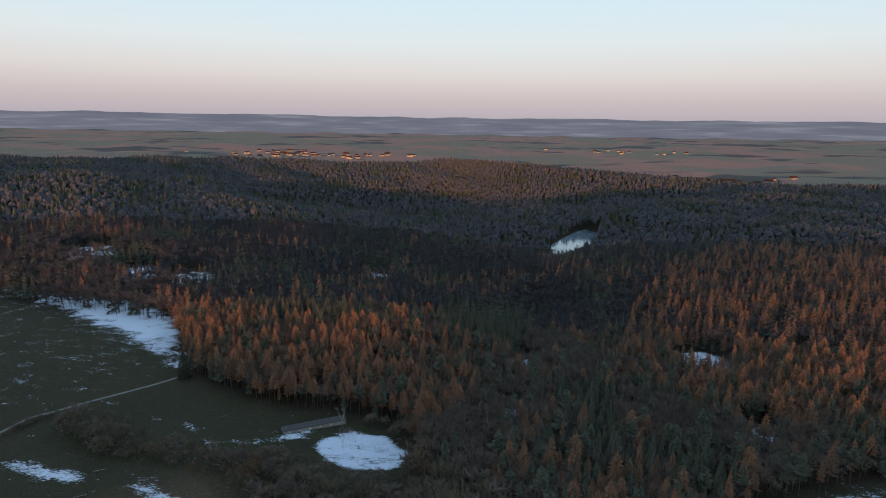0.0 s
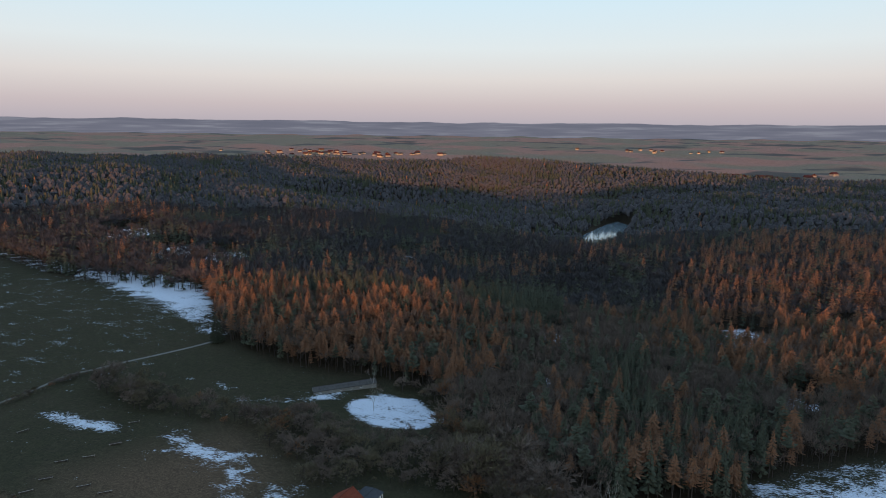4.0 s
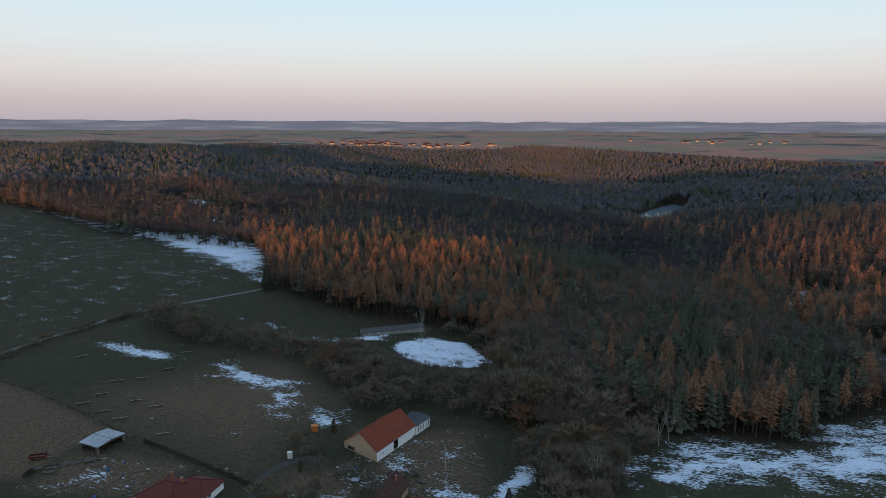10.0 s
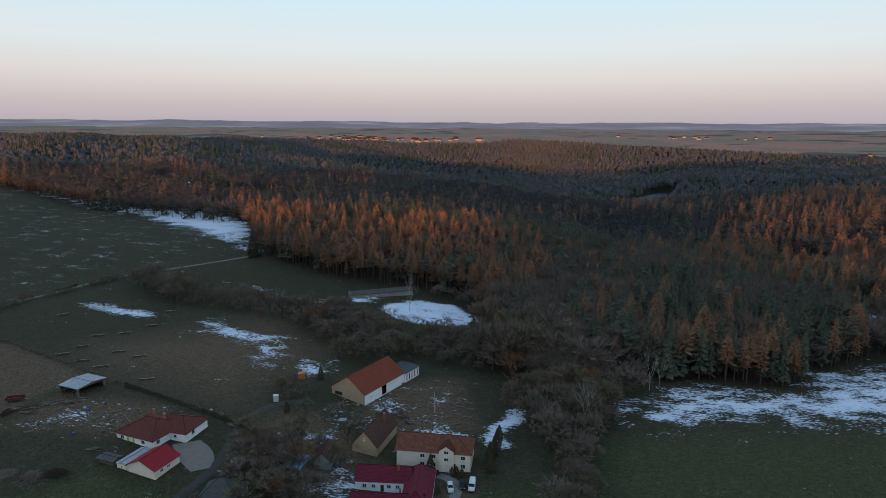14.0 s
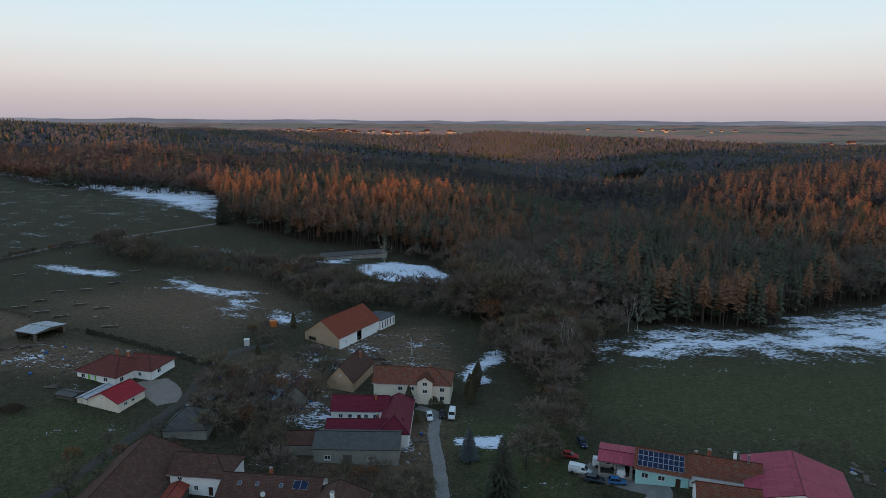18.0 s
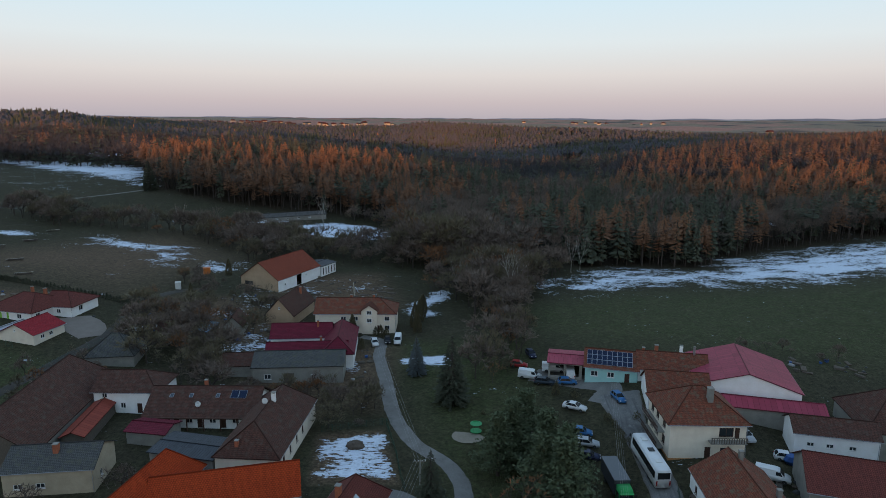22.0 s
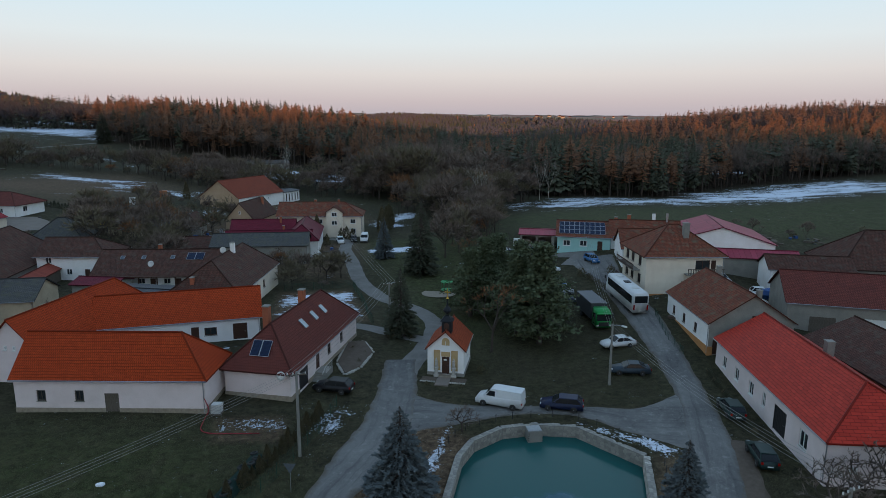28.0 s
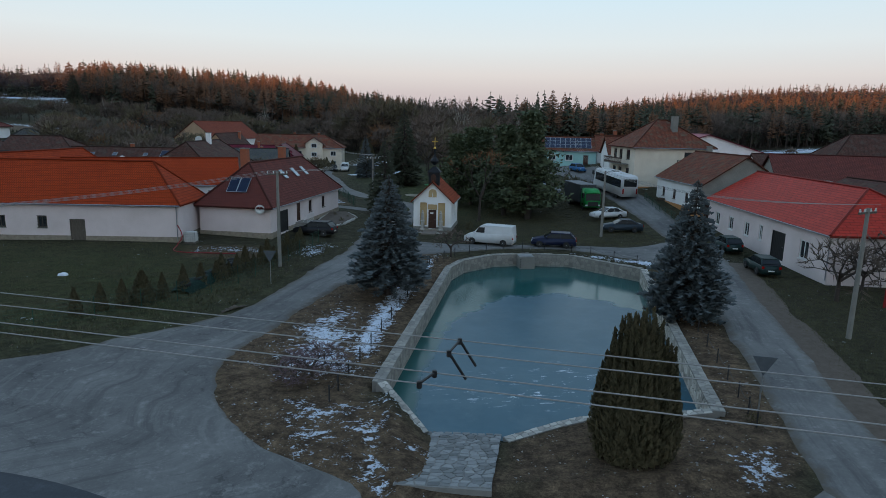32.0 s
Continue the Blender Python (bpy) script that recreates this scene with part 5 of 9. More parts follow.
# sheds and outbuildings between the bungalow and the wine red farm
house("old_outbuilding", "old outbuilding with sagging brown tiled roof in a snowy yard", (-66.6, 158.4), (-58.6, 158.0), 7.5, 2.6, 4.6, "brown_tile", "dirt_haze_wall", category="outbuilding", gutter=False, front=[("d", 3.4, 0, 1.1, 2.0, "grey_wood")])
house("blue_sheet_shed", "narrow shed with pale blue sheet roof", (-57.9, 160.2), (-54.3, 159.8), 7.5, 2.5, 2.8, "blue_sheet", "grey_wood", along="y", category="shed", gutter=False)
house("steep_brown_shed", "shed with steep brown tiled roof beside the wine red house", (-51.8, 165.6), (-46.8, 166.0), 8.5, 2.6, 5.2, "brown_tile", "grey_wall", along="y", category="shed", gutter=False)
house("scrap_shed", "crooked shed of grey sheets in the muddy yard", (-74.6, 157.8), (-70.4, 157.0), 3.6, 2.1, 2.5, "grey_sheet", "grey_wood", category="shed", gutter=False)
house("wood_shed", "low board shed with grey roof beside the garage", (-112.4, 154.4), (-106.6, 152.9), 3.4, 2.0, 2.4, "grey_wood_roof", "grey_wood", category="shed", gutter=False, z=6.0)
house("garden_hut", "tiny pale garden hut in the snowy orchard", (-51.4, 193.4), (-49.6, 193.6), 1.8, 1.7, 2.1, "grey_sheet", "grey_wood", category="hut", gutter=False)
# east side: the turquoise house, the sheet roofed hall, the house with balconies
hM = house("turquoise_house", "turquoise house with brown tiled roof full of solar panels", (36.8, 127.0), (47.2, 123.9), 9.0, 3.1, 5.6, "rust_tile", "mint_wall", z=4.8, front=row("w", (1.2, 4.6), 1.0, 1.5, 1.2) + [("d", 8.2, 0.05, 1.0, 2.1)],
           chimneys=((12.0, 5.0, 6.6, 0.6, 0.6, "brick"), ), over=0.4)
mM = on_roof(hM, 10.85, 9.0, 3.1, 5.6, "x", "front", 0.3, 0.5, 1, 1)
solar_panel(hM, mM, 1.05, 1.35, (9, 3), "black solar panel in a silver frame")
hM2 = house("carport", "carport with faded red sheet roof beside the yard", (29.5, 130.0), (36.5, 128.2), 8.0, 3.0, 3.5, "pink_sheet", "grey_wall", z=4.7, front=[("o", 0.4, 0, 3.0, 2.6), ("o", 3.7, 0, 2.9, 2.6)], category="carport", gutter=False)
hN = house("brown_row_house", "long house with weathered brown tiled roof behind the yard", (47.5, 124.5), (61.0, 121.2), 7.5, 3.4, 6.0, "rust_tile", "white_wall", z=4.9, chimneys=((4.0, 5.0, 7.0, 0.7, 0.7, "brick"), (9.0, 4.6, 7.4, 0.6, 0.6, "white_wall"), (11.5, 3.6, 7.6, 0.4, 0.4, "steel")))
hN2 = house("brown_front_wing", "house wing with weathered red tiles and white walls", (45.5, 113.0), (56.8, 110.7), 9.0, 4.2, 7.2, "rust_tile", "white_wall", z=3.6, front=[("w", 1.0, 1.2, 1.2, 1.3)], left=[("w", 3.0, 1.2, 1.2, 1.3)])
hO = house("sheet_hall", "white hall with faded red sheet roof", (55.8, 115.8), (73.9, 109.9), 17.5, 4.4, 7.4, "pink_sheet", "white_wall", along="y", z=4.2, category="hall")
hO2 = house("sheet_lean_to", "low annex with faded pink sheet roof", (58.8, 109.4), (75.3, 104.4), 5.4, 3.3, 4.3, "pink_sheet", "grey_wall", z=3.6, category="annex", gutter=False)
hP = house("balcony_house", "cream two storey house with hip roof and long balconies", (43.3, 97.0), (56.0, 96.3), 11.5, 7.6, 11.6, "rust_tile", "cream_wall", z=2.3, hip=(5.5, 5.5), over=0.6,
           front=[("w", 8.2, 5.0, 2.4, 1.6), ("w", 8.6, 1.6, 1.8, 1.4), ("d", 6.0, 1.0, 1.0, 2.1), ("d", 10.8, 4.6, 0.8, 2.0)], left=row("w", (1.5, 4.3, 7.8), 5.2, 1.5, 1.6) + row("w", (1.5, 4.3, 7.8), 2.2, 1.5, 1.6),
           chimneys=((7.6, 3.4, 12.2, 0.9, 0.9, "concrete"),), wins="brown_paint", plinth=("orange_plinth", 1.0))
for zz in (1.5, 4.5):
    b = part("balcony", B(-1.3, 2.5, zz - 0.16, 0, 11.4, zz), M["concrete"], hP)
    part("railing", B(-1.3, 2.5, zz, -1.24, 11.4, zz + 0.25), M["brown_paint"], b)
    part("railing", B(-1.3, 2.5, zz + 0.75, -1.24, 11.4, zz + 0.95), M["brown_paint"], b)
    for k in range(19):
        part("baluster", B(-1.29, 2.6 + k * 0.48, zz, -1.25, 2.75 + k * 0.48, zz + 0.8), M["brown_paint"], b)
b = part("balcony", B(6.4, -1.4, 4.3, 12.4, 0, 4.46), M["concrete"], hP)
for k in range(15):
    part("baluster", B(6.45 + k * 0.41, -1.4, 4.46, 6.6 + k * 0.41, -1.36, 5.4), M["grey_wood"], b)
part("railing", B(6.4, -1.42, 5.36, 12.4, -1.34, 5.46), M["grey_wood"], b)
hQ = house("white_gable_house", "white house with mottled brown tiled roof and grey gable", (43.9, 89.6), (42.4, 74.4), 10.9, 4.2, 7.8, "rust_tile", {"all": "white_wall", "right": "grey_wall"}, z=1.5, front=row("w", (2.2, 6.2, 10.4), 1.5, 1.0, 1.3),
           right=[("w", 5.4, 4.0, 1.1, 1.1), ("d", 0.6, -0.2, 1.1, 2.0)], plinth=("orange_plinth", 0.9), chimneys=((2.2, 6.4, 8.6, 0.6, 0.6, "concrete"), (9.8, 8.8, 7.0, 0.6, 0.6, "concrete")), wins="brown_paint")
hR = house("red_roof_house", "long rose house with bright red sheet tile roof", (42.4, 72.2), (38.3, 46.4), 11.0, 4.0, 7.2, "bright_red", "rose_wall", z=0.4, hip=(0, 5.0), over=0.4,
           front=[("w", x, 1.1, 1.2, 1.5) for x in (2.2, 6.0, 10.0)] + [("w", 13.4, 1.2, 0.8, 1.6), ("g", 16.2, 0.0, 2.6, 2.7, "black"), ("w", 21.4, 1.0, 1.5, 1.7)], right=[("w", 2.0, 1.0, 0.7, 0.6), ("w", 5.6, 1.0, 1.2, 1.4)],
           chimneys=((9.0, 8.6, 6.9, 0.8, 0.8, "concrete"),))
hS2 = house("dark_red_barn", "pale barn with dark red tiled roof", (58.8, 83.0), (85.0, 72.9), 11.5, 4.4, 7.8, "red_tile", "grey_wall", z=1.3, front=[("g", 3.0, 0, 3.4, 2.4), ("g", 9.0, 0.2, 4.0, 2.4, "white_paint")], category="barn")
hT = house("white_brown_shed", "white outbuilding with brown tiled roof", (66.0, 98.8), (78.6, 95.2), 6.4, 3.8, 5.6, "brown_tile", "white_wall", z=3.0, front=row("w", (2, 5, 8.5), 1.4, 1.2, 0.8), category="outbuilding")
hU = house("brown_rear_barn", "barn with sagging brown roof behind the red house", (53.5, 71.5), (51.5, 46.0), 12.5, 3.4, 6.0, "brown_tile", "brick", z=1.0, category="barn", gutter=False)
hU2 = house("far_brown_barn", "big brown roofed barn on the east edge", (79.0, 99.0), (101.0, 93.8), 14.0, 4.4, 10.0, "brown_tile", "grey_wall", z=2.2, hip=(6.5, 6.0), category="barn", gutter=False)

# ---- the pond ----
def pond_material():
    """A rounded sheet of pale ice at the near end, open dark green water beyond it, frost flecks."""
    m = mat("thin_ice_on_green_water", (0.022, 0.078, 0.108), (0.034, 0.102, 0.138), scale=0.22, fine=1.0, rough=0.3, spec=0.2)
    nt = m.node_tree
    p = nt.nodes["Principled BSDF"]
    tc = nt.nodes.new("ShaderNodeTexCoord")
    n = node(nt, "ShaderNodeTexNoise", Scale=0.45, Detail=6.0)
    nt.links.new(tc.outputs["Object"], n.inputs["Vector"])

    def blob(centre, stretch, wobble, lo, hi):
        mp = node(nt, "ShaderNodeMapping", Scale=stretch)
        nt.links.new(tc.outputs["Object"], mp.inputs[0])
        d = nt.nodes.new("ShaderNodeVectorMath")
        d.operation = "DISTANCE"
        d.inputs[1].default_value = tuple(c * s for c, s in zip(centre, stretch))
        nt.links.new(mp.outputs[0], d.inputs[0])
        ad = nt.nodes.new("ShaderNodeMath")
        ad.operation = "MULTIPLY_ADD"
        ad.inputs[1].default_value = wobble
        nt.links.new(n.outputs[0], ad.inputs[0])
        nt.links.new(d.outputs["Value"], ad.inputs[2])
        r = nt.nodes.new("ShaderNodeMapRange")
        r.inputs["From Min"].default_value, r.inputs["From Max"].default_value = lo, hi
        nt.links.new(ad.outputs[0], r.inputs[0])
        return r.outputs[0]

    def mixc(f, a, b):
        x = nt.nodes.new("ShaderNodeMix")
        x.data_type = "RGBA"
        nt.links.new(f, x.inputs[0])
        for k, v in ((6, a), (7, b)):
            if isinstance(v, tuple):
                x.inputs[k].default_value = (*v, 1)
            else:
                nt.links.new(v, x.inputs[k])
        return x.outputs[2]
    ice = p.inputs["Base Color"].links[0].from_socket
    arc = blob((14.2, 20.0, WATER), (0.65, 0.27, 1.0), 1.2, 8.5, 8.25)
    mo = node(nt, "ShaderNodeTexNoise", Scale=0.35, Detail=8.0, Roughness=0.7)
    nt.links.new(tc.outputs["Object"], mo.inputs["Vector"])
    mr_ = nt.nodes.new("ShaderNodeMapRange")
    mr_.inputs["From Min"].default_value, mr_.inputs["From Max"].default_value = 0.45, 0.7
    nt.links.new(mo.outputs[0], mr_.inputs[0])
    ice = mixc(mr_.outputs[0], ice, (0.058, 0.122, 0.152))
    col = mixc(arc, (0.012, 0.074, 0.070), ice)
    hole = arc
    fl = node(nt, "ShaderNodeTexNoise", Scale=1.5, Detail=10.0, Roughness=0.8)
    mp = node(nt, "ShaderNodeMapping", Scale=(0.6, 1.5, 1.0), Rotation=(0, 0, radians(-10)))
    nt.links.new(tc.outputs["Object"], mp.inputs[0])
    nt.links.new(mp.outputs[0], fl.inputs["Vector"])
    fr = nt.nodes.new("ShaderNodeMapRange")
    fr.inputs["From Min"].default_value, fr.inputs["From Max"].default_value = 0.58, 0.61
    nt.links.new(fl.outputs[0], fr.inputs[0])
    near = blob((10.5, 30.5, WATER), (0.45, 1.0, 1.0), 2.0, 4.6, 1.8)
    mu = nt.nodes.new("ShaderNodeMath")
    mu.operation = "MULTIPLY"
    nt.links.new(fr.outputs[0], mu.inputs[0])
    nt.links.new(near, mu.inputs[1])
    col = mixc(mu.outputs[0], col, (0.60, 0.68, 0.74))
    nt.links.new(col, p.inputs["Base Color"])
    rr = nt.nodes.new("ShaderNodeMapRange")
    rr.inputs["To Min"].default_value, rr.inputs["To Max"].default_value = 0.14, 0.32
    nt.links.new(hole, rr.inputs[0])
    nt.links.new(rr.outputs[0], p.inputs["Roughness"])
    return m


bm = bmesh.new()
bm.faces.new([bm.verts.new((x, y, WATER)) for x, y in POND])
tagged(part("water", bm, pond_material()), "green village pond half covered by thin blue ice", "water", kind="structure")

# stone wall round the pond: broken slabs in mortar on its face and on its cap
rs = random.Random(4)


def cells(L, H, size, r):
    """Irregular stone outlines that fill a field of L by H metres, with narrow joints."""
    nx, ny = max(1, round(L / size)), max(1, round(H / (size * 0.82)))
    seeds = [((i + 0.5 + r.uniform(-0.38, 0.38)) * L / nx, (j + 0.5 + r.uniform(-0.36, 0.36)) * H / ny, i, j) for i in range(nx) for j in range(ny)]
    at = {(q[2], q[3]): q for q in seeds}
    for sx, sy, i, j in seeds:
        poly = [(0, 0), (L, 0), (L, H), (0, H)]
        for di in (-2, -1, 0, 1, 2):
            for dj in (-2, -1, 0, 1, 2):
                o = at.get((i + di, j + dj))
                if o is None or (di == 0 and dj == 0):
                    continue
                mx, my, nx_, ny_ = (sx + o[0]) / 2, (sy + o[1]) / 2, o[0] - sx, o[1] - sy
                out_ = []
                for a, b in zip(poly, poly[1:] + poly[:1]):
                    da, db = (a[0] - mx) * nx_ + (a[1] - my) * ny_, (b[0] - mx) * nx_ + (b[1] - my) * ny_
                    if da <= 0:
                        out_.append(a)
                    if da * db < 0:
                        t = da / (da - db)
                        out_.append((a[0] + (b[0] - a[0]) * t, a[1] + (b[1] - a[1]) * t))
                poly = out_
        cx, cy = sum(p[0] for p in poly) / len(poly), sum(p[1] for p in poly) / len(poly)
        rad = sum(math.hypot(p[0] - cx, p[1] - cy) for p in poly) / len(poly)
        k = 1 - 0.030 / max(rad, 0.06)
        yield [(cx + (x - cx) * k + r.uniform(-0.008, 0.008), cy + (y - cy) * k + r.uniform(-0.008, 0.008)) for x, y in poly], (cx, cy), rad


def slab(bm, poly, c, rad, m, r, proud):
    """One stone on the plane z = 0 of m, proud of it, with broken edges."""
    n = len(poly)
    h = proud * r.uniform(0.6, 1.3)
    k = 1 - 0.02 / max(rad, 0.06)
    tilt = [r.uniform(-0.008, 0.008) for _ in range(2)]
    low = [bm.verts.new(m @ Vector((x, y, -0.03))) for x, y in poly]
    mid = [bm.verts.new(m @ Vector((x, y, h - 0.012))) for x, y in poly]
    top = [bm.verts.new(m @ Vector((c[0] + (x - c[0]) * k, c[1] + (y - c[1]) * k, h + (x - c[0]) * tilt[0] + (y - c[1]) * tilt[1]))) for x, y in poly]
    for u, v in ((low, mid), (mid, top)):
        for q in range(n):
            bm.faces.new((u[q], u[(q + 1) % n], v[(q + 1) % n], v[q]))
    bm.faces.new(top)


def lay(owner, L, H, size, m, material, rest, single, proud=0.025):
    """Fill a field with slabs; the first ones up to single are parts, the others go to the joined rest."""
    for poly, c, rad in cells(L, H, size, rs):
        if len(poly) < 3:
            continue
        if single > 0:
            b = bmesh.new()
            slab(b, poly, c, rad, m, rs, proud)
            part("stone", b, material, owner)
            single -= 1
        else:
            slab(rest, poly, c, rad, m, rs, proud)
    return single


wall = thing("pond_wall", "pale limestone retaining wall of the village pond", "wall", kind="structure")
LOOP = POND[10:] + POND[:7]          # from the near left corner round the far end to the near right corner
core, rest = bmesh.new(), bmesh.new()
left_over = 290
for (x0, y0), (x1, y1) in sorted(zip(LOOP, LOOP[1:]), key=lambda e: min(e[0][1], e[1][1])):
    a, b = Vector((x0, y0, 0)), Vector((x1, y1, 0))
    L = (b - a).length
    d = (b - a).normalized()
    out = Vector((-d.y, d.x, 0))
    m = Matrix.Translation(a) @ Matrix(((d.x, out.x, 0, 0), (d.y, out.y, 0, 0), (0, 0, 1, 0), (0, 0, 0, 1)))
    box(core, -0.05, 0.03, -3.0, L + 0.05, 0.62, 0.10, m)
    face = m @ Matrix.Translation((0, 0.03, WATER - 0.15)) @ Matrix.Rotation(math.pi / 2, 4, "X")
    cap = m @ Matrix.Translation((0, 0.0, 0.10))
    left_over = lay(wall, L, 1.27, 0.42, face, M["slab"], rest, left_over)
    left_over = lay(wall, L, 0.64, 0.36, cap, M["slab"], rest, left_over)
    lay(wall, L, 0.5, 0.42, m @ Matrix.Translation((L, 0.62, -0.38)) @ Matrix.Rotation(math.pi, 4, "Z") @ Matrix.Rotation(math.pi / 2, 4, "X"), M["slab"], rest, 0)
part("mortar", core, M["mortar"], wall)
tagged(part("stonework", rest, M["slab"], wall), kind="stuff")

# paved ramp into the water, its low kerbs
ramp_ = thing("stone_ramp", "sloping ramp of flat stones into the pond", "ramp", kind="structure")
bm = bmesh.new()
box(bm, 0, 0, -0.5, 3.5, 7.0, -0.03)
R0, R1 = Vector((1.0, 20.2, 0.04)), Vector((4.5, 19.6, 0.04))
Wd = Vector((2.75, 26.2, -1.10)) - R0
ex, ey = (R1 - R0).normalized(), Wd.normalized()
ez = ex.cross(ey).normalized()
mr = Matrix.Translation(R0) @ Matrix(((ex.x, ey.x, ez.x, 0), (ex.y, ey.y, ez.y, 0), (ex.z, ey.z, ez.z, 0), (0, 0, 0, 1)))
o = part("bed", bm, M["mortar"], ramp_)
o.matrix_basis = mr
spare = bmesh.new()
lay(ramp_, 3.5, 7.0, 0.38, mr @ Matrix.Translation((0, 0, -0.03)), M["ramp_slab"], spare, 280, 0.02)
spare.free()
kerb = thing("pond_kerb", "low wall of pale slabs along the pond's bank", "kerb", kind="structure")
spare = bmesh.new()
for x0_, x1_ in ((1.0, 2.8), (6.1, 15.6)):
    n_ = max(3, int((x1_ - x0_) / 1.2))
    pts = []
    for k in range(n_ + 1):
        xx = x0_ + (x1_ - x0_) * k / n_
        ee = bank_edge(xx)
        pts.append(Vector((xx, float(ee[0]), max(float(ee[1]), WATER + 0.06) + 0.10)))
    for p, q in zip(pts, pts[1:]):
        d = (q - p).normalized()
        side = Vector((0, 0, 1)).cross(d).normalized()
        upv = d.cross(side)
        mk_ = Matrix.Translation(p - side * 0.42) @ Matrix(((d.x, side.x, upv.x, 0), (d.y, side.y, upv.y, 0), (d.z, side.z, upv.z, 0), (0, 0, 0, 1)))
        L = (q - p).length
        o = part("bed", B(0, 0, -0.9, L, 0.5, 0.0), M["mortar"], kerb)
        o.matrix_basis = mk_
        lay(kerb, L, 0.5, 0.36, mk_, M["slab"], spare, 30, 0.02)
        lay(kerb, L, 0.4, 0.36, mk_ @ Matrix.Translation((L, 0.5, -0.38)) @ Matrix.Rotation(math.pi, 4, "Z") @ Matrix.Rotation(math.pi / 2, 4, "X"), M["slab"], spare, 30, 0.02)
spare.free()

box_ = thing("outlet_box", "concrete outlet box in the pond wall", "outlet", Matrix.Translation((15.8, 58.6, 0)) @ Matrix.Rotation(radians(2), 4, "Z"))
part("body", B(-0.75, -0.6, -1.6, 0.75, 0.9, 0.05, bevel=0.02), M["concrete"], box_)
part("lid", B(-0.7, -0.5, 0.05, 0.7, 0.7, 0.13, bevel=0.02), M["steel"], box_, "grey steel lid")
for k in range(4):
    part("depth_mark", B(-0.72, -0.606, -0.95 + k * 0.25, -0.62, -0.6, -0.84 + k * 0.25), M["black"], box_)

# posts with a sagging chain round the pond
fence = thing("chain_fence", "low black posts joined by a sagging chain round the pond", "fence")
edge = []
for line in (((-1.6, 27.6), (6.0, 55.6)), ((6.8, 56.6), (8.8, 58.9), (12.2, 60.5), (16.0, 60.9), (20.9, 60.0), (26.3, 53.0)), ((26.0, 50.6), (17.0, 23.4))):
    pts = smooth_line(line, 2.2)
    prev = None
    for p in pts:
        g = ground(p.x, p.y)
        part("post", T([(p.x, p.y, g - 0.3), (p.x, p.y, g + 0.85)], 0.035, 6), M["black"], fence)
        if prev is not None:
            a, b = Vector((prev.x, prev.y, ground(prev.x, prev.y) + 0.75)), Vector((p.x, p.y, g + 0.75))
            part("chain", T([a.lerp(b, k / 6) - Vector((0, 0, 0.28 * (1 - (k / 3 - 1) ** 2))) for k in range(7)], 0.012, 4), M["black"], fence)
        prev = p

# ---- the chapel ----
def arch_bm(w, h, y0, y1, seg=10):
    """A slab with a round head, from depth y0 to y1."""
    bm = bmesh.new()
    pts = [(-w / 2, 0), (w / 2, 0)] + [(w / 2 * math.cos(math.pi * k / seg), h - w / 2 + w / 2 * math.sin(math.pi * k / seg)) for k in range(seg + 1)]
    f, b = [bm.verts.new((x, y0, z)) for x, z in pts], [bm.verts.new((x, y1, z)) for x, z in pts]
    bm.faces.new(f)
    bm.faces.new(b[::-1])
    for k in range(len(pts)):
        bm.faces.new((f[k], b[k], b[(k + 1) % len(pts)], f[(k + 1) % len(pts)]))
    return bm


ca = radians(-15)
CH = Matrix.Translation((5.9, 73.3, ground(8, 73))) @ Matrix.Rotation(ca, 4, "Z")
chapel = house("chapel", "small white village chapel with red tiled roof and dark turret", (5.9, 73.3), (5.9 + 4.5 * math.cos(ca), 73.3 + 4.5 * math.sin(ca)), 6.2, 3.5, 5.6, "chapel_tile", "white_wall", along="y", over=0.32, plinth=("grey_wall", 0.35),
               front=[("o", 0.75, 0.5, 0.85, 2.7), ("d", 1.78, 0.12, 0.95, 2.25), ("o", 2.9, 0.5, 0.85, 2.7)], right=[("w", 2.6, 1.6, 0.8, 1.2)], category="chapel", gutter=True, lift=0.05)
for x in (0.75, 2.9):
    part("niche", B(x, 0.18, 0.5, x + 0.85, 0.22, 3.2), M["yellow_wall"], chapel, "ochre niche")
part("door_head", B(1.7, -0.03, 2.4, 2.82, 0.0, 3.0), M["yellow_wall"], chapel, "ochre panel over the door")
o = part("gable_window", arch_bm(0.95, 0.95, -0.05, 0.0), M["yellow_wall"], chapel, "round-headed ochre blind window")
o.matrix_basis = Matrix.Translation((2.25, 0, 3.85))
part("crossbar", B(2.22, -0.08, 3.9, 2.28, -0.05, 4.4), M["white_paint"], chapel)
part("notice", B(2.0, 0.085, 1.85, 2.35, 0.1, 2.05), M["white_paint"], chapel, "white notice on the door")
tur = part("turret", B(1.65, 0.5, 4.6, 2.85, 1.7, 6.75), M["dark_sheet"], chapel, "dark sheet metal turret")
o = part("turret_window", arch_bm(0.6, 0.9, -0.03, 0.02), M["brown_paint"], tur)
o.matrix_basis = Matrix.Translation((2.25, 0.5, 5.6))
bm = bmesh.new()
r4 = [(1.05, 6.7), (0.95, 6.82), (0.28, 7.35), (0.2, 7.55), (0.24, 7.62), (0.46, 7.85), (0.5, 8.0), (0.4, 8.2), (0.18, 8.45), (0.08, 8.8), (0.045, 9.6)]
rings = []
for r, z in r4:
    n = 4 if z < 7.4 else 12
    rings.append([bm.verts.new((2.25 + r * (1.0 if z > 7.4 else 1.05) * math.cos(k * math.tau / n + (math.pi / 4 if n == 4 else 0)), 1.1 + r * math.sin(k * math.tau / n + (math.pi / 4 if n == 4 else 0)), z)) for k in range(n)])
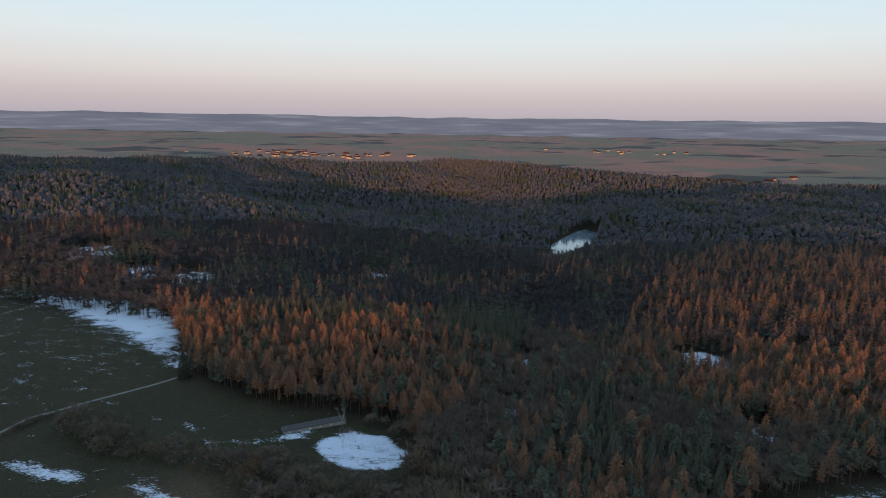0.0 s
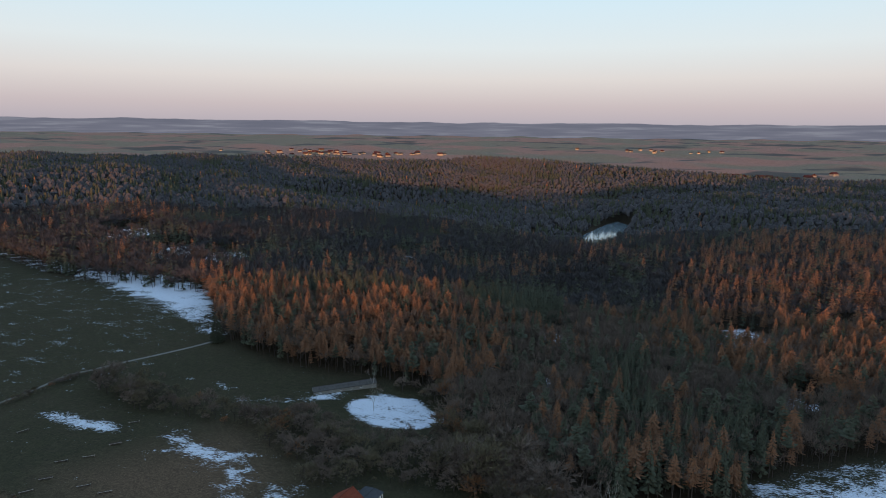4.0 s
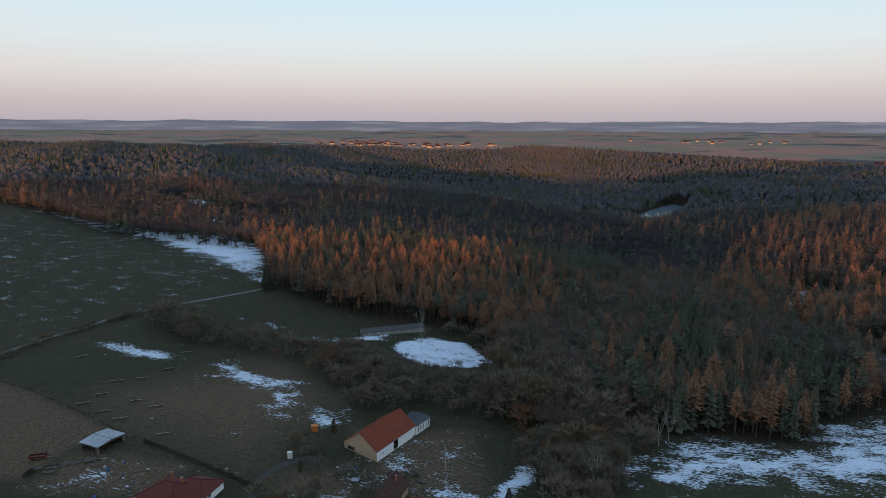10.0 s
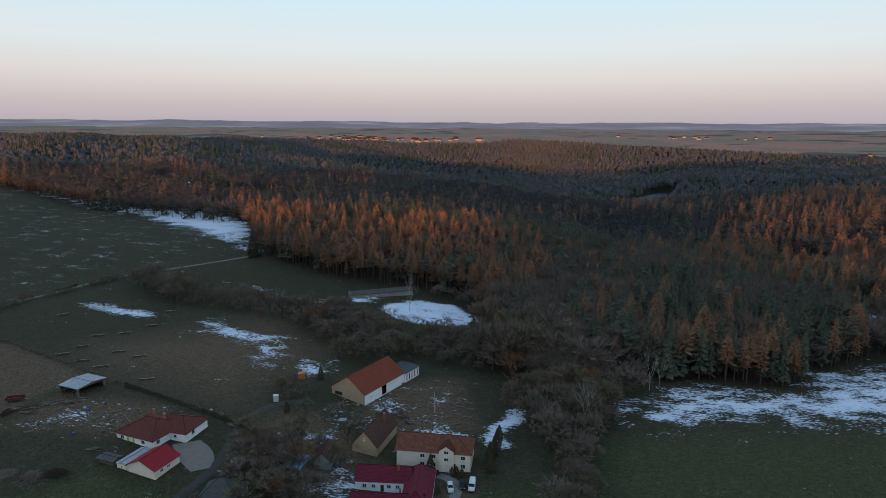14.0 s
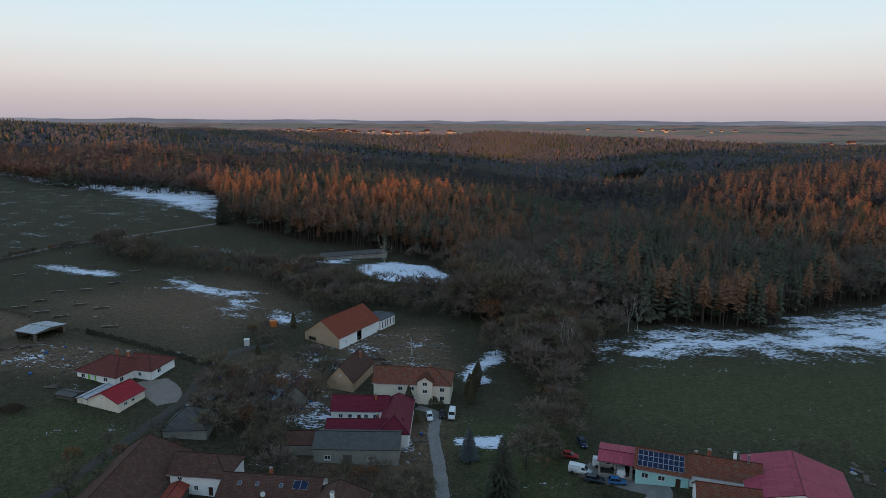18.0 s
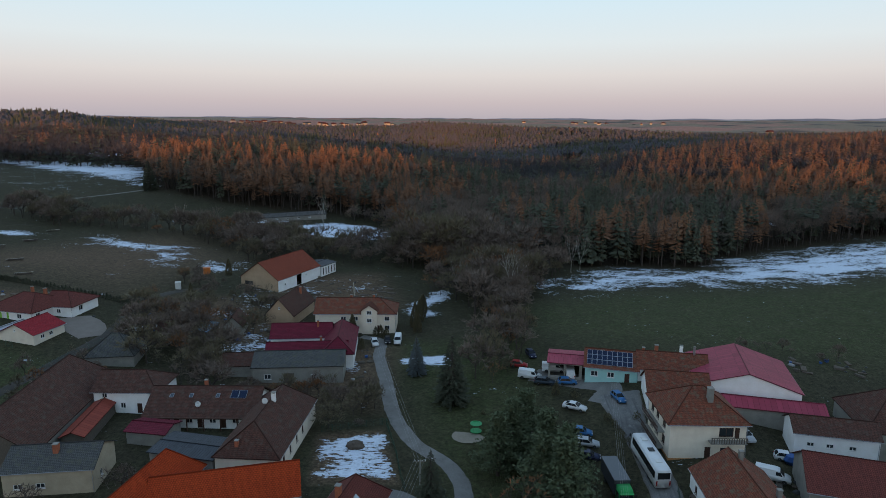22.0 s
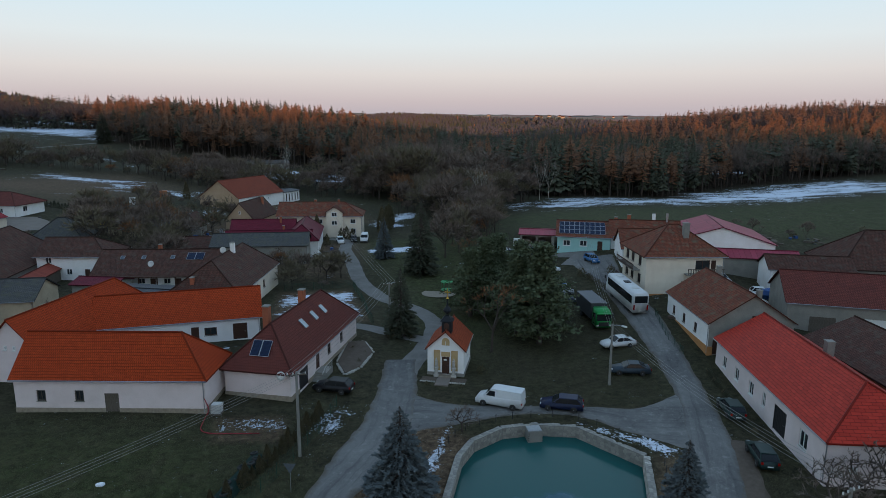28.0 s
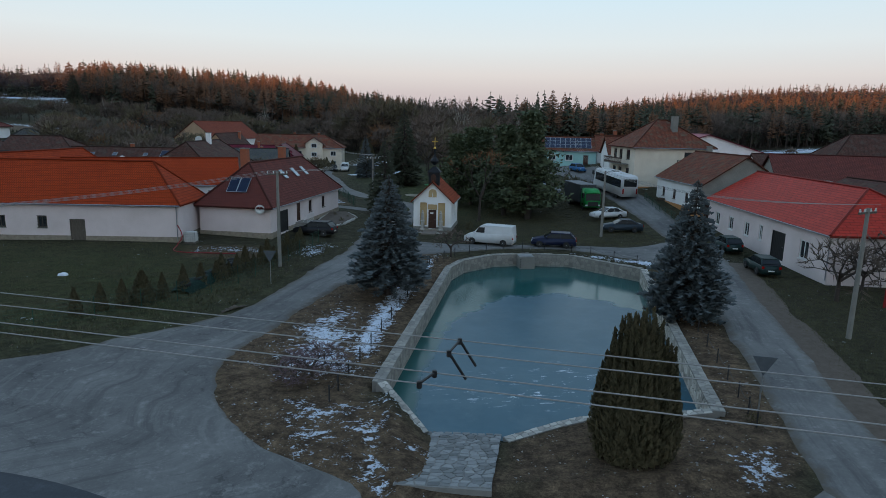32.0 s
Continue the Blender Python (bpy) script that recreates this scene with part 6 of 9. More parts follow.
for u, v in zip(rings, rings[1:]):
    if len(u) == len(v):
        for k in range(len(u)):
            bm.faces.new((u[k], u[(k + 1) % len(u)], v[(k + 1) % len(u)], v[k]))
part("spire", bm, M["dark_sheet"], tur, "dark onion spire")
bm = bmesh.new()
box(bm, 2.205, 1.06, 9.5, 2.295, 1.14, 10.7)
box(bm, 1.9, 1.06, 10.2, 2.6, 1.14, 10.32)
tube(bm, [(2.25, 1.1, 9.45), (2.25, 1.1, 9.62)], [0.16, 0.12], 10)
part("cross", bm, M["gold"], tur, "gilded cross")
part("step", B(1.5, -0.9, -0.4, 3.0, 0.0, 0.1), M["stone_base"], chapel)
for x, sd in ((1.17, 3), (3.32, 8)):
    st = new("statue")
    tagged(st, "weathered pale stone figure on a pedestal by the chapel", "statue", group="chapel statues")
    me = bpy.data.meshes.new("statue")
    bm = lathe([(0.34, 0), (0.34, 0.25), (0.24, 0.3), (0.22, 1.1), (0.3, 1.15), (0.3, 1.25), (0.17, 1.28), (0.2, 1.6), (0.16, 1.95), (0.19, 2.1), (0.08, 2.22), (0.1, 2.36), (0.0, 2.48)], 10)
    bm.to_mesh(me)
    bm.free()
    me.materials.append(M["stone"])
    bpy.data.objects.remove(st)
    st = tagged(new("statue", me), "weathered pale stone figure on a pedestal by the chapel", "statue", group="chapel statues")
    st.matrix_basis = CH @ Matrix.Translation((x, -0.42, -0.05))
for x0, x1 in ((-0.5, 1.4), (3.1, 5.0)):
    bd = thing("flower_bed", "bare flower bed edged with stones before the chapel", "flower bed", CH)
    part("earth", B(x0, -2.2, -0.3, x1, -0.75, 0.06, bevel=0.05), M["mulch"] if "mulch" in M else M["stone_base"], bd)
    for k in range(7):
        part("edging_stone", B(x0 + k * (x1 - x0) / 7, -2.32, -0.3, x0 + (k + 0.9) * (x1 - x0) / 7, -2.15, 0.13, bevel=0.03), M["stone"], bd)
part("path", B(1.45, -3.2, -0.4, 3.05, -0.9, 0.07), M["paving"], chapel, "paved path to the door")

# ---- vehicles ----
PAINT = {}


def paint(name, col):
    if name not in PAINT:
        m = mat("car_paint_" + name, col, tuple(c * 0.85 for c in col), scale=1.5, rough=0.4, spec=0.25)
        m.node_tree.nodes["Principled BSDF"].inputs["Coat Weight"].default_value = 0.0
        PAINT[name] = m
    return PAINT[name]


M["car_glass"] = mat("tinted_car_glass", (0.010, 0.012, 0.014), (0.016, 0.018, 0.02), scale=1, rough=0.12, spec=0.2)
M["head_lamp"] = mat("clear_headlamp", (0.6, 0.62, 0.65), (0.5, 0.5, 0.5), scale=2, rough=0.1)
M["tail_lamp"] = mat("red_tail_lamp", (0.35, 0.01, 0.008), (0.25, 0.008, 0.006), scale=2, rough=0.2)
# profiles: lower body line, then window line and roof, as (x from the nose, z)
SHAPES = {
    "estate": (4.6, 1.78, [(0, .45), (0.05, .72), (0.9, .92), (1.35, .98), (4.25, 1.0), (4.55, .92), (4.6, .5)], [(1.25, .96), (2.0, 1.44), (3.9, 1.48), (4.45, 1.0)], .33, (.85, 3.6)),
    "sedan": (4.75, 1.8, [(0, .45), (0.05, .7), (0.95, .9), (1.45, .96), (4.1, 1.0), (4.7, .96), (4.75, .5)], [(1.35, .94), (2.15, 1.42), (3.35, 1.42), (4.2, .99)], .33, (.9, 3.7)),
    "hatch": (4.0, 1.7, [(0, .45), (0.05, .7), (0.8, .92), (1.2, .98), (3.75, 1.0), (3.97, .9), (4.0, .5)], [(1.1, .96), (1.8, 1.48), (3.4, 1.5), (3.85, 1.0)], .31, (.75, 3.2)),
    "van": (5.3, 1.98, [(0, .45), (0.05, .85), (0.95, 1.15), (1.05, 1.2), (5.2, 1.3), (5.28, 1.2), (5.3, .5)], [(0.95, 1.13), (1.75, 1.95), (2.1, 2.05), (5.2, 2.05), (5.26, 1.28)], .35, (.95, 4.3)),
}


def wheel(parent, x, y, r, w=0.2):
    o = part("wheel", lathe([(r * 0.6, -w / 2), (r * 0.96, -w / 2), (r, -w * 0.3), (r, w * 0.3), (r * 0.96, w / 2), (r * 0.6, w / 2)], 18), M["rubber"], parent, "black tyre")
    o.matrix_basis = Matrix.Translation((x, y, r)) @ Matrix.Rotation(math.pi / 2, 4, "X")
    part("rim", lathe([(0.04, -w * 0.52), (r * 0.28, -w * 0.42), (r * 0.6, -w * 0.5), (r * 0.62, w * 0.5), (r * 0.28, w * 0.42), (0.04, w * 0.52)], 12), M["steel"], o, "alloy rim")


def loft(bm, prof, half, ins, z_split=None):
    """A body from a side profile: mirrored, its upper points drawn in by ins."""
    A = [bm.verts.new((x, -half + i, z)) for (x, z), i in zip(prof, ins)]
    C = [bm.verts.new((x, half - i, z)) for (x, z), i in zip(prof, ins)]
    bm.faces.new(A)
    bm.faces.new(C[::-1])
    n = len(prof)
    for k in range(n):
        bm.faces.new((A[k], C[k], C[(k + 1) % n], A[(k + 1) % n]))


def car(label, shape, colour, x, y, heading, z=None, category="car", panel=False):
    L, W, low, cab, r, (wf, wr) = SHAPES[shape]
    z = ground(x, y) + 0.085 if z is None else z
    m = Matrix.Translation((x, y, z)) @ Matrix.Rotation(radians(heading), 4, "Z") @ Matrix.Translation((-L / 2, 0, 0))
    name = "white_van" if shape == "van" else "car"
    ob = thing(name, label, category, m, "parked vehicles")
    h = W / 2
    bm = bmesh.new()
    loft(bm, [(0.02, .22)] + low + [(L, .24)], h, [0.12] + [0.1] + [0.06] + [0.03] * (len(low) - 3) + [0.08, 0.1] [:2] + [0.1] * 0 + [0.1])
    bmesh.ops.recalc_face_normals(bm, faces=bm.faces[:])
    bmesh.ops.bevel(bm, geom=[e for e in bm.edges if len(e.link_faces) == 2 and e.calc_face_angle(0) > 0.5], offset=0.05, segments=2, affect="EDGES")
    part("body", bm, colour, ob, "", True)
    bm = bmesh.new()
    loft(bm, cab, h - 0.04, [0.02] + [0.17] * (len(cab) - 2) + [0.04])
    bmesh.ops.recalc_face_normals(bm, faces=bm.faces[:])
    part("cabin", bm, colour if shape == "van" else M["car_glass"], ob)
    if shape != "van":
        (xa, za), (xb, zb_) = cab[1], cab[-2]
        part("roof", B(xa - 0.02, -h + 0.2, za - 0.02, xb + 0.05, h - 0.2, zb_ + 0.045, bevel=0.03), colour, ob)
        for s in (-1, 1):
            for p_, q_, rr in (((cab[0][0], s * (h - 0.07), cab[0][1]), (xa, s * (h - 0.215), za), 0.04), ((cab[-1][0], s * (h - 0.09), cab[-1][1]), (xb, s * (h - 0.215), zb_), 0.07), (((xa + xb) / 2, s * (h - 0.07), za - 0.46), ((xa + xb) / 2, s * (h - 0.21), za), 0.035)):
                part("pillar", T([p_, q_], rr, 5), colour, ob)
    # glass: windscreen, rear window and side windows just proud of the cabin
    (x0, z0), (x1, z1) = cab[0], cab[1]
    (x2, z2), (x3, z3) = cab[-2], cab[-1]

    def pane(pts, nm="window"):
        b = bmesh.new()
        vs = [b.verts.new(p) for p in pts]
        b.faces.new(vs)
        g = bmesh.ops.extrude_face_region(b, geom=b.faces[:])
        nrm = (Vector(pts[1]) - Vector(pts[0])).cross(Vector(pts[2]) - Vector(pts[0])).normalized() * 0.012
        bmesh.ops.translate(b, verts=[v for v in g["geom"] if isinstance(v, bmesh.types.BMVert)], vec=nrm)
        part(nm, b, M["car_glass"], ob)
    hi, ho = h - 0.26, h - 0.13
    ws = [(x0 + (x1 - x0) * .12, -ho, z0 + (z1 - z0) * .12), (x0 + (x1 - x0) * .9, -hi, z0 + (z1 - z0) * .9), (x0 + (x1 - x0) * .9, hi, z0 + (z1 - z0) * .9), (x0 + (x1 - x0) * .12, ho, z0 + (z1 - z0) * .12)]
    pane([(p[0] - 0.02, p[1], p[2] + 0.02) for p in ws], "windscreen")
    rw = [(x3 + (x2 - x3) * .2, ho, z3 + (z2 - z3) * .2), (x3 + (x2 - x3) * .85, hi, z3 + (z2 - z3) * .85), (x3 + (x2 - x3) * .85, -hi, z3 + (z2 - z3) * .85), (x3 + (x2 - x3) * .2, -ho, z3 + (z2 - z3) * .2)]
    if not panel:
        pane([(p[0] + 0.02, p[1], p[2] + 0.02) for p in rw], "rear_window")
    zb, zt = z0 + (z1 - z0) * .18, z0 + (z1 - z0) * .86
    cuts = [x0 + (x1 - x0) * 0.45, (x1 + x2) / 2 - 0.25, x2 + (x3 - x2) * 0.3] if not panel else [x0 + (x1 - x0) * .4, x1 + 0.55]
    for s in (-1, 1):
        yb, yt = s * (h - 0.04 - 0.02 - 0.04), s * (h - 0.04 - 0.16)
        yb, yt = yb + s * 0.015, yt + s * 0.03
        for k, (a, b_) in enumerate(zip(cuts, cuts[1:])):
            sk = (x1 - x0) * 0.42 if k == 0 else 0.0
            q = [(a + 0.03, yb, zb), (b_ - 0.03, yb, zb), (b_ - 0.03, yt, zt), (a + 0.03 + sk, yt, zt)]
            pane(q if s < 0 else q[::-1], "side_window")
    for s in (-1, 1):
        for wx in (wf, wr):
            wheel(ob, wx, s * (h - 0.07), r)
        part("headlight", B(-0.01, s * h * 0.62 - 0.16, .58, 0.14, s * h * 0.62 + 0.16, .74, bevel=0.03), M["head_lamp"], ob)
        part("tail_light", B(L - 0.1, s * h * 0.8 - 0.1, .72, L + 0.012, s * h * 0.8 + 0.1, .95, bevel=0.02), M["tail_lamp"], ob)
        part("mirror", B(x0 + 0.25, s * (h + 0.02) - 0.09, z0 + 0.05, x0 + 0.4, s * (h + 0.02) + 0.09, z0 + 0.2, bevel=0.03), colour, ob)
    part("number_plate", B(L - 0.005, -0.26, .5, L + 0.015, 0.26, .61), M["white_paint"], ob)
    part("bumper", B(-0.05, -h * 0.86, .3, 0.1, h * 0.86, .5, bevel=0.04), M["black"] if shape == "van" else colour, ob)
    return ob


white, navy, black, silver = paint("white", (0.62, 0.63, 0.63)), paint("navy", (0.012, 0.018, 0.05)), paint("black", (0.012, 0.012, 0.014)), paint("silver", (0.36, 0.38, 0.40))
teal, grey, blue, red = paint("dark_green", (0.012, 0.03, 0.028)), paint("grey_blue", (0.03, 0.045, 0.06)), paint("blue", (0.03, 0.13, 0.30)), paint("red", (0.30, 0.02, 0.02))
car("white panel van parked beside the chapel", "van", white, 13.3, 64.1, -27, panel=True, category="van")
car("dark blue estate car parked by the pond", "estate", navy, 19.8, 62.6, -18)
car("white saloon car parked on the grass", "sedan", white, 32.7, 80.2, 8, z=None)
car("dark blue coupe parked on the grass", "sedan", grey, 31.0, 71.5, -10)
car("dark green estate car parked in the lane", "estate", teal, 37.6, 60.0, -101)
car("dark green estate car by the rose house", "estate", teal, 35.4, 50.8, -104)
car("black estate car in front of the farmhouse", "estate", black, -5.2, 68.9, -20)
for lab, sh, col, x, y, hd in (("white hatchback at the edge of the green", "sedan", white, 32.4, 117.5, 150), ("blue hatchback at the edge of the green", "hatch", blue, 31.6, 108.8, 165), ("silver estate car at the edge of the green", "estate", silver, 31.6, 105.2, 165),
                               ("dark blue car behind the lorry", "hatch", navy, 31.0, 101.2, 165), ("white delivery van in the gravel yard", "van", white, 26.0, 132.5, 160), ("white delivery van with open side in the yard", "van", white, 31.6, 134.0, 170),
                               ("white van under the carport", "van", white, 34.6, 131.0, 260), ("dark car in the gravel yard", "estate", grey, 28.6, 129.0, 165), ("blue car in the gravel yard", "hatch", blue, 33.2, 127.4, 175), ("red car in the gravel yard", "hatch", red, 24.5, 139.0, 165),
                               ("dark blue pickup behind the yard", "hatch", navy, 28.2, 144.0, 100), ("blue tractor-sized car by the driveway", "hatch", blue, 41.4, 118.2, 100), ("silver car behind the balcony house", "estate", silver, 59.6, 103.0, 95),
                               ("white car beside the covered boat", "hatch", white, 64.0, 97.2, 160), ("white minibus in the yard", "van", white, 58.0, 91.0, 150), ("white estate car before the villa", "estate", white, -10.8, 163.0, 100), ("dark car before the villa", "hatch", black, -7.4, 164.5, 95),
                               ("silver pickup in the villa yard", "estate", silver, -19.2, 158.2, 175), ("white truck before the villa", "van", white, -4.6, 164.2, 88)):
    car(lab, sh, col, x, y, hd, panel=sh == "van", category="van" if sh == "van" else "car")


def coach(x, y, heading):
    z = ground(x, y) + 0.06
    fall = math.atan2(ground(x, y) - ground(x, y - 12), 12.0)
    ob = thing("coach", "white touring coach with dark windows parked in the lane", "bus", Matrix.Translation((x, y, z)) @ Matrix.Rotation(radians(heading), 4, "Z") @ Matrix.Rotation(fall, 4, "Y"))
    prof = [(0, .4), (0.02, 1.2), (0.28, 3.2), (0.6, 3.55), (11.6, 3.6), (11.95, 3.3), (12.0, .45)]
    bm = bmesh.new()
    loft(bm, prof, 1.27, [0.04, 0, 0.06, 0.2, 0.2, 0.06, 0.02])
    bmesh.ops.recalc_face_normals(bm, faces=bm.faces[:])
    bmesh.ops.bevel(bm, geom=[e for e in bm.edges if len(e.link_faces) == 2 and e.calc_face_angle(0) > 0.4], offset=0.1, segments=2, affect="EDGES")
    part("body", bm, white, ob, "", True)
    for s in (-1, 1):
        for k in range(6):
            part("side_window", B(0.9 + k * 1.75, s * 1.255 - 0.02, 1.75, 2.58 + k * 1.75, s * 1.255 + 0.02, 2.95), M["car_glass"], ob)
        for wx in (2.6, 8.6, 9.9):
            wheel(ob, wx, s * 1.08, 0.5, 0.3)
        part("mirror", B(-0.35, s * 1.35 - 0.1, 2.4, -0.1, s * 1.35 + 0.1, 3.0, bevel=0.03), M["black"], ob)
        part("headlight", B(-0.03, s * 0.9 - 0.2, .7, 0.1, s * 0.9 + 0.2, .95, bevel=0.03), M["head_lamp"], ob)
        part("tail_light", B(11.92, s * 1.05 - 0.1, .9, 12.02, s * 1.05 + 0.1, 1.7, bevel=0.02), M["tail_lamp"], ob)
    bm = B(0, -1.12, 1.35, 0.05, 1.12, 2.95)
    o = part("windscreen", bm, M["car_glass"], ob)
    o.matrix_basis = Matrix.Translation((0.0, 0, 0.0)) @ Matrix.Translation((0.02, 0, 1.35)) @ Matrix.Rotation(radians(7.4), 4, "Y") @ Matrix.Translation((-0.04, 0, -1.35))
    part("rear_window", B(11.93, -1.0, 2.0, 11.99, 1.0, 3.1), M["car_glass"], ob)
    for k in range(3):
        part("roof_hatch", B(2.2 + k * 3.3, -0.5, 3.58, 3.3 + k * 3.3, 0.5, 3.7, bevel=0.04), M["dish"] if k != 1 else M["black"], ob)
    part("number_plate", B(11.99, -0.26, .75, 12.02, 0.26, .87), M["dish"], ob)


coach(39.6, 101.5, -90)


def lorry(x, y, heading):
    z = ground(x, y) + 0.06
    green_ = paint("green", (0.02, 0.28, 0.07))
    ob = thing("lorry", "green lorry with a grey tarpaulin body", "lorry", Matrix.Translation((x, y, z)) @ Matrix.Rotation(radians(heading), 4, "Z"))
    bm = bmesh.new()
    loft(bm, [(0, .4), (0, 1.4), (0.18, 2.5), (0.5, 2.95), (2.1, 3.1), (2.1, .5)], 1.2, [0.05, 0.02, 0.08, 0.16, 0.16, 0.03])
    bmesh.ops.recalc_face_normals(bm, faces=bm.faces[:])
    bmesh.ops.bevel(bm, geom=[e for e in bm.edges if len(e.link_faces) == 2], offset=0.07, segments=2, affect="EDGES")
    part("cab", bm, green_, ob, "green cab", True)
    o = part("windscreen", B(0, -1.05, 0, 0.05, 1.05, 0.95), M["car_glass"], ob)
    o.matrix_basis = Matrix.Translation((-0.02, 0, 1.45)) @ Matrix.Rotation(radians(9.5), 4, "Y")
    part("grille", B(-0.03, -0.8, .6, 0.05, 0.8, 1.25, bevel=0.03), M["black"], ob)
    part("sun_visor", B(-0.2, -1.05, 2.5, 0.25, 1.05, 2.6, bevel=0.02), green_, ob)
    part("cargo_box", B(2.35, -1.27, 1.0, 9.6, 1.27, 3.45, bevel=0.04), M["tarp"], ob, "dark grey tarpaulin sides")
    part("box_roof", B(2.33, -1.28, 3.45, 9.62, 1.28, 3.52, bevel=0.02), M["grey_sheet"], ob, "pale dusty roof")
    part("chassis", B(0.6, -0.5, .55, 9.4, 0.5, 1.0), M["black"], ob)
    for s in (-1, 1):
        for wx in (1.2, 7.4):
            wheel(ob, wx, s * 1.0, 0.48, 0.3)
        part("headlight", B(-0.04, s * 0.95 - 0.18, .62, 0.08, s * 0.95 + 0.18, .85, bevel=0.02), M["head_lamp"], ob)
        part("side_window", B(0.55, s * 1.17 - 0.03, 1.7, 1.5, s * 1.17 + 0.03, 2.4), M["car_glass"], ob)
        part("mirror", B(0.0, s * 1.4 - 0.08, 1.8, 0.15, s * 1.4 + 0.08, 2.5, bevel=0.02), M["black"], ob)


M["tarp"] = mat("grey_tarpaulin", (0.055, 0.06, 0.065), (0.04, 0.043, 0.047), scale=0.8, rough=0.55)
lorry(32.9, 86.6, 90)

# ---- trees ----
def mesh_from(name, V, F, tint=None):
    """A mesh of triangles from arrays."""
    me = bpy.data.meshes.new(name)
    me.vertices.add(len(V))
    me.vertices.foreach_set("co", np.asarray(V, np.float32).ravel())
    me.loops.add(F.size)
    me.loops.foreach_set("vertex_index", F.astype(np.int32).ravel())
    me.polygons.add(len(F))
    me.polygons.foreach_set("loop_start", np.arange(len(F), dtype=np.int32) * 3)
    me.update(calc_edges=True)
    if tint is not None:
        a = me.attributes.new("tint", "FLOAT", "POINT")
        a.data.foreach_set("value", tint.astype(np.float32))
    return me


class Tri:
    """Collects triangles of two looks: wood (0) and crown (1)."""
    def __init__(self, seed):
        self.v, self.f, self.k, self.r = [], [], [], random.Random(seed)

    def tri(self, a, b, c, k):
        n = len(self.v)
        self.v += [tuple(a), tuple(b), tuple(c)]
        self.f.append((n, n + 1, n + 2))
        self.k.append(k)

    def quad(self, a, b, c, d, k):
        n = len(self.v)
        self.v += [tuple(a), tuple(b), tuple(c), tuple(d)]
        self.f += [(n, n + 1, n + 2), (n, n + 2, n + 3)]
        self.k += [k, k]

    def limb(self, p, q, r0, r1, k=0, seg=4):
        p, q = Vector(p), Vector(q)
        d = (q - p).normalized()
        a = d.orthogonal().normalized()
        b = d.cross(a)
        n = len(self.v)
        for c, r in ((p, r0), (q, r1)):
            for s in range(seg):
                self.v.append(tuple(c + a * (r * math.cos(s * math.tau / seg)) + b * (r * math.sin(s * math.tau / seg))))
        for s in range(seg):
            t = (s + 1) % seg
            self.f += [(n + s, n + t, n + seg + t), (n + s, n + seg + t, n + seg + s)]
            self.k += [k, k]

    def arrays(self):
        return np.array(self.v), np.array(self.f), np.array(self.k)


def conifer(seed, h=1.0, width=0.2, whorls=14, per=7, bare=0.15, droop=0.35, seg=4, up=0.0, kite=0.34, thin=False):
    """A conifer one unit high: a trunk and whorls of flat, drooping, tattered branches."""
    t = Tri(seed)
    r = t.r
    t.limb((0, 0, 0), (0, 0, 0.55), 0.014, 0.008, 0, seg)
    t.limb((0, 0, 0.55), (0, 0, 0.995), 0.008, 0.002, 0, 3)
    for i in range(whorls):
        u = i / (whorls - 1)
        z = bare + (0.985 - bare) * u ** 0.9
        R = width * (1 - u) ** 0.8 * r.uniform(0.8, 1.15) + 0.012
        a0 = r.uniform(0, math.tau)
        for j in range(per):
            a = a0 + j * math.tau / per + r.uniform(-0.3, 0.3)
            L = R * r.uniform(0.6, 1.15)
            dx, dy = math.cos(a), math.sin(a)
            w = L * kite * r.uniform(0.7, 1.2)
            zz = z + r.uniform(-0.03, 0.03)
            dz = -droop * L * r.uniform(0.3, 1.6) + up * L
            p0 = (0, 0, zz + 0.01)
            p1 = (dx * L * 0.6 - dy * w, dy * L * 0.6 + dx * w, zz + dz * 0.55 - 0.01)
            p2 = (dx * L, dy * L, zz + dz)
            p3 = (dx * L * 0.6 + dy * w, dy * L * 0.6 - dx * w, zz + dz * 0.55 - 0.01)
            pm = (dx * L * 0.55, dy * L * 0.55, zz + dz * 0.45 + 0.016)
            if thin:
                t.tri(p0, p1, p2, 1)
                t.tri(p0, p2, p3, 1)
                continue
            t.tri(p0, p1, pm, 1)
            t.tri(p1, p2, pm, 1)
            t.tri(p2, p3, pm, 1)
            t.tri(p3, p0, pm, 1)
    return t.arrays()


def cone_tree(seed, width=0.2, tiers=4, seg=5, bare=0.15):
    """A cheap conifer for the distance: tattered skirts."""
    t = Tri(seed)
    r = t.r
    t.limb((0, 0, 0), (0, 0, 0.8), 0.012, 0.004, 0, 3)
    for i in range(tiers):
        u = i / tiers
        z0 = bare + (1 - bare) * u
        z1 = min(1.0, z0 + (1 - bare) / tiers * 1.5)
        R = width * (1 - u) ** 0.8
        a0 = r.uniform(0, 6)
        ring = [(R * r.uniform(0.55, 1.2) * math.cos(a0 + k * math.tau / seg), R * r.uniform(0.55, 1.2) * math.sin(a0 + k * math.tau / seg), z0 + r.uniform(-0.03, 0.03)) for k in range(seg)]
        for k in range(seg):
            t.tri(ring[k], ring[(k + 1) % seg], (r.uniform(-0.01, 0.01), 0, z1), 1)
    return t.arrays()


